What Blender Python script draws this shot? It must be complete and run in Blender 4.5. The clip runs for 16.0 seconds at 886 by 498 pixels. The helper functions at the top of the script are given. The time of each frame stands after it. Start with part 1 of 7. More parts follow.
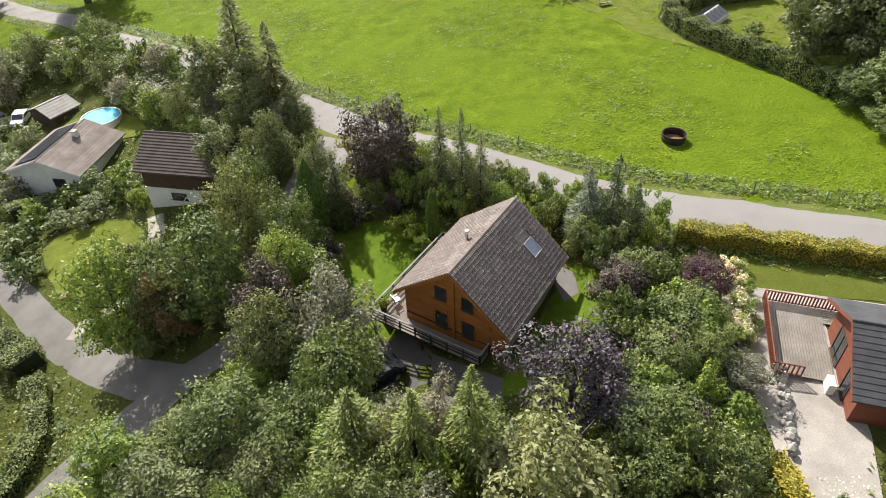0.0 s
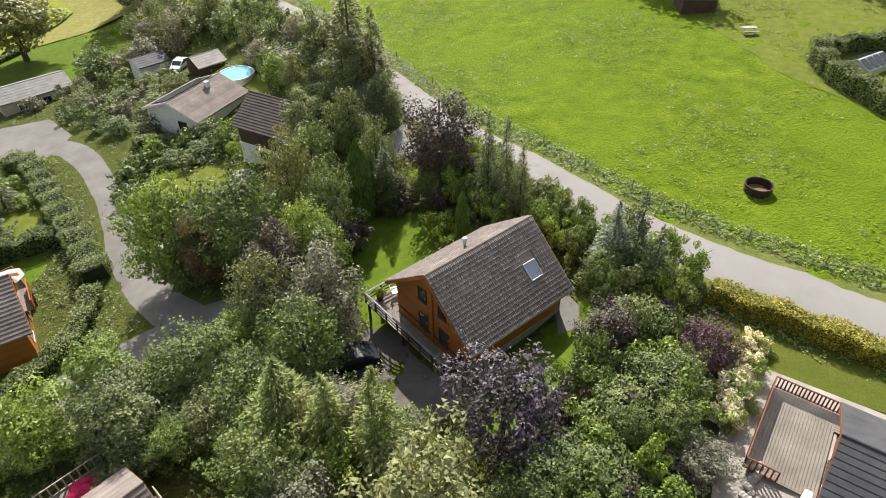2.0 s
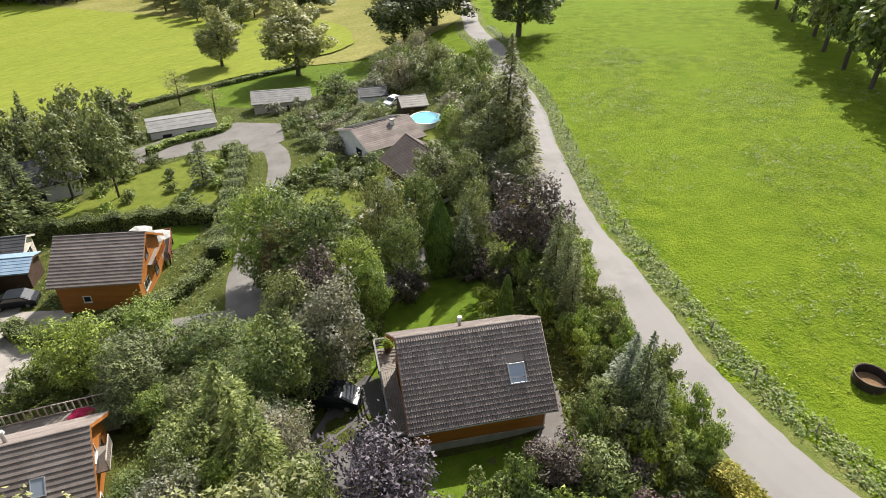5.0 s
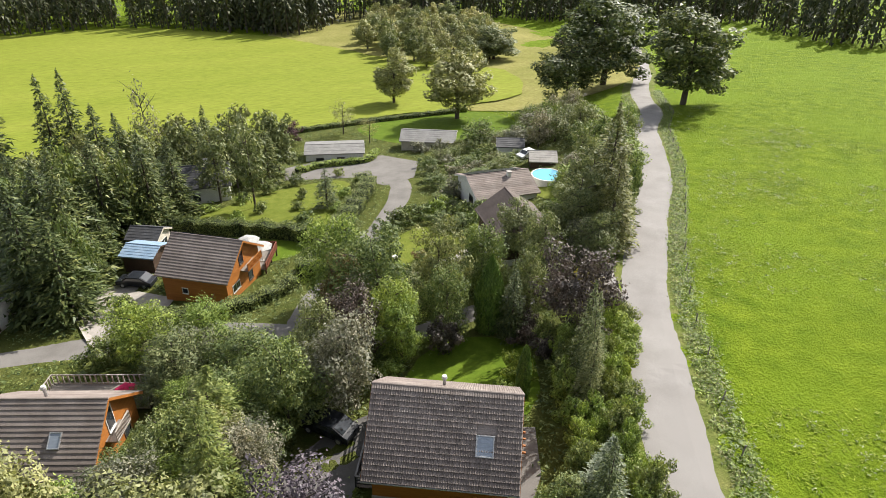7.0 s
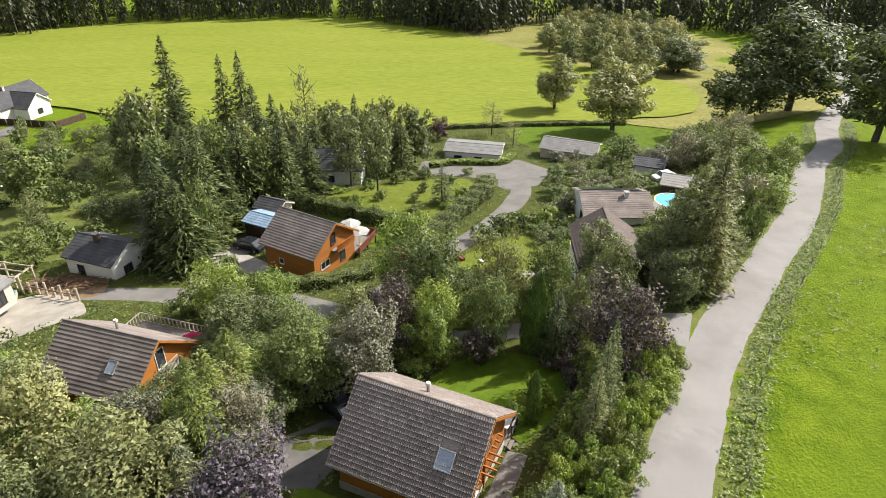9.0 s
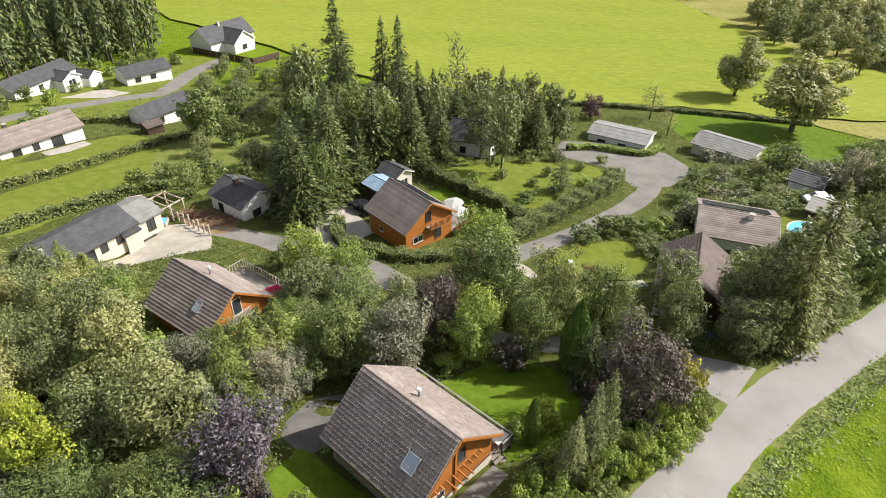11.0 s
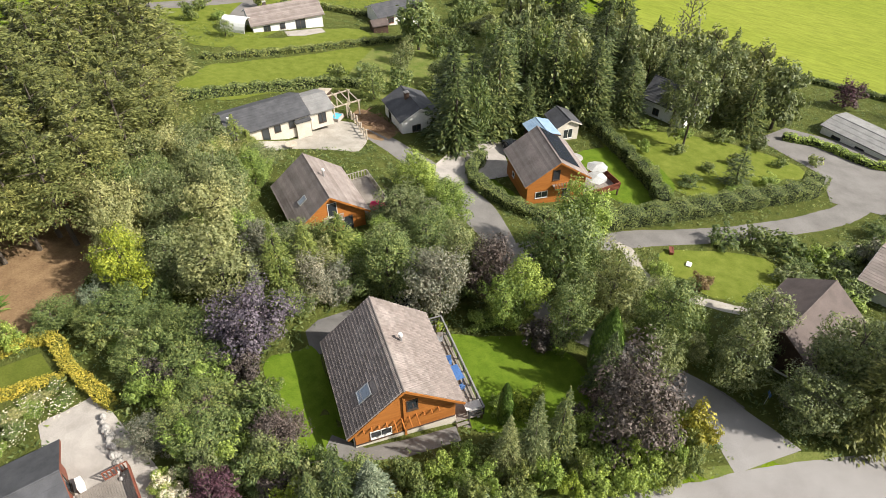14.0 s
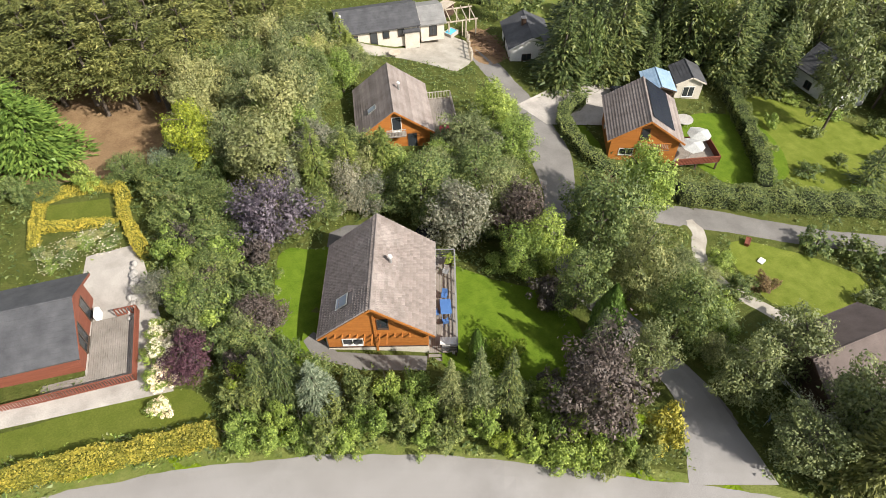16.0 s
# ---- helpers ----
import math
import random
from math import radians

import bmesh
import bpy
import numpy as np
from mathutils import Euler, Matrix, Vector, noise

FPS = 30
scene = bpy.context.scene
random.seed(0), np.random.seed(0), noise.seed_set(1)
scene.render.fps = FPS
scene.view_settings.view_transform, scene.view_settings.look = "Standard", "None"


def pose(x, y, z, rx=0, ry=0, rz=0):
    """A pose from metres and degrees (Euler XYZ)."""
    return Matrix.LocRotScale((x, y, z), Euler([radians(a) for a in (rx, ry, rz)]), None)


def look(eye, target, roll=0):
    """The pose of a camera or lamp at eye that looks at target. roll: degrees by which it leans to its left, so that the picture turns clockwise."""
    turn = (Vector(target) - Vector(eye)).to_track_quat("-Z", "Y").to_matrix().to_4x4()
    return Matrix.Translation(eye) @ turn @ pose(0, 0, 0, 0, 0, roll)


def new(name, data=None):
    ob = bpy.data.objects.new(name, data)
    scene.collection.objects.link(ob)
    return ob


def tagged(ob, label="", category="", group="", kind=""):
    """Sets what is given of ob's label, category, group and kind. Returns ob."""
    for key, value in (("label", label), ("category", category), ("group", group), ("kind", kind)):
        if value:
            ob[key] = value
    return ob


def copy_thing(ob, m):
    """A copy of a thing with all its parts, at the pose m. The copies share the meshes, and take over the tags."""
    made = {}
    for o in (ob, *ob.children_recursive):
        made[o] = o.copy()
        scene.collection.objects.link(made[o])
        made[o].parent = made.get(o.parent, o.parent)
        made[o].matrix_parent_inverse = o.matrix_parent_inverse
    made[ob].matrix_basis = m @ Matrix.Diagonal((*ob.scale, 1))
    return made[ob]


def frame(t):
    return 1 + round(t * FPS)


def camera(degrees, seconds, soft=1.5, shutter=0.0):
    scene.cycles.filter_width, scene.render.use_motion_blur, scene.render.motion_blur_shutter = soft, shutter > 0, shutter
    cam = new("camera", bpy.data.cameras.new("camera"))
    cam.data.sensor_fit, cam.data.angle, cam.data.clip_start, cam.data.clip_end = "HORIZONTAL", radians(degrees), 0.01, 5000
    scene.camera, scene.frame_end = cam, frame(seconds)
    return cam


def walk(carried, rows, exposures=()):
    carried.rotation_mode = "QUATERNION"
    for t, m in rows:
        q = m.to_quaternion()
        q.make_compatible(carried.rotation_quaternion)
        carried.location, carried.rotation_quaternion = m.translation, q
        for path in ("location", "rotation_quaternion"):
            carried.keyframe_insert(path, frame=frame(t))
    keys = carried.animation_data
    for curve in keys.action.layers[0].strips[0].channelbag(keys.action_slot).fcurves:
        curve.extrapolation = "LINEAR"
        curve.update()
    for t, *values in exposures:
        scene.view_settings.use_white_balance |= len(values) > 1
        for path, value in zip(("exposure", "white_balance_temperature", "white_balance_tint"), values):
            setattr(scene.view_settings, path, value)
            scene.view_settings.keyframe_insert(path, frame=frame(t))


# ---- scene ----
cam = camera(69.7, 16.0, 0.75)
PATH = [
    (0, (-0.481, -2.302, 31.954), (-0.56, -0.768, 30.673), -2.4),
    (0.5, (2.209, -1.926, 31.819), (2.008, -0.401, 30.54), -2.3),
    (1, (4.808, -1.394, 31.652), (4.487, 0.114, 30.378), -2.0),
    (1.5, (7.214, -0.712, 31.522), (6.781, 0.77, 30.251), -1.6),
    (2, (9.727, 0.258, 31.469), (9.179, 1.702, 30.199), -1.4),
    (2.5, (12.016, 1.403, 31.572), (11.36, 2.798, 30.298), -1.2),
    (3, (14.172, 2.619, 31.681), (13.414, 3.959, 30.405), -0.9),
    (3.2, (15.047, 3.149, 31.631), (14.246, 4.466, 30.356), -0.9),
    (5.3, (22.578, 10.397, 31.588), (21.304, 11.488, 30.5), 0.8),
    (5.5, (23.304, 11.282, 31.777), (21.987, 12.336, 30.702), 0.9),
    (6, (24.804, 13.399, 32.058), (23.382, 14.364, 31.034), 1.0),
    (6.5, (26.216, 15.674, 32.341), (24.711, 16.53, 31.34), 1.0),
    (7, (27.243, 18.202, 32.385), (25.673, 18.935, 31.386), 1.1),
    (7.5, (28.248, 20.83, 32.519), (26.624, 21.433, 31.52), 0.9),
    (8, (29.073, 23.441, 32.691), (27.406, 23.911, 31.69), 0.9),
    (8.5, (29.67, 25.973, 32.684), (27.971, 26.311, 31.685), 1.1),
    (9, (29.986, 28.685, 32.991), (28.268, 28.887, 31.987), 0.9),
    (9.2, (30.035, 29.756, 33.291), (28.315, 29.904, 32.281), 0.8),
    (11.3, (28.297, 40.917, 39.235), (26.729, 40.499, 38.066), 0.6),
    (11.5, (27.965, 41.952, 39.832), (26.42, 41.487, 38.65), 0.6),
    (12, (26.873, 44.416, 41.09), (25.392, 43.834, 39.879), 0.5),
    (12.5, (25.532, 46.851, 41.806), (24.116, 46.154, 40.578), 0.3),
    (13, (24.113, 49.196, 41.765), (22.758, 48.388, 40.535), 0.2),
    (13.5, (22.574, 51.483, 41.673), (21.319, 50.59, 40.397), 0.0),
    (14, (20.744, 53.673, 41.735), (19.615, 52.718, 40.388), -0.2),
    (14.5, (18.752, 55.72, 41.846), (17.759, 54.725, 40.422), -0.4),
    (15, (16.396, 57.626, 42.093), (15.526, 56.582, 40.626), -0.7),
    (15.5, (13.999, 59.335, 42.101), (13.235, 58.234, 40.615), -1.1),
    (16, (11.559, 60.739, 41.998), (10.905, 59.599, 40.491), -1.5),
]
walk(cam, [(t, look(eye, target, roll)) for t, eye, target, roll in PATH])

# ---- light ----
SUN_AZ = Vector((-0.45, 0.89, 0)).normalized()
SUN_EL = radians(39)
world = bpy.data.worlds.new("world")
scene.world = world
world.use_nodes = True
wn = world.node_tree
sky = wn.nodes.new("ShaderNodeTexSky")
sky.sky_type = "NISHITA"
sky.sun_disc = False
sky.sun_elevation = SUN_EL
sky.sun_rotation = math.atan2(SUN_AZ.x, SUN_AZ.y)
sky.air_density, sky.dust_density, sky.ozone_density = 1.0, 1.6, 1.0
haze = wn.nodes.new("ShaderNodeHueSaturation")
haze.inputs["Saturation"].default_value = 0.36
wn.links.new(sky.outputs[0], haze.inputs["Color"])
wn.links.new(haze.outputs[0], wn.nodes["Background"].inputs[0])
wn.nodes["Background"].inputs[1].default_value = 0.118
sun = new("sun", bpy.data.lights.new("sun", "SUN"))
sun.data.energy, sun.data.angle, sun.data.color = 5.0, radians(0.6), (1.0, 0.95, 0.86)
sun_way = SUN_AZ * math.cos(SUN_EL) + Vector((0, 0, math.sin(SUN_EL)))
sun.matrix_world = look(sun_way * 100, (0, 0, 0))
scene.view_settings.exposure = 0.82

# ---- ground heights ----
LOT_X = [-600, -300, -200, -130, -93, -60, -48, -33, -18, -10, 0, 10, 20, 40, 200]
LOT_Z = [-34, -29, -25, -20, -16, -10.6, -9.4, -7.6, -4.0, -3.2, -1.2, 0.4, 0.9, 2.0, 8]
UP_X = [-600, -300, -110, -65, -25, -10, 0, 20, 60, 200]
UP_Z = [-34, -29, -13, -7.5, -3.3, -1.7, -0.3, 0.8, 2.0, 7]
ROAD_X = [-300, -140, -91, -71, -60, -41.5, -26, -16, -8, 2, 10, 16, 21, 31, 60, 120]
ROAD_Y = [270, 165, 125, 111, 100, 86, 71.5, 62, 55.4, 48.3, 43.2, 40.3, 38.5, 35.6, 29, 18]


def smooth(t):
    t = np.clip(t, 0, 1)
    return t * t * (3 - 2 * t)


def height(x, y):
    """Height of the ground at a place."""
    a, b = np.interp(x, LOT_X, LOT_Z), np.interp(x, UP_X, UP_Z)
    reach = np.interp(x, [-35, -12], [40, 14])
    w = smooth((y - np.interp(x, ROAD_X, ROAD_Y) + reach) / (reach - 3))
    x, y = np.asarray(x), np.asarray(y)
    drive = np.exp(-(((x + 4.5) / 3.2) ** 2 + ((y - 23.5) / 4.0) ** 2)) * -0.9
    terrace = np.exp(-(((x - 5.8) / 3.0) ** 2 + ((y - 29.5) / 4.5) ** 2)) * -0.55
    yard = np.exp(-(((x + 22) / 7.0) ** 2 + ((y + 9.5) / 5.0) ** 2)) * -1.2
    return a * (1 - w) + b * w + drive + terrace + yard


# ---- materials ----
def nodes_of(name):
    m = bpy.data.materials.new(name)
    m.use_nodes = True
    nt = m.node_tree
    return m, nt, nt.nodes["Principled BSDF"]


def ramp_node(nt, fac, stops):
    r = nt.nodes.new("ShaderNodeValToRGB")
    e = r.color_ramp.elements
    while len(e) < len(stops):
        e.new(0.5)
    for i, (p, c) in enumerate(stops):
        e[i].position, e[i].color = p, (*c, 1)
    nt.links.new(fac, r.inputs[0])
    return r.outputs[0]


def noise_node(nt, scale, detail=4, rough=0.6, stretch=None, coords="Object"):
    tc = nt.nodes.new("ShaderNodeTexCoord")
    n = nt.nodes.new("ShaderNodeTexNoise")
    n.inputs["Scale"].default_value, n.inputs["Detail"].default_value, n.inputs["Roughness"].default_value = scale, detail, rough
    out = tc.outputs[coords]
    if stretch:
        mp = nt.nodes.new("ShaderNodeMapping")
        mp.inputs["Scale"].default_value = stretch
        nt.links.new(out, mp.inputs[0])
        out = mp.outputs[0]
    nt.links.new(out, n.inputs["Vector"])
    return n.outputs[0]


def mixed(nt, fac, a, b, mode="MIX"):
    x = nt.nodes.new("ShaderNodeMix")
    x.data_type, x.blend_type = "RGBA", mode
    for sock, v in ((x.inputs[0], fac), (x.inputs[6], a), (x.inputs[7], b)):
        if isinstance(v, bpy.types.NodeSocket):
            nt.links.new(v, sock)
        elif isinstance(v, (int, float)):
            sock.default_value = v
        else:
            sock.default_value = (*v, 1)
    return x.outputs[2]


def mat(name, lo, hi, scale=2.0, fine=30.0, rough=0.85, bump=0.3, metal=0.0, stretch=None, random_tint=0.0, depth=0.02, coarse=None, spec=0.3):
    """A surface whose colour wanders between lo and hi at a coarse and a fine scale."""
    m, nt, p = nodes_of(name)
    n1, n2 = noise_node(nt, scale, 5, 0.6, stretch), noise_node(nt, fine, 4, 0.7, stretch)
    base = ramp_node(nt, n1, [(0.3, lo), (0.7, hi)])
    grain = ramp_node(nt, n2, [(0.25, (0.6, 0.6, 0.6)), (0.75, (1.25, 1.25, 1.25))])
    col = mixed(nt, 0.8, base, grain, "MULTIPLY")
    if coarse:
        n3 = noise_node(nt, coarse[0], 3, 0.5)
        col = mixed(nt, ramp_node(nt, n3, [(0.45, (0, 0, 0)), (0.68, (1, 1, 1))]), col, coarse[1])
    if random_tint:
        oi, geo = nt.nodes.new("ShaderNodeObjectInfo"), nt.nodes.new("ShaderNodeNewGeometry")
        add = nt.nodes.new("ShaderNodeMath")
        add.operation = "FRACT"
        both = nt.nodes.new("ShaderNodeMath")
        nt.links.new(oi.outputs["Random"], both.inputs[0])
        nt.links.new(geo.outputs["Random Per Island"], both.inputs[1])
        nt.links.new(both.outputs[0], add.inputs[0])
        t = ramp_node(nt, add.outputs[0], [(0, (1 - random_tint,) * 3), (1, (1 + random_tint,) * 3)])
        col = mixed(nt, 1.0, col, t, "MULTIPLY")
    nt.links.new(col, p.inputs["Base Color"])
    p.inputs["Roughness"].default_value, p.inputs["Metallic"].default_value = rough, metal
    p.inputs["Specular IOR Level"].default_value = spec
    if bump:
        b = nt.nodes.new("ShaderNodeBump")
        b.inputs["Strength"].default_value, b.inputs["Distance"].default_value = bump, depth
        nt.links.new(n2, b.inputs["Height"])
        nt.links.new(b.outputs[0], p.inputs["Normal"])
    return m


def leaf_mat(name, dark, mid, light, glow=0.26, rough=0.55):
    """Foliage: each leaf of its own shade, each plant of its own tint, some light coming through."""
    m, nt, p = nodes_of(name)
    geo, oi = nt.nodes.new("ShaderNodeNewGeometry"), nt.nodes.new("ShaderNodeObjectInfo")
    col = ramp_node(nt, geo.outputs["Random Per Island"], [(0.0, dark), (0.45, mid), (1.0, light)])
    patch_tone = ramp_node(nt, noise_node(nt, 0.9, 3, 0.6), [(0.3, (0.74, 0.76, 0.76)), (0.7, (1.42, 1.28, 1.24))])
    col = mixed(nt, 1.0, col, patch_tone, "MULTIPLY")
    col = mixed(nt, 1.0, col, ramp_node(nt, oi.outputs["Random"], [(0, (0.88, 0.88, 0.88)), (0.5, (1.08, 1.04, 1.06)), (1, (1.32, 1.19, 1.14))]), "MULTIPLY")
    nt.links.new(col, p.inputs["Base Color"])
    p.inputs["Roughness"].default_value = rough
    p.inputs["Specular IOR Level"].default_value = 0.32
    tr, mx = nt.nodes.new("ShaderNodeBsdfTranslucent"), nt.nodes.new("ShaderNodeMixShader")
    nt.links.new(mixed(nt, 1.0, col, (1.28, 1.3, 0.72), "MULTIPLY"), tr.inputs[0])
    mx.inputs[0].default_value = glow
    nt.links.new(p.outputs[0], mx.inputs[1])
    nt.links.new(tr.outputs[0], mx.inputs[2])
    nt.links.new(mx.outputs[0], nt.nodes["Material Output"].inputs[0])
    return m


LEAF = {
    "green": leaf_mat("leaf_green", (0.050, 0.081, 0.025), (0.102, 0.154, 0.048), (0.204, 0.256, 0.084)),
    "fresh": leaf_mat("leaf_fresh", (0.075, 0.124, 0.024), (0.159, 0.242, 0.049), (0.283, 0.381, 0.090)),
    "yellow": leaf_mat("leaf_yellow", (0.078, 0.122, 0.014), (0.165, 0.232, 0.024), (0.285, 0.35, 0.045)),
    "olive": leaf_mat("leaf_olive", (0.062, 0.088, 0.034), (0.128, 0.165, 0.065), (0.221, 0.259, 0.114)),
    "silver": leaf_mat("leaf_silver", (0.085, 0.099, 0.066), (0.16, 0.174, 0.124), (0.27, 0.282, 0.212)),
    "pale": leaf_mat("leaf_pale", (0.115, 0.138, 0.05), (0.212, 0.238, 0.094), (0.335, 0.36, 0.165)),
    "purple": leaf_mat("leaf_purple", (0.021, 0.018, 0.025), (0.056, 0.05, 0.066), (0.14, 0.132, 0.16), 0.12),
    "copper": leaf_mat("leaf_copper", (0.024, 0.02, 0.017), (0.058, 0.05, 0.043), (0.125, 0.113, 0.102), 0.15),
    "plum": leaf_mat("leaf_plum", (0.022, 0.010, 0.014), (0.052, 0.024, 0.034), (0.11, 0.06, 0.078), 0.15),
    "russet": leaf_mat("leaf_russet", (0.076, 0.052, 0.023), (0.152, 0.099, 0.045), (0.218, 0.174, 0.077)),
    "spruce": leaf_mat("leaf_spruce", (0.030, 0.051, 0.017), (0.066, 0.100, 0.030), (0.142, 0.175, 0.055), 0.12),
    "oak": leaf_mat("leaf_oak", (0.026, 0.045, 0.016), (0.060, 0.090, 0.030), (0.125, 0.158, 0.055)),
    "larch": leaf_mat("leaf_larch", (0.074, 0.110, 0.024), (0.147, 0.198, 0.046), (0.247, 0.293, 0.080), 0.22),
    "pine": leaf_mat("leaf_pine", (0.058, 0.074, 0.022), (0.130, 0.155, 0.048), (0.235, 0.262, 0.088), 0.24),
    "blue": leaf_mat("leaf_blue", (0.070, 0.102, 0.060), (0.140, 0.182, 0.112), (0.235, 0.285, 0.19), 0.12),
    "thuja": leaf_mat("leaf_thuja", (0.043, 0.088, 0.017), (0.093, 0.168, 0.032), (0.155, 0.249, 0.053), 0.15),
    "hedge": leaf_mat("leaf_hedge", (0.058, 0.088, 0.028), (0.122, 0.168, 0.053), (0.230, 0.278, 0.088)),
    "gold": leaf_mat("leaf_gold", (0.132, 0.143, 0.019), (0.286, 0.275, 0.039), (0.462, 0.418, 0.078)),
    "forest": leaf_mat("leaf_forest", (0.014, 0.024, 0.009), (0.034, 0.048, 0.017), (0.071, 0.086, 0.030), 0.1),
    "bloom": leaf_mat("petal_white", (0.52, 0.52, 0.36), (0.72, 0.70, 0.56), (0.85, 0.83, 0.72), 0.25),
    "grass": leaf_mat("leaf_grass", (0.085, 0.145, 0.006), (0.125, 0.195, 0.011), (0.165, 0.235, 0.02), 0.2, 0.8),
    "dock": leaf_mat("leaf_dock", (0.12, 0.17, 0.05), (0.19, 0.25, 0.09), (0.29, 0.35, 0.16), 0.2),
}
BARK = mat("bark", (0.055, 0.042, 0.032), (0.12, 0.10, 0.08), 3, 14, 0.95, 0.8, stretch=(1, 1, 0.25))
BARK_GREY = mat("bark_grey", (0.15, 0.13, 0.11), (0.28, 0.25, 0.22), 3, 14, 0.95, 0.8, stretch=(1, 1, 0.25))


# ---- mesh helpers ----
def mesh_of(name, verts, faces, material=None):
    """A mesh from arrays; faces is an (n, 3) or (n, 4) array, or a list of lists."""
    me = bpy.data.meshes.new(name)
    if isinstance(faces, np.ndarray):
        n, k = faces.shape
        me.vertices.add(len(verts))
        me.vertices.foreach_set("co", np.asarray(verts, np.float32).ravel())
        me.loops.add(n * k)
        me.loops.foreach_set("vertex_index", faces.astype(np.int32).ravel())
        me.polygons.add(n)
        me.polygons.foreach_set("loop_start", np.arange(0, n * k, k, dtype=np.int32))
        me.update(calc_edges=True)
    else:
        me.from_pydata([tuple(map(float, v)) for v in verts], [], faces)
        me.update()
    if material:
        me.materials.append(material)
    return me


def thing(name, label, category, group="", kind="", at=(0, 0, 0), turn=0.0):
    ob = new(name)
    ob.empty_display_size = 0.3
    ob.matrix_world = pose(at[0], at[1], at[2], 0, 0, turn)
    return tagged(ob, label, category, group, kind)


def part(name, shape, material, parent, label="", at=None):
    """Links a bmesh or a mesh as one object under its thing, in the thing's own coordinates."""
    if isinstance(shape, bmesh.types.BMesh):
        me = bpy.data.meshes.new(name)
        shape.to_mesh(me)
        shape.free()
    else:
        me = shape
    if material and not me.materials:
        me.materials.append(material)
    ob = new(name, me)
    ob.parent = parent
    if at is not None:
        ob.matrix_local = at
    if label:
        tagged(ob, label)
    return ob


def add_box(bm, lo, hi, bevel=0.0):
    """A box between two corners, bevelled if asked."""
    lo, hi = Vector(lo), Vector(hi)
    r = bmesh.ops.create_cube(bm, size=1.0, matrix=Matrix.LocRotScale((lo + hi) / 2, None, hi - lo))
    if bevel:
        es = {e for v in r["verts"] for e in v.link_edges}
        bmesh.ops.bevel(bm, geom=list(es), offset=bevel, segments=1, affect="EDGES")


def box(lo, hi, bevel=0.0):
    bm = bmesh.new()
    add_box(bm, lo, hi, bevel)
    return bm


def boxes(items, bevel=0.0):
    bm = bmesh.new()
    for lo, hi in items:
        add_box(bm, lo, hi, bevel)
    return bm


def add_bar(bm, a, b, w, h=None):
    """A square bar from a to b."""
    a, b = Vector(a), Vector(b)
    q = (b - a).to_track_quat("X", "Z")
    bmesh.ops.create_cube(bm, size=1.0, matrix=Matrix.LocRotScale((a + b) / 2, q, ((b - a).length, w, h or w)))


def bar(a, b, w, h=None):
    bm = bmesh.new()
    add_bar(bm, a, b, w, h)
    return bm


def tube(a, b, r1, r2=None, n=10):
    bm = bmesh.new()
    a, b = Vector(a), Vector(b)
    q = (b - a).to_track_quat("Z", "Y")
    bmesh.ops.create_cone(bm, cap_ends=True, segments=n, radius1=r1, radius2=r1 if r2 is None else r2, depth=(b - a).length,
                          matrix=Matrix.LocRotScale((a + b) / 2, q, None))
    return bm


def prism(outline, lo, hi, axis=1):
    """An outline in two axes drawn out along the third (axis) from lo to hi."""
    bm = bmesh.new()
    ends = []
    for c in (lo, hi):
        vs = []
        for u, v in outline:
            p = [u, v]
            p.insert(axis, c)
            vs.append(bm.verts.new(p))
        ends.append(vs)
    bm.faces.new(ends[0][::-1])
    bm.faces.new(ends[1])
    n = len(outline)
    for i in range(n):
        bm.faces.new((ends[0][i], ends[0][(i + 1) % n], ends[1][(i + 1) % n], ends[1][i]))
    bmesh.ops.recalc_face_normals(bm, faces=bm.faces)
    return bm


# ---- foliage ----
def unit(v):
    return v / np.maximum(np.linalg.norm(v, axis=-1, keepdims=True), 1e-9)


def leaf_set(at, normal, size, along=None, aspect=0.72, rng=None):
    """Pointed leaves: verts and faces."""
    n = len(at)
    normal = unit(normal)
    if along is None:
        along = rng.normal(size=(n, 3))
    side = unit(np.cross(normal, along))
    along = np.cross(side, normal)
    s = np.broadcast_to(np.asarray(size, float).reshape(-1, 1), (n, 1))
    v = np.empty((n, 3, 3))
    v[:, 0] = at - along * s * 0.42 - side * s * aspect * 0.5
    v[:, 1] = at - along * s * 0.28 + side * s * aspect * 0.5
    v[:, 2] = at + along * s * 0.58
    return v.reshape(-1, 3), np.arange(3 * n).reshape(n, 3)


def sphere_ways(n, rng, up=-1.0):
    z = rng.uniform(up, 1, n)
    a = rng.uniform(0, 2 * np.pi, n)
    r = np.sqrt(1 - z * z)
    return np.stack([r * np.cos(a), r * np.sin(a), z], -1)


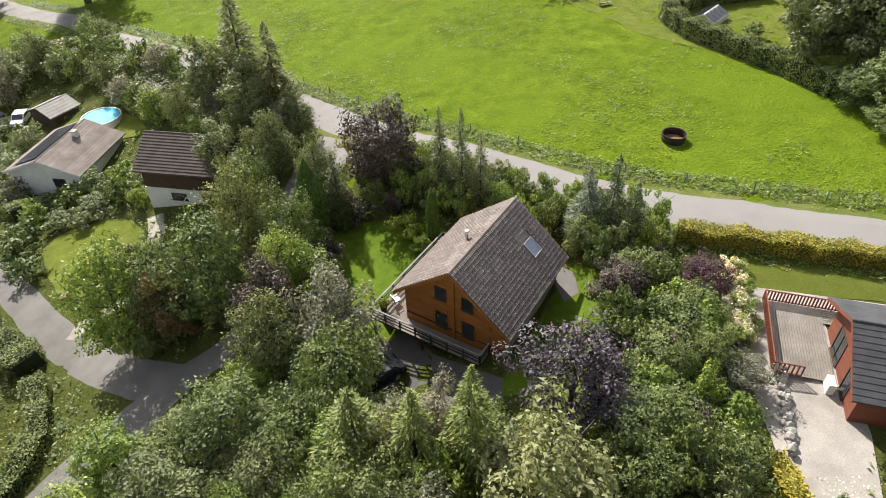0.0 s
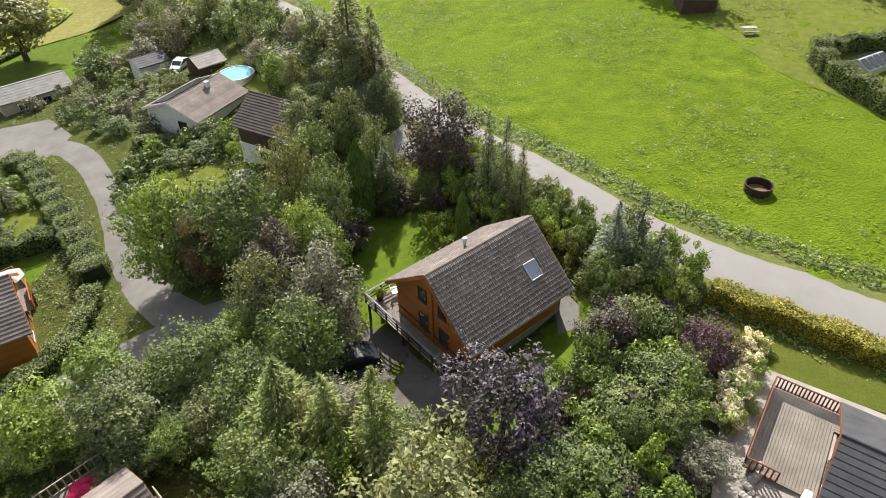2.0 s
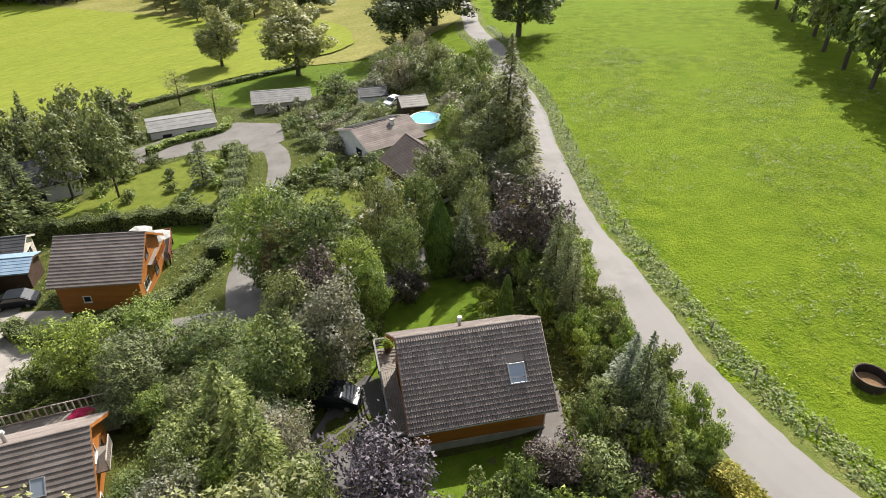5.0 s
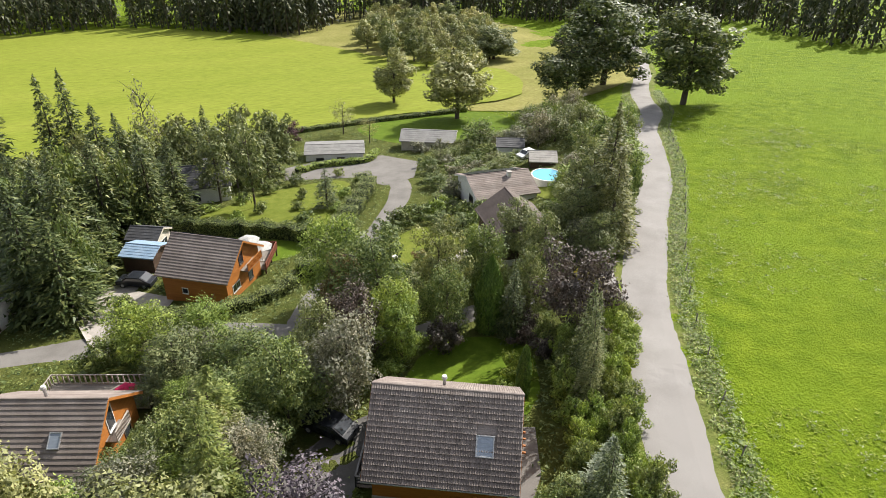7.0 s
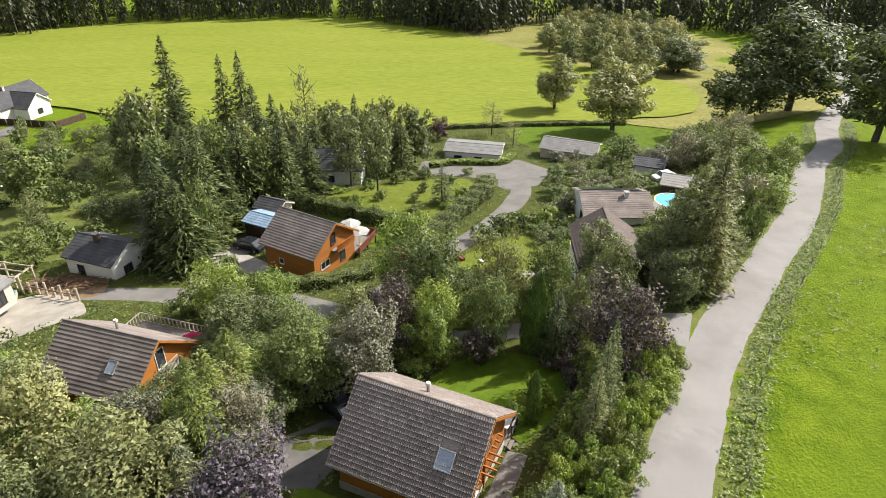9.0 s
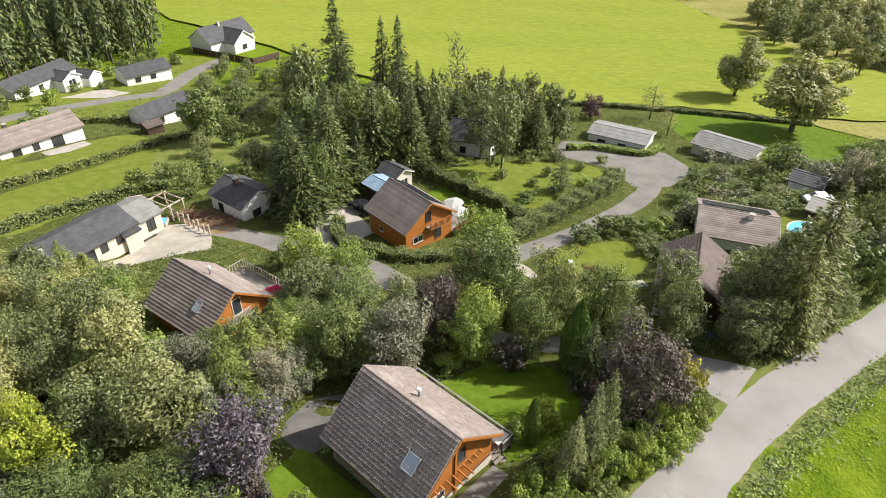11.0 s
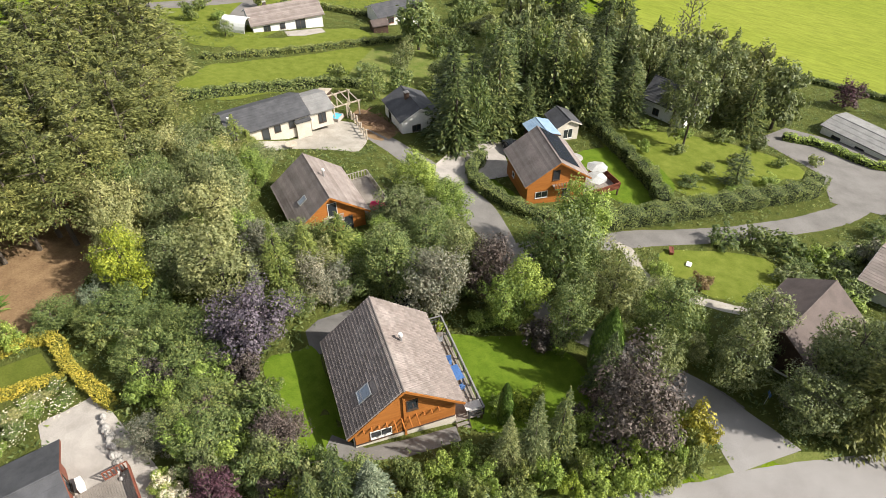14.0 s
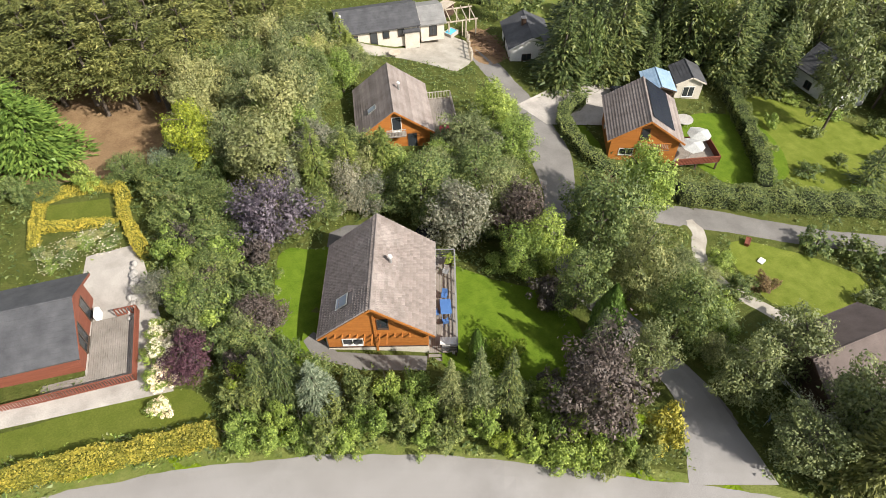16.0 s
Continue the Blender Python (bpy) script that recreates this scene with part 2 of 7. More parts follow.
def broad_crown(R, H, base, n, leaf, seed, lobes=16, lobe=0.42, shaggy=0.25, reach=0.55):
    """Leaves in sprays that point outwards and up from a dark heart, filling an uneven crown from base to H."""
    rng = np.random.default_rng(seed)
    mid, half = (H + base) / 2, (H - base) / 2
    ways = sphere_ways(lobes, rng, -0.8)
    turn = np.arctan2(ways[:, 1], ways[:, 0])
    lean = 1 + 0.2 * np.sin(turn * 2 + rng.uniform(0, 6)) + 0.12 * np.sin(turn * 3 + ways[:, 2] * 4 + rng.uniform(0, 6)) + rng.normal(size=lobes) * 0.1
    c = ways * np.array([R, R, half]) * (rng.uniform(0.5, 0.84, lobes) * lean)[:, None] + [0, 0, mid]
    c = np.vstack([c, [[0, 0, mid], [0, 0, mid - half * 0.4], [rng.normal() * 0.2 * R, rng.normal() * 0.2 * R, H - half * 0.28]]])
    r = rng.uniform(lobe * 0.5, lobe * 1.15, len(c)) * min(R, half)
    r[-3:-1] = 0.6 * min(R, half)
    out = unit(c - [0, 0, mid - 0.2 * half]) + [0, 0, 0.25]
    w = sphere_ways(n * 3, rng)
    pick = rng.choice(len(c), n * 3, p=r**2 / (r**2).sum())
    shell = r[pick] * (rng.uniform(0.72, 1.0, n * 3) + shaggy * rng.random(n * 3) ** 3)
    p = c[pick] + w * shell[:, None] * np.array([1, 1, 0.72])
    ahead = np.maximum(0, np.einsum("ij,ij->i", w, out[pick]))
    p = p + out[pick] * (ahead**2 * shell * reach * rng.uniform(0.3, 1.3, n * 3))[:, None]
    deep = np.min(np.linalg.norm(p[:, None] - c[None], axis=2) / r[None], axis=1)
    keep = np.flatnonzero((deep > 0.55) & (p[:, 2] > 0.01 * H) & (p[:, 2] < H * 1.03))[:n]
    p, w, o = p[keep], w[keep], out[pick[keep]]
    normal = unit(w + np.array([0, 0, 0.45]) + rng.normal(size=p.shape) * 0.45)
    along = o + rng.normal(size=p.shape) * 0.7 - np.array([0, 0, 0.3])
    return leaf_set(p, normal, leaf * rng.uniform(0.55, 1.35, len(p)), along=along, aspect=0.62)


def needle_crown(R, H, base, seed, levels=26, spread=10, twigs=12, size=0.5, droop=0.25, power=0.85, rag=0.2):
    """Whorls of drooping boughs, shorter towards the tip."""
    rng = np.random.default_rng(seed)
    at, along, sizes = [], [], []
    for i in range(levels):
        f = i / (levels - 1)
        z = base + (H - base) * f**0.9
        reach = R * (1 - f) ** power + 0.06 * R
        k = max(4, int(spread * (0.45 + 0.55 * (1 - f))))
        for b in range(k):
            a = rng.uniform(0, 2 * np.pi)
            ln = reach * rng.uniform(1 - rag, 1 + rag)
            out = np.array([np.cos(a), np.sin(a), 0])
            m = max(3, int(twigs * (0.3 + 0.7 * ln / R)))
            s = rng.uniform(0.25, 1.0, m)
            side = np.array([-out[1], out[0], 0])
            off = rng.normal(size=m) * 0.16 * ln * s
            p = out * (ln * s)[:, None] + side * off[:, None]
            p[:, 2] += z - droop * ln * s**1.4 + rng.normal(size=m) * 0.06 * R
            at.append(p)
            along.append(out + side * (off / (0.3 * ln + 0.01))[:, None] * 0.8 + [0, 0, -droop * 1.2] + rng.normal(size=(m, 3)) * 0.2)
            sizes.append(np.full(m, size * (0.55 + 0.5 * ln / R)))
    at, along, sizes = np.vstack(at), np.vstack(along), np.concatenate(sizes)
    normal = rng.normal(size=at.shape) * 0.45 + [0, 0, 1]
    return leaf_set(at, normal, sizes * rng.uniform(0.7, 1.3, len(at)), along=along, aspect=0.42)


def column_crown(R, H, n, leaf, seed, power=0.5):
    rng = np.random.default_rng(seed)
    z = rng.uniform(0, 1, n)
    a = rng.uniform(0, 2 * np.pi, n)
    r = R * np.clip(np.minimum(1, (1 - z) * 2.2) ** power * (0.75 + 0.25 * np.minimum(1, z * 6)), 0.05, 1) * rng.uniform(0.75, 1.08, n)
    out = np.stack([np.cos(a), np.sin(a), 0 * a], -1)
    at = out * r[:, None] + np.stack([0 * z, 0 * z, z * H], -1)
    return leaf_set(at, out + rng.normal(size=(n, 3)) * 0.35, leaf * rng.uniform(0.7, 1.3, n), along=np.array([0, 0, 1.0]) + out * 0.3 + rng.normal(size=(n, 3)) * 0.25, aspect=0.5)


def pine_crown(R, H, base, seed, tiers=13, per=44, size=0.42):
    """Open tiers of flat, upswept fans of needles with dark gaps between; the lower trunk is bare."""
    rng = np.random.default_rng(seed)
    at, along = [], []
    for i in range(tiers):
        f = i / (tiers - 1)
        z = base + (H - base) * f
        for b in range(6 if f < 0.6 else 5):
            ln = (R * (1 - f**1.6) + 0.14 * R) * rng.uniform(0.6, 1.15)
            a = rng.uniform(0, 2 * np.pi)
            out, side = np.array([np.cos(a), np.sin(a), 0]), np.array([-np.sin(a), np.cos(a), 0])
            m = max(8, int(per * (0.35 + 0.65 * ln / R)))
            s = rng.uniform(0.22, 1.0, m) ** 0.8
            off = rng.normal(size=m) * 0.2 * ln * (0.35 + 0.65 * np.sin(s * 2.6))
            p = out * (ln * s)[:, None] + side * off[:, None]
            p[:, 2] += z + rng.normal() * 0.25 + ln * (0.16 * s**2 - 0.1 * s) + rng.normal(size=m) * 0.035 * R - 0.12 * np.abs(off)
            at.append(p)
            along.append(out + side * np.sign(off)[:, None] * 0.7 + [0, 0, 0.25] + rng.normal(size=(m, 3)) * 0.3)
    at, along = np.vstack(at), np.vstack(along)
    return leaf_set(at, rng.normal(size=at.shape) * 0.4 + [0, 0, 1], size * rng.uniform(0.6, 1.35, len(at)), along=along, aspect=0.42)


def trunk_mesh(H, r, limbs, R, base, seed):
    """A tapered trunk with limbs that rise into the crown."""
    rng = np.random.default_rng(seed)
    bm = bmesh.new()

    def limb(a, b, r1, r2, n=7):
        a, b = Vector(a), Vector(b)
        bmesh.ops.create_cone(bm, cap_ends=True, segments=n, radius1=r1, radius2=r2, depth=(b - a).length,
                              matrix=Matrix.LocRotScale((a + b) / 2, (b - a).to_track_quat("Z", "Y"), None))
    top = (rng.normal() * 0.15, rng.normal() * 0.15, H * 0.9)
    knee = (rng.normal() * 0.1, rng.normal() * 0.1, H * 0.45)
    limb((0, 0, -0.3), knee, r, r * 0.62, 9)
    limb(knee, top, r * 0.62, r * 0.12, 7)
    for i in range(limbs):
        a, z = i * 2.4 + rng.normal() * 0.3, base + (H * 0.8 - base) * (i + 0.5) / limbs
        ln = R * rng.uniform(0.55, 0.8)
        limb((0, 0, z), (math.cos(a) * ln, math.sin(a) * ln, z + ln * rng.uniform(0.3, 0.7)), r * 0.35, r * 0.08, 5)
    me = bpy.data.meshes.new("trunk")
    bm.to_mesh(me)
    bm.free()
    me.materials.append(BARK)
    return me


# kind: nominal radius, nominal height, how the crown is made, leaf colour
def build_plant(kind, colour, v, far):
    seed = sum(map(ord, kind + colour)) * 7 + v
    k, g = (0.24, 1.8) if far else (1.0, 1.0)
    if kind == "tree":
        R, H = 3.0, 7.5
        crown = broad_crown(R, H, 0.2, int(9000 * k), 0.225 * g, seed, 44, 0.31, 0.25, 0.6 if colour in ("purple", "copper", "silver") else 0.45)
        trunk = trunk_mesh(H, 0.2, 7, R, 1.5, seed)
    elif kind == "tall_tree":
        R, H = 4.5, 13.0
        crown = broad_crown(R, H, 0.6, int(10000 * k), 0.44 * g, seed, 56, 0.29, 0.25, 0.4)
        trunk = trunk_mesh(H, 0.32, 9, R, 3, seed)
    elif kind == "birch":
        R, H = 3.0, 11.0
        crown = broad_crown(R, H, 1.0, int(8500 * k), 0.26 * g, seed, 44, 0.24, 0.7, 0.2)
        trunk = trunk_mesh(H, 0.18, 9, R, 2.5, seed)
    elif kind == "shrub":
        R, H = 1.7, 2.4
        crown = broad_crown(R, H, 0.0, int(3000 * k), 0.19 * g, seed, 24, 0.38, 0.25, 0.4)
        trunk = trunk_mesh(H, 0.07, 5, R, 0.3, seed)
    elif kind == "spruce":
        R, H = 2.0, 9.0
        crown = needle_crown(R, H, 0.4, seed, int(34 * (0.6 + 0.4 * k)), 13, 26 if k == 1 else 9, 0.31 * (1 if k == 1 else 1.5))
        trunk = trunk_mesh(H, 0.16, 0, R, 1, seed)
    elif kind == "tall_spruce":
        R, H = 3.4, 17.0
        crown = needle_crown(R, H, 0.8, seed, 40, 13, 30 if k == 1 else 14, 0.55 * (1 if k == 1 else 1.35), 0.35, 0.8, 0.3)
        trunk = trunk_mesh(H, 0.3, 0, R, 1, seed)
    elif kind == "column":
        R, H = 0.55, 3.8
        crown = column_crown(R, H, 4200, 0.17, seed)
        trunk = trunk_mesh(H, 0.06, 0, R, 1, seed)
    elif kind == "cypress":
        R, H = 1.3, 6.0
        crown = column_crown(R, H, 7500, 0.26, seed, 0.8)
        trunk = trunk_mesh(H, 0.1, 0, R, 1, seed)
    elif kind == "bare":
        R, H = 2.6, 10.0
        crown = broad_crown(R, H, 2.0, int(1500 * max(k, 0.5)), 0.3, seed, 22, 0.3, 0.6)
        trunk = trunk_mesh(H, 0.14, 16, R * 1.2, 2.0, seed)
    else:  # pine
        R, H = 3.4, 14.5
        crown = pine_crown(R, H, 4.6, seed, 15, 84 if k == 1 else 30, 0.36 if k == 1 else 0.62)
        trunk = trunk_mesh(H, 0.24, 12, R * 0.7, 5.0, seed)
    return R, H, mesh_of("crown", *crown, LEAF[colour]), trunk


PLANTS = {}
KIND_NAME = {"tree": "tree", "tall_tree": "tree", "birch": "birch_tree", "shrub": "shrub", "spruce": "spruce_tree", "tall_spruce": "spruce_tree",
             "column": "columnar_thuja", "cypress": "cypress", "bare": "sparse_tree", "pine": "pine_tree"}
KIND_CAT = {"shrub": "shrub", "column": "shrub"}


def plant(kind, colour, x, y, top, r, label, group="", variants=2):
    """A tree or bush with its foot on the ground at x, y; top is the height of its tip above datum."""
    z = float(height(x, y))
    far = r < 6 and (x < -36 or y < (-24 if kind == "pine" else -10) or y > 72)
    key = (kind, colour, PLANT_COUNT.get((kind, colour), 0) % variants, far)
    PLANT_COUNT[(kind, colour)] = PLANT_COUNT.get((kind, colour), 0) + 1
    turn = random.uniform(0, 360)
    if key not in PLANTS:
        R, H, crown, trunk = build_plant(*key)
        ob = thing(KIND_NAME[kind], label, KIND_CAT.get(kind, "tree"), group)
        part("trunk", trunk, None, ob)
        part("crown", crown, None, ob)
        PLANTS[key] = (ob, R, H)
        m = pose(x, y, z, 0, 0, turn) @ Matrix.Diagonal((r / R, r / R, max(0.3, top - z) / H, 1))
        ob.matrix_world = m
        return ob
    ob, R, H = PLANTS[key]
    made = {}
    for o in (ob, *ob.children):
        made[o] = o.copy()
        scene.collection.objects.link(made[o])
        made[o].parent = made.get(o.parent)
    c = made[ob]
    c.matrix_basis = pose(x, y, z, 0, 0, turn) @ Matrix.Diagonal((r / R, r / R, max(0.3, top - z) / H, 1))
    return tagged(c, label, KIND_CAT.get(kind, "tree"), group)


PLANT_COUNT = {}


def walk_line(pts, step):
    """Points every step metres along a polyline, with the way to the left at each."""
    pts = [np.array(p, float) for p in pts]
    seg = [np.linalg.norm(b - a) for a, b in zip(pts, pts[1:])]
    total = sum(seg)
    n = max(2, int(total / step) + 1)
    cum = np.concatenate([[0], np.cumsum(seg)])
    s = np.linspace(0, total, n)
    xy = np.stack([np.interp(s, cum, [p[i] for p in pts]) for i in (0, 1)], -1)
    t = unit(np.gradient(xy, axis=0))
    return xy, np.stack([-t[:, 1], t[:, 0]], -1)


def curved(pts, n=8):
    """A smooth line through a few points."""
    p = [np.array(q, float) for q in pts]
    p = [2 * p[0] - p[1]] + p + [2 * p[-1] - p[-2]]
    out = []
    for i in range(1, len(p) - 2):
        for k in range(n):
            t = k / n
            out.append(0.5 * (2 * p[i] + (p[i + 1] - p[i - 1]) * t + (2 * p[i - 1] - 5 * p[i] + 4 * p[i + 1] - p[i + 2]) * t**2
                              + (3 * p[i] - p[i - 1] - 3 * p[i + 1] + p[i + 2]) * t**3))
    return out + [p[-2]]


def hedge(label, pts, width, tall, colour, density=42, leaf=0.2, wobble=0.12, seed=1, group="hedges"):
    """A clipped hedge: a solid core, coloured as its shaded inside, under a coat of leaves."""
    rng = np.random.default_rng(seed)
    xy, left = walk_line(curved(pts, 6), 0.5)
    length = 0.5 * len(xy)
    x0, y0 = xy[0]
    z0 = float(height(x0, y0))
    ob = thing("hedge", label, "hedge", group, at=(x0, y0, z0))
    n = int(length * (2 * tall + width) * density)
    s = rng.uniform(0, len(xy) - 1.001, n)
    i, f = s.astype(int), (s % 1)[:, None]
    c, l = xy[i] * (1 - f) + xy[i + 1] * f, left[i]
    u = rng.uniform(0, 2 * tall + width, n)
    w = np.where(u < tall, -width / 2, np.where(u > tall + width, width / 2, u - tall - width / 2))
    h = np.where(u < tall, u, np.where(u > tall + width, u - tall - width, tall))
    lump = 1 + wobble * np.sin(s * 1.3 + seed) + wobble * np.sin(s * 0.47)
    w = w * lump + rng.normal(size=n) * 0.07
    h = h * (1 + wobble * np.sin(s * 0.9)) + rng.normal(size=n) * 0.07
    p = np.concatenate([c + l * w[:, None], (height(c[:, 0], c[:, 1]) + np.maximum(h, 0.03))[:, None]], 1) - [x0, y0, z0]
    sideways = np.concatenate([l * np.sign(w)[:, None], np.zeros((n, 1))], 1)
    nor = np.where((np.abs(h - tall) < 0.3)[:, None], np.array([0, 0, 1.0]), sideways) + rng.normal(size=(n, 3)) * 0.45
    part("foliage", mesh_of("foliage", *leaf_set(p, nor, leaf * rng.uniform(0.7, 1.35, n), rng=rng), LEAF[colour]), None, ob)
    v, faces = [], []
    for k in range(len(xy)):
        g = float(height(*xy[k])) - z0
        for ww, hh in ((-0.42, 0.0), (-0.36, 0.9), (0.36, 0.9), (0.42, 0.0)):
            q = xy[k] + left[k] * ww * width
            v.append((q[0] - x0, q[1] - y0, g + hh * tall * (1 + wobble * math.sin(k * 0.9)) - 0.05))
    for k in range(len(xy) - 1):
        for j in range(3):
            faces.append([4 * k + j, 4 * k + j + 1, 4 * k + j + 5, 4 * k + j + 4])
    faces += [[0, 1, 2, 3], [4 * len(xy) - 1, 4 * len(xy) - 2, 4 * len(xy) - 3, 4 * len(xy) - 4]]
    part("core", mesh_of("core", v, faces, GOLD_INNER_SHADE if colour == "gold" else INNER_SHADE), None, ob)
    return ob


# solid hedge cores; the shade between the leaves is put into these colours
GOLD_INNER_SHADE = mat("golden_inner_shade", (0.09, 0.10, 0.015), (0.16, 0.16, 0.03), 3, 20, 1.0, 0.6)
INNER_SHADE = mat("hedge_inner_shade", (0.018, 0.026, 0.010), (0.035, 0.045, 0.018), 3, 20, 1.0, 0.6)


# ---- sheets that lie on the ground ----
CLEAR, STRIPS, PLOTS = [], [], []


def clear_at(x, y, gap=0.4):
    """Which of the places x, y lie on no lawn, road or house."""
    ok = np.ones(len(x), bool)
    for poly in CLEAR:
        odd = np.zeros(len(x), bool)
        for i in range(len(poly)):
            (x1, y1), (x2, y2) = poly[i], poly[i - 1]
            if y1 != y2:
                odd ^= ((y1 > y) != (y2 > y)) & (x < (x2 - x1) * (y - y1) / (y2 - y1) + x1)
        ok &= ~odd
    for xy, wide in STRIPS:
        for k in range(0, len(xy), 2):
            ok &= np.hypot(x - xy[k][0], y - xy[k][1]) > wide / 2 + gap
    for ax, ay, ux, uy, ln, h1, h2 in PLOTS:
        u, v = (x - ax) * ux + (y - ay) * uy, (x - ax) * uy - (y - ay) * ux
        ok &= ~((u > -gap) & (u < ln + gap) & (v < h1 + gap) & (v > -h2 - gap))
    return ok


def sheet(name, label, outline, material, lift=0.05, step=1.2, kind="structure", category="ground", clear=True, natural=True):
    """A patch of ground cover inside an outline, following the slope."""
    if natural:
        rng = np.random.default_rng(len(outline) + int(abs(outline[0][0]) * 10))
        ring_pts = curved([outline[-1]] + list(outline) + [outline[0], outline[1]], 5)[5:-6]
        outline = [(p[0] + rng.normal() * 0.09 * step, p[1] + rng.normal() * 0.09 * step) for p in ring_pts]
    if clear:
        CLEAR.append([(float(p[0]), float(p[1])) for p in outline])
    from_pts = [Vector((float(p[0]), float(p[1]))) for p in outline]
    n0 = len(from_pts)
    xs, ys = [p.x for p in from_pts], [p.y for p in from_pts]
    inner = []
    def inside(x, y):
        odd = False
        for i in range(n0):
            (x1, y1), (x2, y2) = from_pts[i], from_pts[i - 1]
            if (y1 > y) != (y2 > y) and x < (x2 - x1) * (y - y1) / (y2 - y1) + x1:
                odd = not odd
        return odd
    for x in np.arange(min(xs), max(xs), step):
        for y in np.arange(min(ys), max(ys), step):
            if inside(x, y):
                inner.append(Vector((float(x) + 0.01, float(y) + 0.013)))
    from mathutils.geometry import delaunay_2d_cdt
    res = delaunay_2d_cdt(from_pts + inner, [(i, (i + 1) % n0) for i in range(n0)], [list(range(n0))], 1, 0.001)
    v = [(p.x, p.y, float(height(p.x, p.y)) + lift) for p in res[0]]
    ob = new(name, mesh_of(name, v, [list(f) for f in res[2]], material))
    return tagged(ob, label, category, kind=kind)


def ribbon(name, label, pts, width, material, lift=0.07, across=4, category="road", widths=None, rag=0.08, seed=3):
    """A strip along a line, such as a road."""
    rng = np.random.default_rng(seed)
    xy, left = walk_line(curved(pts, 10), 0.8)
    v, faces = [], []
    if name != "verge":
        STRIPS.append((xy, max(widths) * 0.75 if widths else width))
    wv = np.interp(np.linspace(0, 1, len(xy)), np.linspace(0, 1, len(widths)), widths) if widths else np.full(len(xy), width)
    for k in range(len(xy)):
        for j in range(across + 1):
            f = j / across - 0.5
            q = xy[k] + left[k] * (f * wv[k] + (rag * (math.sin(k * 0.21 + j) + 0.5 * math.sin(k * 0.57 + 2 * j) + 0.4 * rng.normal()) if j in (0, across) else 0))
            v.append((q[0], q[1], float(height(*q)) + lift - (0.05 if j in (0, across) else 0)))
    m = across + 1
    for k in range(len(xy) - 1):
        for j in range(across):
            faces.append([m * k + j, m * k + j + 1, m * k + m + j + 1, m * k + m + j])
    ob = new(name, mesh_of(name, v, faces, material))
    return tagged(ob, label, category, kind="structure")

# ---- ground, roads, lawns ----
GRASS = mat("pasture", (0.085, 0.140, 0.007), (0.178, 0.240, 0.016), 0.42, 3.2, 0.9, 1.0, depth=0.35, coarse=(0.05, (0.135, 0.20, 0.012)), spec=0.05)
HAY = mat("hay_field", (0.168, 0.205, 0.026), (0.212, 0.238, 0.038), 0.05, 1.2, 0.95, 0.4, stretch=(1, 0.25, 1), depth=0.2, spec=0.05)
LAWN = mat("lawn", (0.098, 0.128, 0.016), (0.158, 0.178, 0.032), 0.8, 9, 0.95, 0.6, depth=0.06, spec=0.08)
OLIVE_LAWN = mat("olive_lawn", (0.075, 0.095, 0.014), (0.105, 0.12, 0.022), 0.7, 9, 0.95, 0.4, depth=0.05, spec=0.08)
# darker copy of LAWN, with shade put into its green
LAWN_SHADY = mat("shady_lawn", (0.07, 0.118, 0.009), (0.115, 0.168, 0.016), 0.9, 9, 0.95, 0.6, depth=0.06, spec=0.08)
SCRUB = mat("undergrowth", (0.065, 0.085, 0.018), (0.12, 0.13, 0.035), 0.7, 6, 1.0, 1.0, depth=0.25, spec=0.08)
FLOOR = mat("needle_floor", (0.16, 0.10, 0.055), (0.27, 0.18, 0.10), 0.5, 6, 1.0, 0.6, depth=0.08, spec=0.08)
VERGE = mat("verge", (0.10, 0.14, 0.025), (0.18, 0.185, 0.06), 0.6, 7, 1.0, 0.9, depth=0.12, spec=0.08)
HEATH = mat("dry_grass", (0.17, 0.175, 0.045), (0.27, 0.25, 0.09), 0.06, 1.0, 1.0, 0.6, depth=0.2, spec=0.05)
ASPHALT = mat("asphalt", (0.205, 0.19, 0.18), (0.275, 0.26, 0.25), 0.25, 25, 0.9, 0.25, coarse=(0.12, (0.235, 0.22, 0.21)))
LANE = mat("worn_asphalt", (0.132, 0.122, 0.112), (0.195, 0.182, 0.170), 0.35, 18, 0.92, 0.3)
# lane asphalt darkened: the driveway's shade is put into the colour
DRIVE = mat("shaded_driveway", (0.085, 0.08, 0.076), (0.14, 0.132, 0.126), 0.5, 18, 0.92, 0.3)
GRAVEL = mat("gravel", (0.27, 0.24, 0.20), (0.40, 0.37, 0.32), 0.6, 22, 1.0, 0.7)
PAVING = mat("paving", (0.27, 0.245, 0.22), (0.40, 0.365, 0.33), 0.6, 14, 0.9, 0.3)

axis_x = np.concatenate([-np.geomspace(2600, 190, 26), np.arange(-185, -70, 3.0), np.arange(-70, 46, 1.25), np.geomspace(48, 2600, 30)])
axis_y = np.concatenate([-np.geomspace(2600, 100, 26), np.arange(-96, -30, 3.0), np.arange(-30, 100, 1.25), np.arange(102, 240, 4.0), np.geomspace(250, 2600, 26)])
gx, gy = np.meshgrid(axis_x, axis_y)
far = smooth((np.hypot(gx, gy) - 330) / 900)
gz = height(gx, gy) * (1 - far) + (-26) * far
gz = gz + 0.05 * np.sin(gx * 0.9 + np.sin(gy * 0.7)) * np.sin(gy * 0.8) * (np.hypot(gx, gy - 30) < 150)
nx, ny = len(axis_x), len(axis_y)
idx = np.arange(nx * ny).reshape(ny, nx)
quads = np.stack([idx[:-1, :-1], idx[:-1, 1:], idx[1:, 1:], idx[1:, :-1]], -1).reshape(-1, 4)
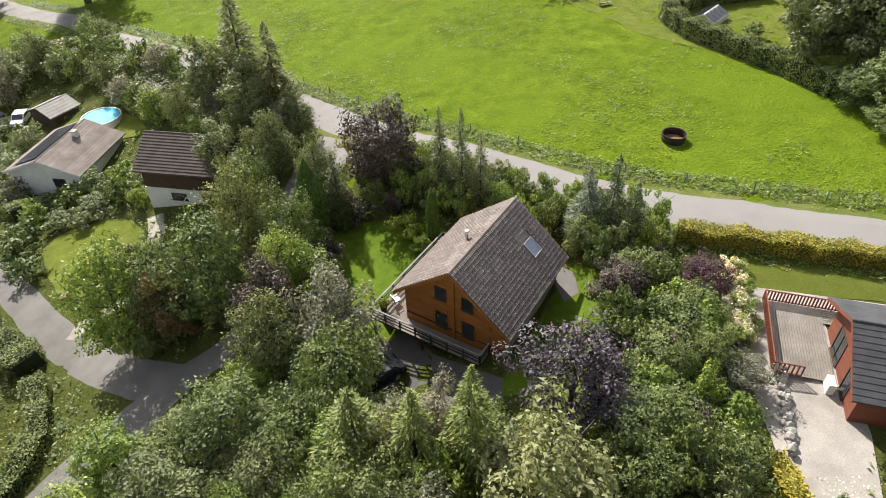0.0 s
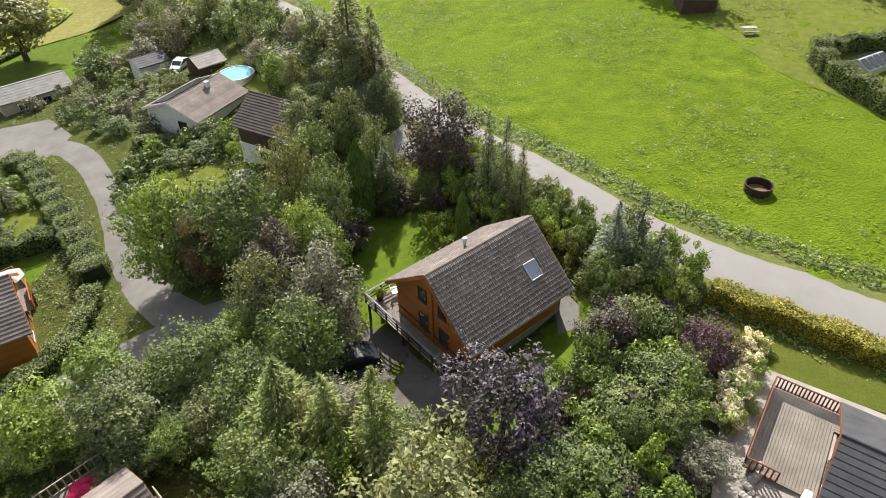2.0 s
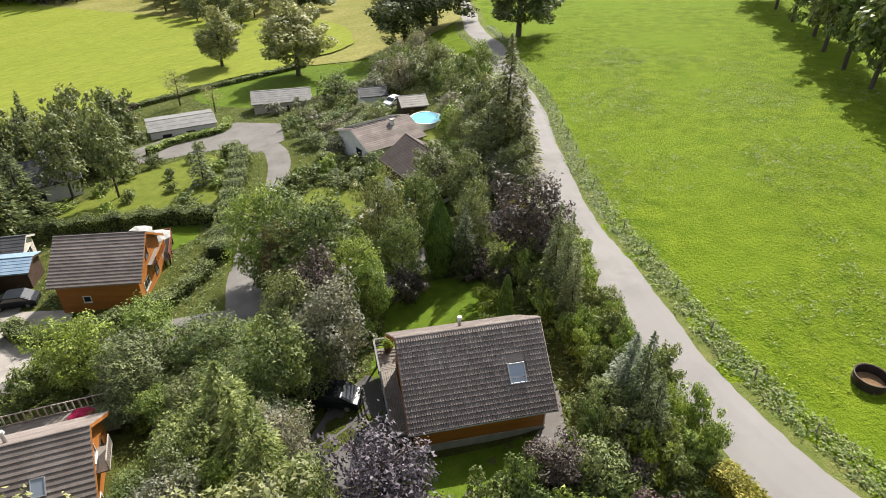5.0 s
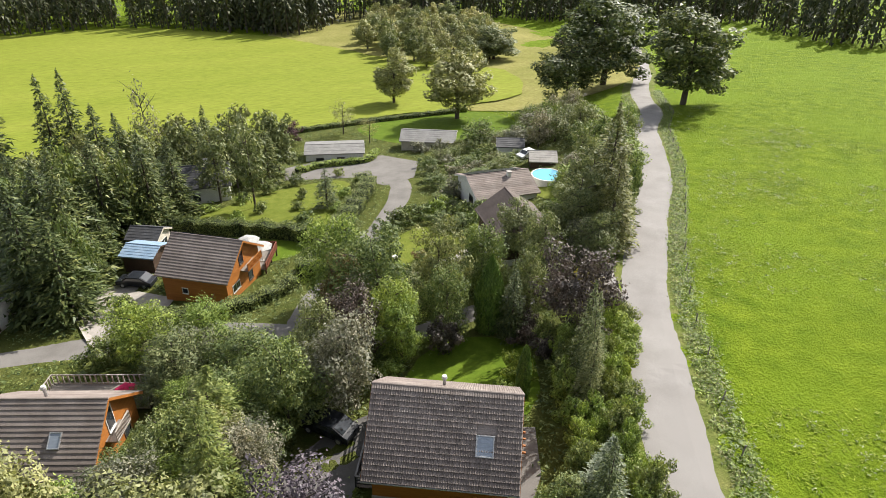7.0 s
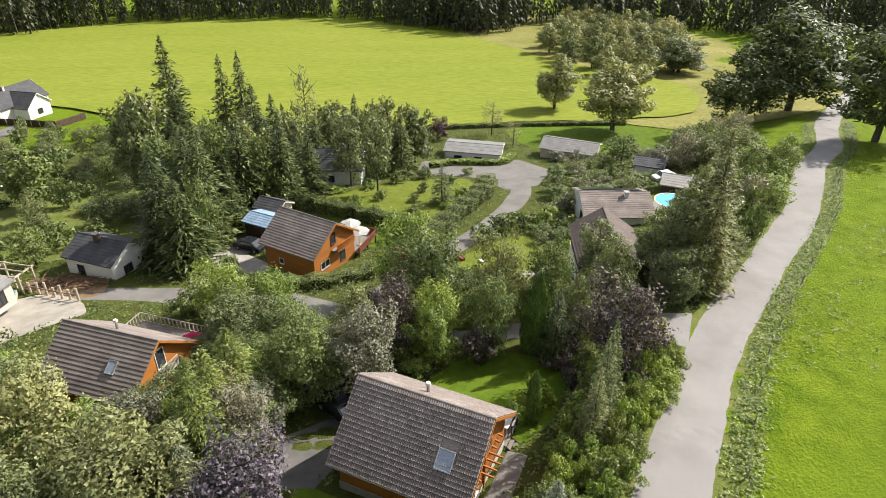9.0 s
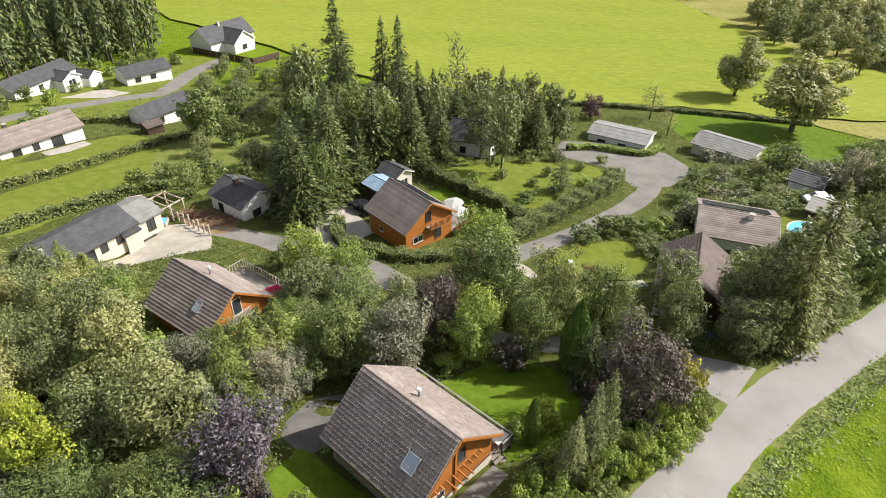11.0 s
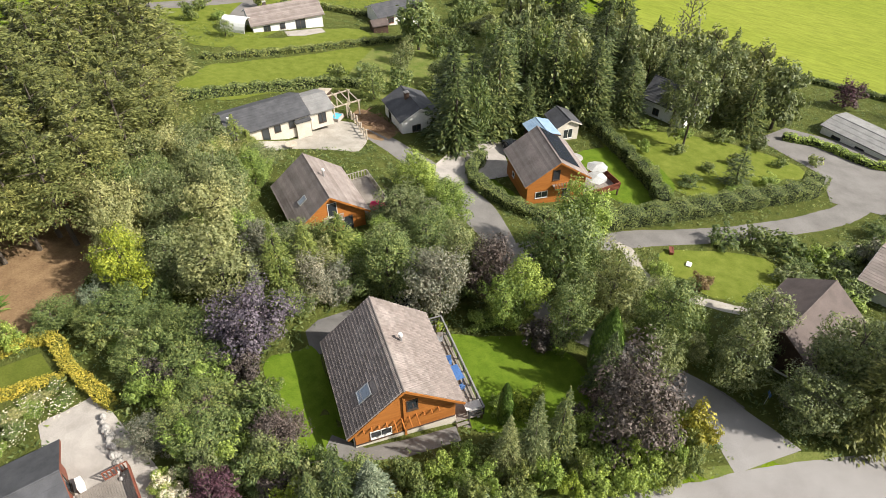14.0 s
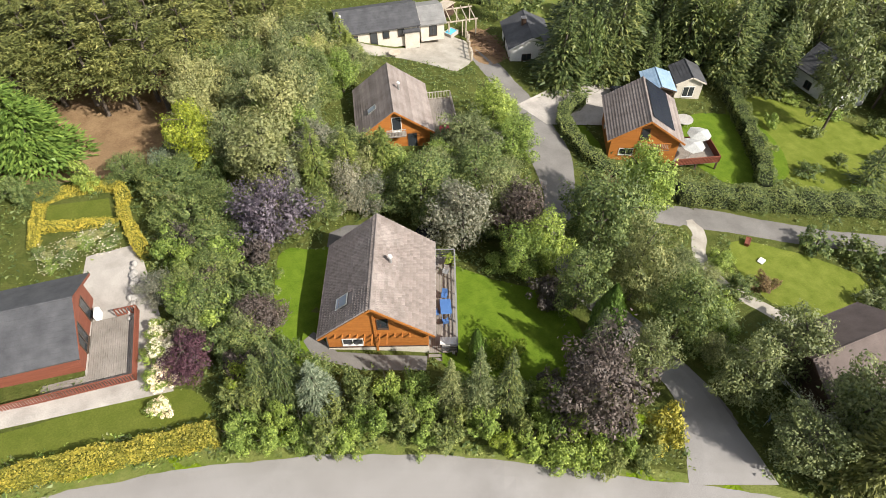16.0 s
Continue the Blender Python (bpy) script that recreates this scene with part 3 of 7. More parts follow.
ground = tagged(new("ground", mesh_of("ground", np.stack([gx.ravel(), gy.ravel(), gz.ravel()], -1), quads, GRASS)), "bright green grazed pasture on a gentle slope", "ground", kind="structure")

ROAD = list(zip(ROAD_X, ROAD_Y))
hay = [(-112, 30), (-118, 62), (-118, 86), (-125, 112), (-160, 125), (-200, 100), (-235, 84), (-270, 66), (-312, 14), (-310, -41), (-305, -86), (-278, -132), (-190, -120), (-150, -60), (-125, -20), (-112, 5)]
sheet("hay_field", "mown yellow-green hay field beyond the hamlet", hay, HAY, 0.5, 8.0)
lots = [(33, 31), (14, 37), (4, 43), (-8, 52), (-16, 58), (-28, 69), (-42, 82), (-60, 96), (-78, 96), (-100, 84), (-114, 60), (-112, 20), (-112, -30), (-70, -70), (-20, -60), (60, -60), (60, 25)]
sheet("undergrowth", "dark soil and weeds under the garden trees", lots, SCRUB, 0.05, 1.5, clear=False)
sheet("needle_floor", "bare brown needle litter under the pines", [(10, 2), (14, 4.5), (21, 3.0), (30, -4), (32, -30), (0, -34), (2, -12), (6, -4)], FLOOR, 0.09, 1.4)
ribbon("verge", "uneven grass verge with seed heads beside the road", ROAD, 8.2, VERGE, 0.03, 6)
ribbon("road", "pale sun-bleached country asphalt road", ROAD, 4.3, ASPHALT, 0.09, 4, rag=0.12)
ribbon("lane", "grey worn lane through the hamlet", [(-13.5, 56.5), (-17, 50), (-17.3, 43), (-16.5, 36), (-18.5, 30), (-23, 25.5), (-27.5, 17.5), (-30, 9.5), (-32, 2), (-33, -8)], 3.2, LANE, 0.085, widths=[6.5, 3.6, 2.6, 2.6, 4.0, 6.4, 6.0, 4.2, 3.0])
ribbon("lane_mouth", "pale worn asphalt where the lane meets the road", [(-13.5, 56.5), (-17, 50), (-17.35, 45.5)], 3.4, ASPHALT, 0.105, widths=[6.6, 3.7, 2.6])
ribbon("lane_west", "grey worn lane between clipped hedges", [(-22, 26.5), (-28, 29), (-36, 34), (-45, 41.5), (-54, 48), (-62, 52), (-72, 54), (-80, 57)], 3.3, LANE, 0.095, widths=[4, 3.4, 3.2, 3.2, 4.0, 5.5])
sheet("turning_place", "wide grey asphalt turning place", [(-64, 50), (-72, 47), (-77, 36), (-86, 38), (-88, 46), (-85, 57), (-76, 61), (-66, 56)], LANE, 0.10, 2.0, category="road", natural=False)
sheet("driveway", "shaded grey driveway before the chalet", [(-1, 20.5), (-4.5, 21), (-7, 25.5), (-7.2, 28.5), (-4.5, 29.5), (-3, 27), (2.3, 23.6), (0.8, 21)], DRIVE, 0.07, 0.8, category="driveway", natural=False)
sheet("lawn", "bright green lawn west of the chalet", [(-6.5, 28.5), (-10, 32), (-13.5, 36.5), (-13, 41.5), (-9.5, 43.5), (-5, 42), (-1.5, 39), (-1.5, 36.5), (-4.5, 31)], LAWN_SHADY, 0.08, 0.9, category="lawn")
sheet("lawn_strip", "strip of shaded lawn east of the chalet", [(1.6, 23.4), (3.0, 22.3), (6.0, 22.0), (9.5, 31), (7.7, 34), (6.4, 32.4), (4.2, 28.6)], LAWN_SHADY, 0.08, 0.9, category="lawn")
sheet("side_path", "grey concrete path along the chalet", [(6.4, 30.6), (7.5, 31.2), (7.4, 33.2), (4.6, 36.0), (0.4, 38.2), (-0.4, 37.0), (5.6, 33.4)], LANE, 0.10, 0.8, category="path", natural=False)
sheet("lawn_round", "small sunlit garden lawn beside a gravel path", [(-36, 38), (-40, 41), (-44.5, 47.5), (-41, 50.5), (-36, 50), (-33, 46.5), (-33, 42)], LAWN, 0.08, 1.0, category="lawn")
ribbon("garden_path", "pale gravel path curving to the white house", [(-34.5, 33.5), (-33.8, 35.5), (-31.3, 38), (-30.3, 42), (-31.5, 46), (-33, 50)], 1.6, GRAVEL, 0.11, 3, "path")
sheet("hedged_lawn", "narrow lawn behind the roadside hedge", [(17.5, 30.6), (29, 28.2), (40, 25), (41, 28.5), (30, 31.5), (18, 34.5), (15.5, 34.0)], OLIVE_LAWN, 0.08, 1.0, category="lawn")
sheet("meadow_lawn", "wide bright garden lawn between hedges", [(-26, -37), (-31, -39.5), (-44, -34.8), (-60, -28), (-55, -19), (-47, -14), (-43, -17), (-39.5, -21), (-32, -24.2), (-22, -25.5), (-20, -33)], LAWN, 0.08, 1.6, category="lawn")
sheet("chalet_front_lawn", "small lawn inside the hedge before the orange chalet", [(-32.4, 13.6), (-35.2, 13.8), (-35.0, 17.5), (-32.9, 22.4), (-31.9, 22.0), (-31.6, 17.0)], LAWN_SHADY, 0.09, 0.8, category="lawn")
sheet("chalet_lawn", "lawn with parasols beside the orange chalet", [(-50, 19), (-57, 24), (-52, 33), (-44, 31.5), (-43, 24)], LAWN_SHADY, 0.08, 1.0, category="lawn")
sheet("chalet_yard", "pale paved yard beside the orange chalet", [(-30, 8), (-31, 13), (-38, 16), (-42, 12), (-46, 14), (-44, 8), (-38, 6)], PAVING, 0.12, 1.0, category="yard", natural=False)

ribbon("village_road", "grey asphalt road past the far bungalows", [(-30, -78), (-48, -70), (-61, -65.5), (-72, -62.5), (-84, -57), (-93, -52.5), (-112, -56), (-128, -56)], 4.5, LANE, 0.12)
sheet("bungalow_lawn", "clipped lawn before a far bungalow", [(-38, -42), (-48, -38), (-60, -32.5), (-62, -38), (-56, -42), (-48, -43.5), (-40, -48)], LAWN, 0.09, 1.8, category="lawn")
sheet("patio", "grey paved patio before a far bungalow", [(-50.0, -45.8), (-56.6, -42.8), (-55.8, -40.6), (-51.6, -41.6), (-49.0, -43.6)], PAVING, 0.13, 1.0, category="patio", natural=False)
sheet("bungalow_drive", "pale concrete drive before a long bungalow", [(-80, -68), (-91, -66), (-90, -58), (-84, -59.5)], PAVING, 0.11, 1.2, category="driveway", natural=False)
sheet("carport_drive", "grey drive beside the far bungalow", [(-42, -55), (-50, -62), (-56, -66), (-58, -63.5), (-48, -54.5), (-44, -50)], LANE, 0.11, 1.2, category="driveway", natural=False)
sheet("rough_grass", "rough grass among scattered shrubs", [(-41, -19), (-44, -9), (-50, -2), (-62, -6), (-84, -20), (-66, -26), (-55, -28)], VERGE, 0.10, 1.8, category="grass")
sheet("rubble_yard", "pale sandy yard with building rubble", [(-16, -10), (-22, -8), (-27, -1.5), (-33, -7), (-31, -12), (-24, -10.5), (-16.5, -13)], GRAVEL, 0.11, 1.0, category="yard")
sheet("terrace_paving", "pale paved terrace with a stone edge", [(16.0, 14.6), (20.2, 14.4), (21.5, 18.5), (22.6, 27.5), (30, 25.5), (30.5, 27.4), (17.3, 31.0), (16.4, 24)], PAVING, 0.11, 0.9, category="terrace", natural=False)
sheet("flower_bed", "bed of low flowering shrubs beside the terrace", [(16.3, 8.5), (22.5, 6.0), (25.5, 13.0), (20.2, 14.3), (16.2, 14.5)], SCRUB, 0.12, 1.0, category="flower bed")
sheet("pool_garden", "small bright garden lawn by the pool", [(-40, 66), (-44, 71), (-52, 74), (-56, 70), (-50, 67.5)], LAWN, 0.12, 1.2, category="lawn")
sheet("hedge_garden", "green garden behind the tall hedge", [(-52, 25), (-60, 18), (-70, 30), (-72, 44), (-62, 44), (-52, 38)], LAWN, 0.07, 1.4, category="lawn")
sheet("field_garden", "mown garden at the field's edge", [(-96, 62), (-88, 76), (-92, 92), (-112, 92), (-113, 62)], LAWN_SHADY, 0.09, 2.0, category="lawn")
sheet("rough_slope", "dry yellow-brown rough slope with a track", [(-118, 88), (-126, 112), (-160, 126), (-200, 101), (-232, 86), (-268, 68), (-330, 110), (-260, 180), (-150, 165), (-100, 127)], HEATH, 0.16, 8.0, category="grass")
sheet("field_garden_east", "mown garden across the pasture", [(13.5, 91), (17.9, 83), (21.7, 76), (24.8, 73.6), (33, 65), (37, 61), (60, 60), (60, 110), (8, 110)], LAWN, 0.03, 2.5, category="lawn")
sheet("village_green", "mown grass round the far bungalows", [(-36, -46), (-62, -50), (-90, -46), (-120, -50), (-126, -66), (-100, -82), (-60, -84), (-36, -76)], LAWN, 0.07, 2.5, category="lawn", clear=False)
sheet("hedge_parterre", "olive grass square inside golden hedges", [(17.0, 7.8), (22.0, 6.2), (22.6, 8.8), (17.3, 10.6)], OLIVE_LAWN, 0.15, 0.8, category="lawn", natural=False)
sheet("bare_earth", "bare brown earth with cut brush beside the cottage", [(-37.6, -11), (-34.6, -11), (-31.6, -4.6), (-32.6, -2.2), (-36.6, -3.4)], FLOOR, 0.09, 0.9, category="ground")

# ---- buildings ----
TILE_ROOF = mat("concrete_tile", (0.185, 0.150, 0.134), (0.275, 0.236, 0.214), 0.7, 14, 0.85, 0.5, random_tint=0.16, spec=0.15)
TILE_DARK = mat("dark_tile", (0.085, 0.065, 0.058), (0.13, 0.10, 0.09), 0.9, 18, 0.8, 0.4)
SLATE = mat("slate_roof", (0.05, 0.05, 0.055), (0.09, 0.09, 0.095), 0.9, 18, 0.7, 0.4)
ORANGE = mat("varnished_wood", (0.30, 0.105, 0.022), (0.42, 0.16, 0.036), 0.8, 9, 0.6, 0.3, stretch=(0.4, 0.4, 5))
RED_WOOD = mat("red_wood", (0.15, 0.048, 0.03), (0.23, 0.078, 0.048), 0.8, 9, 0.6, 0.3, stretch=(0.4, 0.4, 5))
DARK_WOOD = mat("dark_wood", (0.05, 0.03, 0.02), (0.09, 0.055, 0.04), 1.0, 12, 0.7, 0.3)
DECK_WOOD = mat("grey_decking", (0.16, 0.14, 0.12), (0.27, 0.24, 0.21), 0.7, 12, 0.85, 0.4)
RAIL = mat("dark_rail", (0.03, 0.03, 0.034), (0.06, 0.06, 0.065), 1.0, 12, 0.6, 0.2)
WHITE = mat("white_render", (0.66, 0.65, 0.62), (0.80, 0.79, 0.76), 0.8, 12, 0.85, 0.2)
CREAM = mat("cream_render", (0.48, 0.43, 0.36), (0.60, 0.55, 0.47), 0.8, 12, 0.85, 0.2)
SHEET_ROOF = mat("grey_sheet", (0.17, 0.165, 0.16), (0.25, 0.245, 0.235), 0.8, 10, 0.7, 0.2)
CONCRETE = mat("concrete", (0.30, 0.28, 0.26), (0.42, 0.40, 0.37), 0.8, 12, 0.9, 0.3)
METAL = mat("grey_metal", (0.42, 0.42, 0.42), (0.55, 0.55, 0.55), 1, 8, 0.4, 0.1, 0.7)
SOLAR = mat("solar_panel", (0.012, 0.014, 0.022), (0.02, 0.024, 0.035), 1, 8, 0.25, 0.0)
BLIND_GLASS, _nt, _p = nodes_of("skylight_glass")
_p.inputs["Base Color"].default_value, _p.inputs["Roughness"].default_value = (0.30, 0.34, 0.40, 1), 0.12
GLASS, _nt, _p = nodes_of("window_glass")
_p.inputs["Base Color"].default_value, _p.inputs["Roughness"].default_value = (0.03, 0.035, 0.04, 1), 0.06
_p.inputs["Specular IOR Level"].default_value = 0.8


def gable_house(name, label, ends, half, eave_drop, wall_h, wall_mat, roof_mat, over=0.5, rows=0.34, windows=(), thick=0.16, group="houses", category="house", half2=None, drop2=None):
    """A gabled house under a ridge from ends[0] to ends[1]. Own axes: x to the right of the ridge's way, y along it, z up from the eave-less base."""
    a, b = Vector(ends[0]), Vector(ends[1])
    ridge_z = (a.z + b.z) / 2
    run = Vector((b.x - a.x, b.y - a.y, 0))
    L = run.length
    turn = math.degrees(math.atan2(-run.x, run.y))
    base = ridge_z - eave_drop - wall_h
    ob = thing(name, label, category, group, at=(a.x, a.y, base), turn=turn)
    zr, ze = ridge_z - base, ridge_z - base - eave_drop
    half2, drop2 = half2 or half, drop2 or eave_drop
    slope, slope2 = eave_drop / half, drop2 / half2
    w1, w2 = half - over, half2 - over
    y0, y1 = over, L - over
    k = thick + 0.02
    PLOTS.append((a.x, a.y, run.x / L, run.y / L, L, half, half2))
    out = [(w1, -0.6), (w1, zr - w1 * slope - k), (0, zr - k), (-w2, zr - w2 * slope2 - k), (-w2, -0.6)]
    part("wall", prism(out, y0, y1), wall_mat, ob)
    for sgn, hw, sl in ((1, half, slope), (-1, half2, slope2)):
        bm = prism([(0, zr), (sgn * hw, zr - sl * hw), (sgn * hw, zr - sl * hw - thick), (0, zr - thick)], 0, L)
        roof = part("roof_slope", bm, roof_mat, ob)
        ln = math.hypot(hw, sl * hw)
        n = int(ln / rows)
        v, f = [], []
        for i in range(n):
            s0, s1 = i * ln / n, (i + 1) * ln / n + 0.03
            cx, cz = hw / ln, sl * hw / ln
            for yy in (0, L):
                for s, up in ((s0, 0.008), (s1, 0.06 if rows < 0.355 else 0.035), (s1, 0.0)):
                    v.append((sgn * (s * cx + up * cz), yy, zr - s * cz + up * cx))
            q = 6 * i
            f += [[q, q + 3, q + 4, q + 1], [q + 1, q + 4, q + 5, q + 2], [q, q + 1, q + 2], [q + 3, q + 5, q + 4]]
        if rows < 5:
            tagged(part("tile_layer", mesh_of("tile_layer", v, f, roof_mat), None, roof), kind="stuff")
    part("ridge_cap", tube((0, -0.02, zr - 0.01), (0, L + 0.02, zr - 0.01), 0.09, n=8), roof_mat, ob)
    for y in (0, L):
        for sgn, hw, sl in ((1, half, slope), (-1, half2, slope2)):
            part("barge_board", bar((0, y, zr - 0.12), (sgn * hw, y, zr - sl * hw - 0.12), 0.05, 0.2), wall_mat, ob)
    for face, u, z, w, h, fm in windows:
        window(ob, face, u, z, w, h, fm, w1, w2, y0, y1)
    return ob, dict(L=L, zr=zr, ze=ze, w1=w1, w2=w2, y0=y0, y1=y1, base=base, slope=slope, slope2=slope2, turn=turn)


def window(ob, face, u, z, w, h, frame_mat, w1, w2, y0, y1, name="window"):
    """A framed window: face is s, n (gables at y0, y1) or e, w (long walls); u along the wall, z its sill's height."""
    f = 0.07
    def place(a, b, d0, d1):
        if face == "s":
            return (a[0], y0 - d1, a[1]), (b[0], y0 - d0, b[1])
        if face == "n":
            return (a[0], y1 + d0, a[1]), (b[0], y1 + d1, b[1])
        if face == "e":
            return (w1 + d0, a[0], a[1]), (w1 + d1, b[0], b[1])
        return (-w2 - d1, a[0], a[1]), (-w2 - d0, b[0], b[1])
    bars = [((u - w / 2 - f, z - f), (u + w / 2 + f, z)), ((u - w / 2 - f, z + h), (u + w / 2 + f, z + h + f)),
            ((u - w / 2 - f, z), (u - w / 2, z + h)), ((u + w / 2, z), (u + w / 2 + f, z + h))]
    if w > 0.9:
        bars.append(((u - 0.03, z), (u + 0.03, z + h)))
    win = part(name, boxes([place(a, b, -0.02, 0.05) for a, b in bars]), frame_mat, ob)
    part("pane", box(*place((u - w / 2, z), (u + w / 2, z + h), -0.02, 0.012)), GLASS, win)
    part("sill", box(*place((u - w / 2 - f, z - f - 0.04), (u + w / 2 + f, z - f), -0.02, 0.12)), frame_mat, win)
    return win

# ---- the chalet on the bend ----
RIDGE = ((-1.746, 27.063, 5.413), (2.987, 35.184, 5.412))
DARK_FRAME = mat("dark_frame", (0.05, 0.035, 0.025), (0.08, 0.055, 0.04), 1, 12, 0.5, 0.1)
PALE_FRAME = mat("pale_frame", (0.55, 0.53, 0.50), (0.68, 0.66, 0.63), 1, 12, 0.5, 0.1)
BLUE_PLASTIC = mat("blue_plastic", (0.05, 0.12, 0.30), (0.08, 0.17, 0.38), 1, 12, 0.45, 0.1)
PALE_RAIL = mat("weathered_rail", (0.30, 0.27, 0.24), (0.42, 0.38, 0.34), 2, 20, 0.7, 0.2)

chalet, H = gable_house("chalet", "orange varnished timber chalet with grey-brown tiled gable roof", RIDGE, 4.33, 3.75, 2.7, ORANGE, TILE_ROOF, 0.55, 99, windows=[
    ("s", -1.0, 3.35, 0.75, 0.95, DARK_FRAME), ("s", 1.05, 3.25, 0.75, 0.95, DARK_FRAME), ("s", -1.0, 0.75, 0.8, 1.25, DARK_FRAME), ("s", 1.1, 0.75, 0.8, 1.25, DARK_FRAME),
    ("n", 1.85, 1.15, 1.5, 0.7, PALE_FRAME), ("n", -0.62, 3.3, 0.75, 1.05, DARK_FRAME)], half2=4.5, drop2=3.57)
part("basement_wall", box((-3.9, 0.58, -3.0), (3.74, 8.82, 0.02)), CONCRETE, chalet, "grey rendered basement wall")
part("plinth", box((-4.0, 8.80, -0.9), (3.82, 8.90, 0.72)), CREAM, chalet, "cream rendered plinth")
part("plinth", box((3.72, 0.5, -0.9), (3.83, 8.79, 0.80)), CONCRETE, chalet, "grey rendered plinth")
for y, s in ((0.55, -1), (8.85, 1)):
    part("centre_post", box((-0.09, min(y, y + s * 0.12), 0.1), (0.09, max(y, y + s * 0.12), 6.1)), ORANGE, chalet)
    part("belt_beam", box((-3.9, min(y, y + s * 0.06), 0.74), (3.74, max(y, y + s * 0.06), 0.84)), DARK_WOOD, chalet)
for i in range(11):
    x = 3.1 - i * 0.57
    ln = 0.95 if 4 <= i <= 7 else 0.32
    part("rafter_end", bar((x, 8.8, 2.48), (x, 8.85 + ln, 2.42), 0.09, 0.13), ORANGE, chalet)
for z in (1.5, 2.3, 3.1):
    for i in range(6):
        x = -2.8 + i * 1.1
        if abs(x) < 5.2 - z and (i + int(z * 10)) % 3:
            part("log_end", box((x, 0.42, z), (x + 0.14, 0.56, z + 0.12)), ORANGE, chalet)


def tile_mesh(w, ln):
    """One interlocking roof tile with a shallow roll and a thick lower edge, lying along its slope."""
    prof = [(0, 0.004), (0.22, 0.040), (0.40, 0.010), (0.62, 0.010), (0.80, 0.040), (1.0, 0.004)]
    v, f = [], []
    for s, up in ((0, 0.0), (ln + 0.02, 0.09)):
        v += [(p * w * 0.985, s, z + up) for p, z in prof]
    v += [(p * w * 0.985, ln + 0.01, -0.01) for p, z in prof]
    n = len(prof)
    for r in range(2):
        for j in range(n - 1):
            a = r * n + j
            f.append([a, a + 1, a + n + 1, a + n])
    return v, f


def tiled_slope(slope_ob, sgn, hw, drop, zr, L, rows, cols, singles, hole=None):
    """Lays tiles on a slope: those of the lowest courses singly, the rest as one layer."""
    ln = math.hypot(hw, drop)
    w, t = L / cols, ln / rows
    v0, f0 = tile_mesh(w, t)
    cx, cz = hw / ln, drop / ln
    def spot(r, c):
        out = Vector((sgn * cx, 0, -cz))
        up = Vector((sgn * cz, 0, cx))
        side = Vector((0, 1, 0))
        o = Vector((0, c * w, zr)) + out * (r * t) + up * 0.012
        m = Matrix((side, out, up)).transposed().to_4x4()
        m.translation = o
        return m
    one = mesh_of("tile", v0, f0, TILE_ROOF)
    rest_v, rest_f = [], []
    count = 0
    rng = random.Random(11)
    for r in range(rows - 1, -1, -1):
        for c in range(cols):
            if hole and hole[0] <= r <= hole[1] and hole[2] <= c <= hole[3]:
                continue
            m = spot(r, c) @ pose(0, 0, rng.uniform(0, 0.008), rng.uniform(-0.6, 0.6), 0, rng.uniform(-0.5, 0.5))
            if count < singles:
                count += 1
                ob = new("tile", one)
                ob.parent = slope_ob
                ob.matrix_local = m
            else:
                k = len(rest_v)
                rest_v += [m @ Vector(p) for p in v0]
                rest_f += [[i + k for i in q] for q in f0]
    if rest_v:
        tagged(part("tile_layer", mesh_of("tile_layer", rest_v, rest_f, TILE_ROOF), None, slope_ob), kind="stuff")


flue = part("flue", tube((-1.2, 4.4, 5.3), (-1.2, 4.4, 6.25), 0.11, n=14), METAL, chalet, "short metal flue pipe")
part("cowl", tube((-1.2, 4.4, 6.25), (-1.2, 4.4, 6.42), 0.19, 0.15, 14), PALE_FRAME, flue)
part("flashing", bar((-1.5, 4.4, 5.27), (-0.85, 4.4, 5.80), 0.6, 0.03), METAL, flue)
sk = part("skylight", boxes([((-0.55, -0.64, 0), (0.55, -0.56, 0.1)), ((-0.55, 0.56, 0), (0.55, 0.64, 0.1)), ((-0.55, -0.56, 0), (-0.47, 0.56, 0.1)), ((0.47, -0.56, 0), (0.55, 0.56, 0.1))], 0.01), METAL, chalet, "tilted roof window with grey metal frame")
ang = math.atan2(3.75, 4.33)
m = Matrix.Translation((2.43 + 0.03, 7.2, 6.45 - 2.43 * 3.75 / 4.33 + 0.05)) @ Matrix.Rotation(ang, 4, "Y") @ Matrix.Rotation(radians(90), 4, "Z")
sk.matrix_local = m
part("pane", box((-0.47, -0.56, 0.02), (0.47, 0.56, 0.06)), BLIND_GLASS, sk)
part("gutter", tube((4.38, 0, 2.62), (4.38, 9.4, 2.62), 0.06, n=8), METAL, chalet)
part("gutter", tube((-4.55, 0, 2.80), (-4.55, 9.4, 2.80), 0.06, n=8), METAL, chalet)
part("downpipe", tube((3.86, 8.75, -0.4), (3.86, 8.75, 2.5), 0.045, n=8), METAL, chalet)
for o in [c for c in chalet.children if c.name.startswith("roof_slope")]:
    east = max(v.co.x for v in o.data.vertices) > 1
    if east:
        tiled_slope(o, 1, 4.33, 3.75, 6.453, 9.4, 18, 31, 300, (6, 9, 22, 25))
    else:
        tiled_slope(o, -1, 4.5, 3.57, 6.453, 9.4, 18, 31, 300)

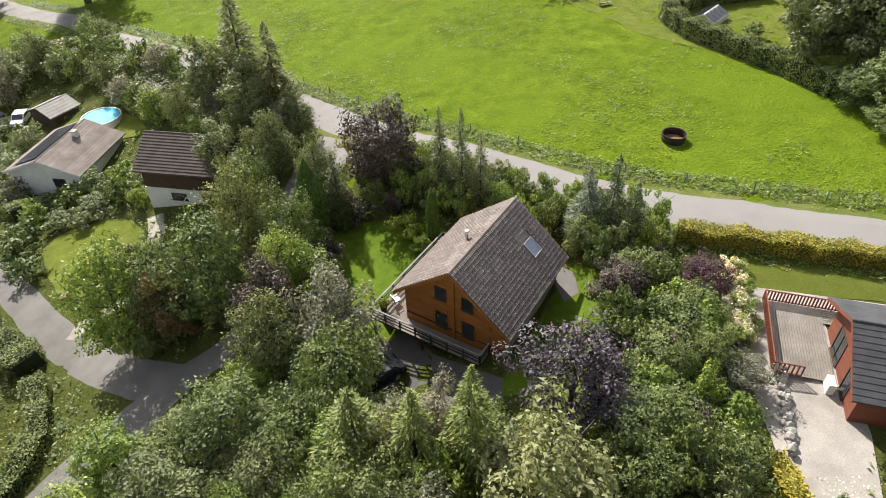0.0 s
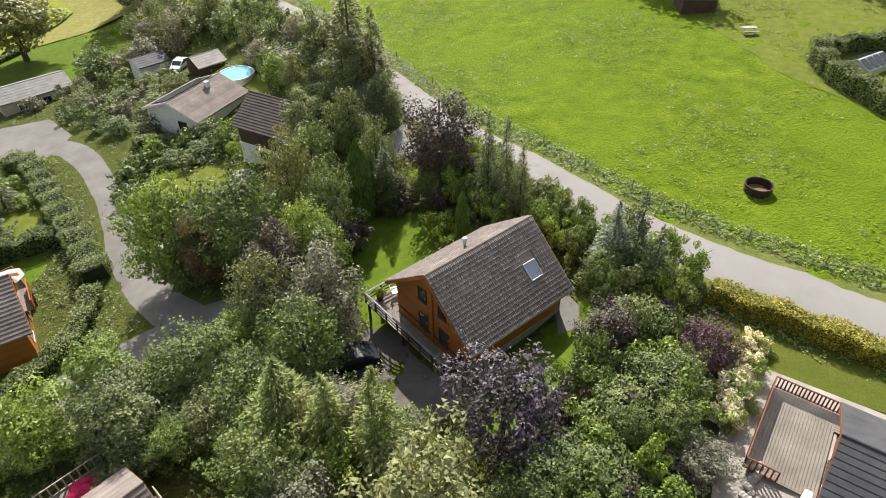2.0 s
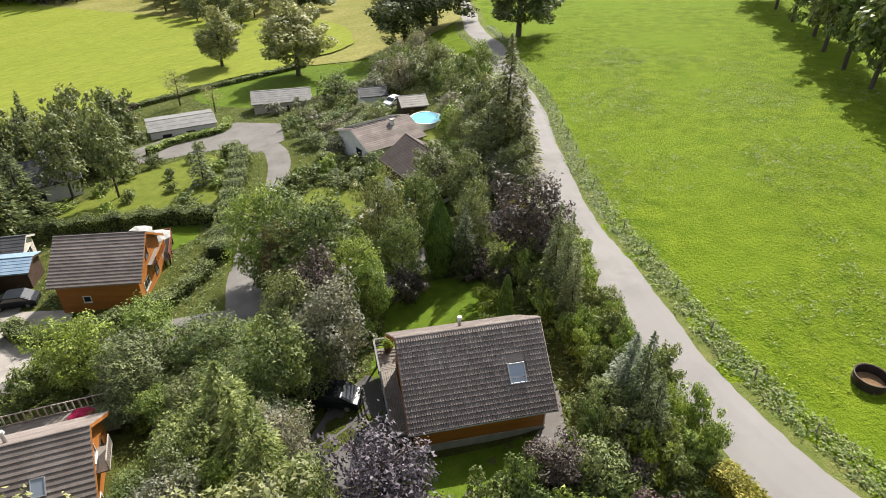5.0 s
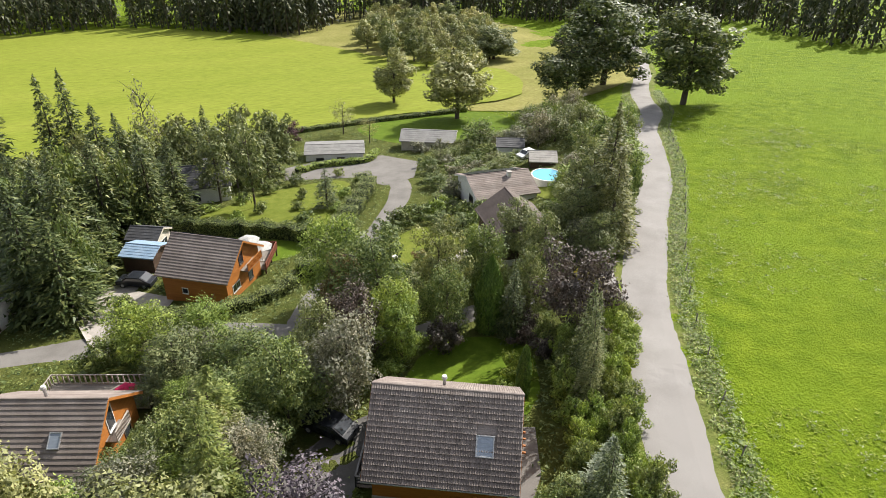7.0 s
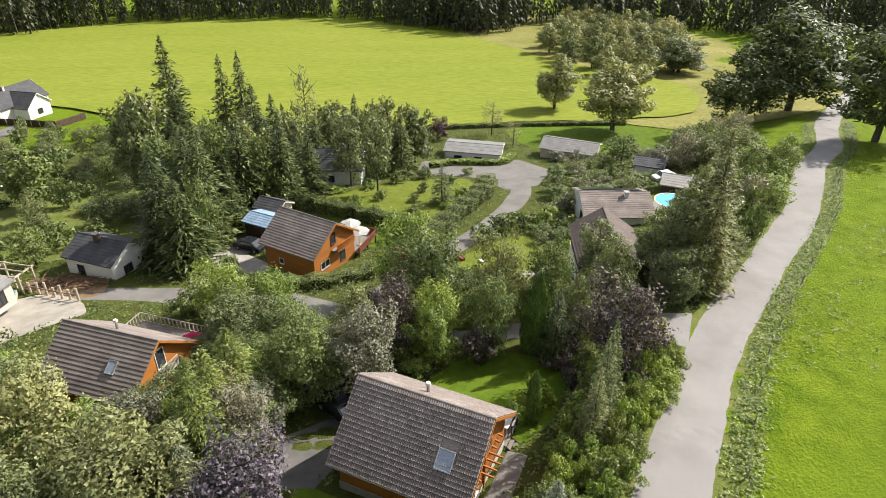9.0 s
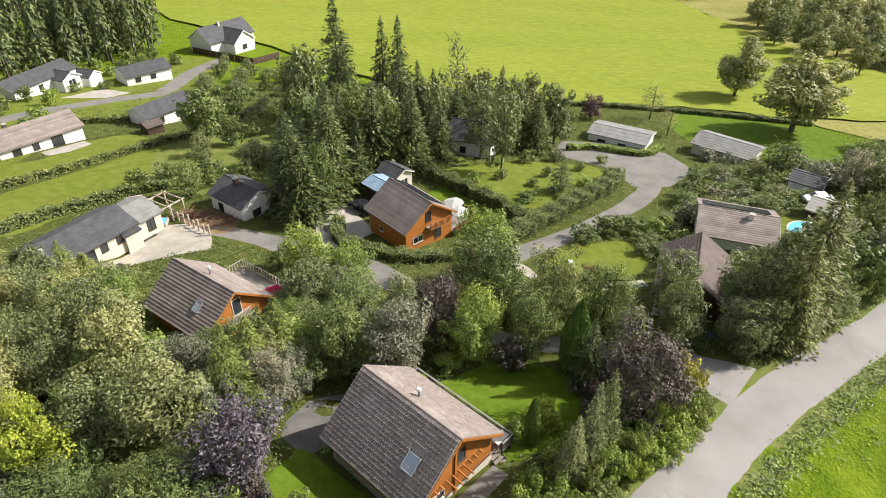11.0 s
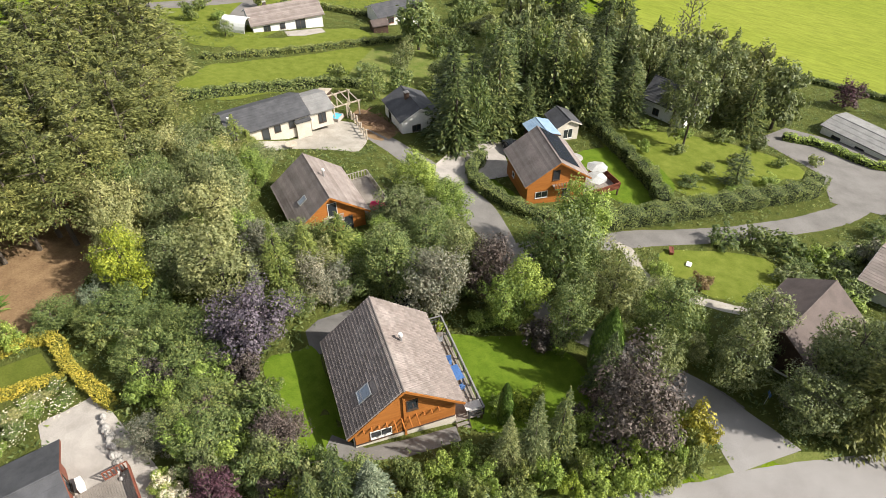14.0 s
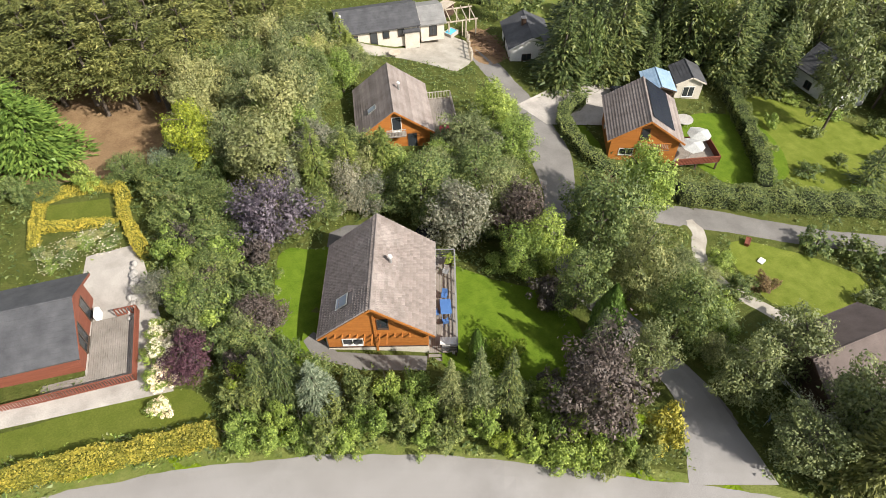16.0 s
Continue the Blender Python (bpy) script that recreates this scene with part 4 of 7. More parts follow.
# the raised deck round the west and south sides
deck = thing("raised_deck", "grey weathered timber deck on posts with dark rails", "deck", at=(RIDGE[0][0], RIDGE[0][1], H["base"]), turn=H["turn"])
for i in range(15):
    x = -6.2 + i * 0.15
    part("board", box((x, -0.75, 0.06), (x + 0.138, 9.1, 0.10), 0.006), DECK_WOOD, deck)
for i in range(8):
    y = -0.75 + i * 0.155
    part("board", box((-3.94, y, 0.06), (2.7, y + 0.143, 0.10), 0.006), DECK_WOOD, deck)
part("joist", box((-6.1, -0.65, -0.14), (-6.0, 9.0, 0.055)), DARK_WOOD, deck)
part("joist", box((-4.1, -0.65, -0.14), (-4.0, 9.0, 0.055)), DARK_WOOD, deck)
part("joist", box((-6.1, -0.70, -0.14), (2.6, -0.6, 0.055)), DARK_WOOD, deck)
runs = [((-6.2, 9.1), (-6.2, -0.75), 7), ((-6.2, -0.75), (2.7, -0.75), 7), ((2.7, -0.75), (2.7, 0.5), 1), ((-6.2, 9.1), (-5.0, 9.1), 1)]
for (x0, y0), (x1, y1), n in runs:
    for i in range(n + 1):
        x, y = x0 + (x1 - x0) * i / n, y0 + (y1 - y0) * i / n
        part("rail_post", box((x - 0.05, y - 0.05, 0.08), (x + 0.05, y + 0.05, 1.06), 0.008), RAIL, deck)
    for z, hh in ((0.42, 0.1), (0.72, 0.1)):
        part("rail", bar((x0, y0, z), (x1, y1, z), 0.04, hh), RAIL, deck)
    part("handrail", bar((x0, y0, 1.07), (x1, y1, 1.07), 0.13, 0.05), SHEET_ROOF, deck, "grey weathered handrail")
for x, y in ((-6.1, 9.0), (-6.1, 4.5), (-6.1, -0.6), (-2.0, -0.6), (2.4, -0.6)):
    part("post", box((x - 0.07, y - 0.07, -3.4), (x + 0.07, y + 0.07, 0.06)), DARK_WOOD, deck)
part("retaining_wall", box((-6.0, 0.2, -3.2), (-5.8, 8.9, -0.5)), CONCRETE, deck, "grey concrete wall under the deck")
stairs = thing("deck_stairs", "grey wooden steps down from the deck", "stairs", at=(RIDGE[0][0], RIDGE[0][1], H["base"]), turn=H["turn"])
for i in range(6):
    part("tread", box((-4.95, 9.12 + i * 0.27, 0.05 - (i + 1) * 0.17), (-3.95, 9.40 + i * 0.27, 0.09 - (i + 1) * 0.17), 0.006), DECK_WOOD, stairs)
for x in (-4.98, -3.92):
    part("stringer", bar((x, 9.1, 0.0), (x, 10.8, -1.06), 0.05, 0.2), DARK_WOOD, stairs)


def in_chalet(x, y, z, turn=0):
    return Matrix.Translation((RIDGE[0][0], RIDGE[0][1], H["base"])) @ Matrix.Rotation(radians(H["turn"]), 4, "Z") @ pose(x, y, z, 0, 0, turn)


def garden_table(label, m, material, w=0.9, ln=1.5):
    t = thing("garden_table", label, "table")
    part("tabletop", box((-w / 2, -ln / 2, 0.70), (w / 2, ln / 2, 0.74), 0.015), material, t)
    for x in (-w / 2 + 0.1, w / 2 - 0.1):
        for y in (-ln / 2 + 0.12, ln / 2 - 0.12):
            part("leg", tube((x, y, 0), (x * 0.9, y * 0.92, 0.70), 0.025, n=8), material, t)
    t.matrix_world = m
    return t


def garden_chair(label, m, material, group="garden chairs"):
    c = thing("garden_chair", label, "chair", group)
    part("seat", box((-0.24, -0.24, 0.40), (0.24, 0.24, 0.44), 0.012), material, c)
    part("backrest", bar((0, 0.24, 0.42), (0, 0.34, 0.92), 0.46, 0.03), material, c)
    for x in (-0.21, 0.21):
        for y in (-0.21, 0.22):
            part("leg", tube((x * 1.1, y * 1.1, 0), (x, y, 0.40), 0.018, n=6), material, c)
        part("armrest", box((x - 0.03, -0.2, 0.62), (x + 0.03, 0.26, 0.65), 0.008), material, c)
    c.matrix_world = m
    return c


garden_table("blue plastic garden table on the deck", in_chalet(-5.35, 5.2, 0.10, 4), BLUE_PLASTIC)
ch = garden_chair("blue folding garden chair on the deck", in_chalet(-5.3, 6.45, 0.10, 10), BLUE_PLASTIC)
for x, y, a in ((-5.25, 3.85, 170), (-4.55, 5.6, -85)):
    copy_thing(ch, in_chalet(x, y, 0.10, a))
garden_chair("grey metal sun chair on the deck", in_chalet(-5.4, 1.3, 0.10, 160), METAL)
garden_table("pale low table at the end of the deck", in_chalet(-5.5, 8.5, 0.10, 90), PALE_FRAME, 0.7, 1.3)
pot = thing("planter", "potted leafy plant on the deck corner", "plant pot")
pot.matrix_world = in_chalet(-5.75, 0.2, 0.10)
part("pot", tube((0, 0, 0), (0, 0, 0.4), 0.2, 0.26, 14), DARK_WOOD, pot)
part("leaves", mesh_of("leaves", *broad_crown(0.5, 1.3, 0.35, 500, 0.16, 3, 6, 0.5), LEAF["yellow"]), None, pot)

# ---- the other houses ----
OC, _ = gable_house("orange_chalet", "orange timber chalet with grey tiled roof behind a hedge", ((-41.4, 17.0, -1.7), (-36.4, 23.9, -1.7)), 4.3, 2.95, 3.2, ORANGE, TILE_ROOF, 0.5, 0.34, windows=[
    ("n", 1.9, 1.0, 1.5, 0.8, PALE_FRAME), ("n", 0.2, 3.4, 0.8, 1.3, DARK_FRAME), ("n", -1.4, 0.4, 0.9, 2.0, DARK_FRAME), ("e", 3.0, 1.0, 0.6, 0.6, PALE_FRAME)])
QC, _ = gable_house("hidden_chalet", "orange timber chalet with balcony and grey tiled roof", ((-14.84, 3.0, 1.75), (-11.29, 11.4, 1.75)), 4.2, 3.2, 2.7, ORANGE, TILE_ROOF, 0.5, 0.34, windows=[
    ("n", 2.1, 0.6, 1.5, 0.8, PALE_FRAME), ("n", -0.2, 3.0, 0.9, 1.7, PALE_FRAME), ("n", -1.8, 0.5, 0.9, 1.9, DARK_FRAME)])
WH, _ = gable_house("white_house", "white and dark wood house with brown tiled roof", ((-33.6, 54.7, 0.5), (-24.2, 53.2, 0.5)), 3.7, 2.5, 4.3, DARK_WOOD, TILE_DARK, 0.5, 0.33, windows=[
    ("e", 3.6, 0.9, 1.5, 0.9, DARK_FRAME)])
gable_house("pool_bungalow", "white bungalow with grey tiled roof and solar panels", ((-48.6, 57.0, -4.4), (-47.4, 66.8, -4.4)), 4.8, 1.7, 2.6, WHITE, TILE_ROOF, 0.4, 0.36, windows=[("s", 1.6, 0.8, 1.4, 1.0, DARK_FRAME)])
gable_house("long_house", "cream bungalow with dark slate roof", ((-16.6, -16.6, -1.7), (-27.4, -13.2, -1.7)), 3.6, 1.5, 2.4, CREAM, SLATE, 0.4, 0.4, half2=4.0, drop2=1.7, windows=[
    ("e", 2.0, 0.9, 1.2, 0.9, DARK_FRAME), ("e", 6.5, 1.0, 0.8, 1.0, DARK_FRAME), ("e", 8.6, 1.0, 0.8, 1.0, DARK_FRAME), ("e", 4.8, 0.0, 0.9, 2.0, DARK_FRAME)])
gable_house("cottage", "small white cottage with grey slate roof", ((-41.6, -7.2, -4.3), (-38.4, -0.4, -4.3)), 3.2, 1.6, 2.9, WHITE, SLATE, 0.35, 0.4, windows=[
    ("n", 0.6, 0.9, 1.2, 0.9, DARK_FRAME), ("e", 2.4, 0.1, 0.9, 1.9, DARK_FRAME)])
gable_house("flat_bungalow", "low bungalow with pale grey sheet roof by the turning place", ((-92.4, 43.4, -13.1), (-89.0, 54.6, -13.1)), 3.6, 0.7, 2.6, WHITE, SHEET_ROOF, 0.3, 1.2, windows=[("e", 3.0, 0.7, 1.4, 1.0, DARK_FRAME), ("e", 7.0, 0.7, 1.4, 1.0, DARK_FRAME)])
gable_house("terrace_house", "red-brown timber house with dark tiled roof and terrace", ((20.9, 22.9, 5.5), (31.8, 19.95, 5.5)), 4.05, 2.05, 2.5, RED_WOOD, SLATE, 0.6, 0.36, windows=[("s", 1.6, 0.2, 0.9, 2.0, DARK_FRAME), ("s", -1.2, 0.3, 1.5, 1.9, DARK_FRAME)])
gable_house("birch_house", "white house half hidden by birches", ((-74.4, 18.6, -7.0), (-73.4, 27.0, -7.0)), 3.4, 2.6, 3.2, WHITE, SLATE, 0.4, 0.4, windows=[("n", 0.6, 3.4, 0.6, 0.6, DARK_FRAME), ("e", 3.0, 1.0, 1.0, 1.0, DARK_FRAME)])
gable_house("brown_bungalow", "low grey bungalow with brown-grey roof among shrubs", ((-90.0, 63.0, -11.6), (-84.6, 73.0, -11.6)), 3.8, 1.2, 2.4, CREAM, SHEET_ROOF, 0.4, 0.6, windows=[("e", 3.4, 0.6, 1.2, 1.0, PALE_FRAME), ("e", 7.0, 0.6, 1.2, 1.0, PALE_FRAME)])
gable_house("far_bungalow", "white bungalow with brown-grey tiled roof", ((-46.6, -52.6, -5.8), (-59.6, -46.6, -5.8)), 4.2, 1.9, 2.4, WHITE, TILE_ROOF, 0.4, 0.4, windows=[("e", 6.0, 0.9, 0.9, 1.0, DARK_FRAME), ("e", 9.5, 0.1, 1.8, 2.0, DARK_FRAME), ("e", 3.0, 0.9, 1.2, 1.0, DARK_FRAME), ("n", 0.5, 0.9, 1.2, 1.0, DARK_FRAME)])
gable_house("far_bungalow", "long white bungalow with slate roof", ((-75.6, -78.0, -9.8), (-92.6, -76.0, -9.8)), 4.0, 1.6, 2.6, WHITE, SLATE, 0.4, 0.5, windows=[("e", 3.0, 0.9, 1.0, 1.0, DARK_FRAME), ("e", 7.0, 0.9, 1.0, 1.0, DARK_FRAME), ("e", 11.0, 0.9, 1.0, 1.0, DARK_FRAME)])
gable_house("far_bungalow", "small white bungalow with slate roof and hedge", ((-96.6, -65.6, -12.6), (-106.2, -59.4, -12.6)), 3.8, 1.5, 2.5, WHITE, SLATE, 0.4, 0.5, windows=[("e", 3.0, 0.9, 1.2, 1.0, DARK_FRAME), ("e", 6.6, 0.9, 1.2, 1.0, DARK_FRAME)])
gable_house("far_bungalow", "white bungalow with red shutters behind a tree", ((-68.0, -40.4, -8.4), (-78.4, -36.4, -8.4)), 3.4, 1.6, 2.4, WHITE, SLATE, 0.4, 0.5, windows=[("e", 3.0, 0.8, 1.2, 1.0, RED_WOOD), ("e", 7.0, 0.8, 1.2, 1.0, DARK_FRAME)])
gable_house("far_house", "white two-winged house with slate roof by the field", ((-132.0, -66.0, -13.6), (-147.0, -60.0, -13.6)), 5.0, 3.4, 3.4, WHITE, SLATE, 0.4, 0.6, windows=[("n", 0.0, 1.0, 1.4, 1.2, DARK_FRAME)])
gable_house("far_house", "white gabled house under trees", ((-77.0, -106.0, -8.6), (-84.0, -112.0, -8.6)), 4.0, 2.6, 3.0, WHITE, SLATE, 0.4, 0.6, windows=[("s", 0.0, 1.0, 1.2, 1.0, DARK_FRAME)])
gable_house("garage", "small white garage with slate roof", ((-93.4, -69.0, -12.4), (-93.6, -74.0, -12.2)), 2.2, 1.2, 2.3, WHITE, SLATE, 0.2, 0.5)
gable_house("garden_shed", "dark timber garden shed with pale roof", ((-58.2, 73.6, -6.3), (-56.0, 77.8, -6.3)), 2.6, 1.0, 2.0, DARK_WOOD, CONCRETE, 0.3, 0.5, group="sheds", category="shed")
gable_house("garden_shed", "small white shed with dark roof", ((-70.7, 74.4, -8.4), (-68.3, 79.0, -8.4)), 2.5, 0.9, 2.4, WHITE, SLATE, 0.3, 0.5, group="sheds", category="shed")
gable_house("garden_shed", "blue-roofed shed behind the orange chalet", ((-49.9, 11.6, -6.3), (-47.5, 15.4, -6.3)), 2.0, 0.7, 2.4, DARK_WOOD, mat("blue_sheet", (0.20, 0.30, 0.42), (0.30, 0.40, 0.52), 1, 10, 0.5, 0.1), 0.3, 0.4, group="sheds", category="shed")
gable_house("garden_shed", "small timber summer house with pale gable", ((-54.6, 12.2, -6.3), (-52.4, 16.0, -6.3)), 2.0, 1.0, 2.4, CREAM, SLATE, 0.3, 0.4, group="sheds", category="shed", windows=[("n", 0.0, 0.3, 1.4, 1.4, PALE_FRAME)])
gable_house("garden_shed", "small dark shed with brown roof", ((-63.4, -36.0, -9.0), (-66.4, -34.4, -9.0)), 1.6, 0.7, 1.6, DARK_WOOD, TILE_DARK, 0.2, 0.4, group="sheds", category="shed")
gable_house("garden_shed", "grey flat-roofed shed beside the sandy yard", ((-24.4, -11.6, -3.6), (-26.6, -10.8, -3.6)), 1.3, 0.3, 2.0, CREAM, SLATE, 0.15, 0.5, group="sheds", category="shed")
gable_house("garden_shed", "grey wooden shed across the pasture", ((9.0, 96.0, 3.4), (14.0, 97.4, 3.4)), 2.6, 1.0, 1.8, DARK_WOOD, CONCRETE, 0.3, 0.5, group="sheds", category="shed")

# ---- trees, hedges ----
def trees(rows, group):
    for kind, colour, x, y, top, r, label in rows:
        plant(kind, colour, x, y, top, r, label, group)

trees([
    ("tree", "purple", 5.3, 20.2, 7.4, 3.2, "dark purple-leaved plum tree beside the chalet"),
    ("tree", "pale", 3.0, 13.4, 7.6, 4.0, "pale yellow-green willow with feathery leaves"),
    ("tree", "pale", -0.5, 7.2, 8.2, 3.4, "pale yellow-green willow with feathery leaves"),
    ("spruce", "larch", -0.4, 17.0, 8.6, 2.2, "bright green young conifer with soft needles"),
    ("spruce", "larch", -3.4, 17.2, 6.6, 2.4, "bright green young conifer with soft needles"),
    ("spruce", "larch", -6.8, 17.8, 5.8, 3.0, "broad mid-green conifer beside the driveway"),
    ("spruce", "blue", 1.6, 16.2, 5.6, 1.2, "small blue-grey spruce among larger trees"),
    ("tree", "green", -8.2, 22.6, 5.4, 2.9, "dense mid-green tree over the driveway"),
    ("tree", "silver", -9.6, 27.6, 5.4, 3.0, "grey-leaved tree at the edge of the lawn"),
    ("tree", "fresh", -12.4, 33.0, 3.0, 2.2, "light green leafy tree at the edge of the lawn"),
    ("shrub", "copper", -12.2, 37.0, 0.2, 1.9, "dark reddish-green shrub by the lawn"),
    ("tree", "olive", -13.6, 26.4, 4.4, 2.6, "olive green tree by the lane"),
    ("tree", "copper", -14.4, 29.4, 4.6, 2.5, "dark brownish tree by the lane"),
    ("tree", "fresh", -14.6, 33.4, 4.2, 2.4, "light green leafy tree by the lane"),
    ("tree", "green", -14.5, 38.2, 4.2, 2.4, "mid-green tree leaning over the lane"),
    ("tree", "olive", -19.6, 39.6, 5.0, 2.8, "grey-green tree leaning over the lane"),
    ("tree", "green", -20.2, 44.6, 4.4, 2.6, "mid-green tree leaning over the lane"),
    ("tree", "olive", -14.2, 46.4, 4.4, 2.2, "olive green tree by the lane"),
    ("tree", "green", -20.6, 33.6, 5.6, 3.8, "dense blue-green leafy tree by the lane"),
    ("tree", "fresh", -27.6, 31.8, 3.8, 3.6, "yellowish green ash tree at the lane's bend"),
    ("tree", "green", -24.4, 33.2, 3.2, 2.8, "dense dark green tree at the lane's bend"),
    ("shrub", "green", -25.4, 30.6, -2.4, 2.0, "low green shrub under the ash tree"),
    ("tree", "russet", -23.6, 31.4, 2.4, 2.3, "reddish brown leafy tree at the lane's bend"),
    ("tree", "green", -15.4, 21.0, 1.9, 3.0, "mid-green tree along the driveway"),
    ("tree", "olive", -17.2, 15.6, 1.6, 3.0, "mid-green tree along the driveway"),
    ("tree", "fresh", -22.0, 18.2, 1.2, 2.6, "light green tree between lane and chalets"),
    ("tree", "fresh", -22.6, 13.2, 1.8, 3.0, "light green tree between lane and chalets"),
    ("tree", "green", -6.2, 15.4, 2.6, 2.4, "dense mid-green tree behind the chalet"),
    ("tree", "green", -11.0, 20.0, 2.2, 2.6, "dense mid-green tree behind the chalet"),
    ("spruce", "olive", -1.0, 43.4, 8.2, 1.4, "slim dark green spruce by the road"),
    ("spruce", "spruce", -2.8, 44.4, 7.8, 1.4, "slim dark green spruce by the road"),
    ("spruce", "olive", 0.6, 42.3, 6.6, 1.3, "slim dark green spruce by the road"),
    ("spruce", "spruce", 10.2, 36.0, 8.3, 1.5, "slim dark green spruce by the road"),
    ("spruce", "spruce", 11.6, 35.2, 6.6, 1.4, "slim dark green spruce by the road"),
    ("spruce", "blue", 8.6, 37.4, 6.4, 1.7, "silver-blue spruce among roadside shrubs"),
    ("shrub", "yellow", -5.6, 40.4, -0.1, 1.7, "yellow-green shrub on the lawn"),
    ("shrub", "fresh", -4.4, 38.2, -0.6, 1.0, "light green shrub on the lawn"),
    ("tree", "copper", -8.4, 47.8, 7.3, 3.6, "copper-leaved beech tree by the road junction"),
    ("shrub", "gold", -11.4, 51.2, 1.8, 1.9, "golden yellow shrub at the road junction"),
    ("cypress", "thuja", -14.0, 42.2, 4.4, 1.3, "tall green thuja by the lane"),
    ("spruce", "spruce", -12.0, 43.4, 4.2, 1.6, "dark green conifer by the lane"),
    ("column", "thuja", -3.4, 39.4, 3.2, 0.55, "narrow columnar thuja on the lawn"),
    ("tree", "copper", 9.6, 29.2, 4.4, 2.0, "brownish purple shrub-like tree"),
    ("tree", "green", 13.4, 26.0, 4.6, 2.5, "mid-green tree beside the terrace garden"),
    ("tree", "green", 11.2, 23.6, 3.8, 2.6, "mid-green tree beside the terrace garden"),
    ("tree", "plum", 15.5, 29.8, 4.2, 2.0, "dark purple-red plum tree by the hedge"),
    ("tree", "green", 11.6, 30.6, 4.0, 2.2, "mid-green tree beside the terrace garden"),
    ("tree", "silver", 15.6, 22.2, 3.0, 1.9, "grey-leaved small tree by the terrace"),
    ("tree", "green", 8.6, 17.6, 4.6, 2.8, "mid-green tree near the purple plum"),
    ("tree", "green", 10.8, 18.8, 3.6, 2.6, "mid-green tree near the purple plum"),
    ("tree", "yellow", 8.2, 6.8, 7.6, 2.4, "yellow-green maple at the wood's edge"),
    ("tree", "olive", 5.0, 8.6, 6.4, 2.8, "olive green tree at the wood's edge"),
    ("tree", "green", 10.6, 10.4, 4.6, 2.6, "mid-green tree at the wood's edge"),
    ("tree", "olive", -3.4, 3.4, 7.4, 3.2, "olive green tree at the wood's edge"),
], "garden trees")
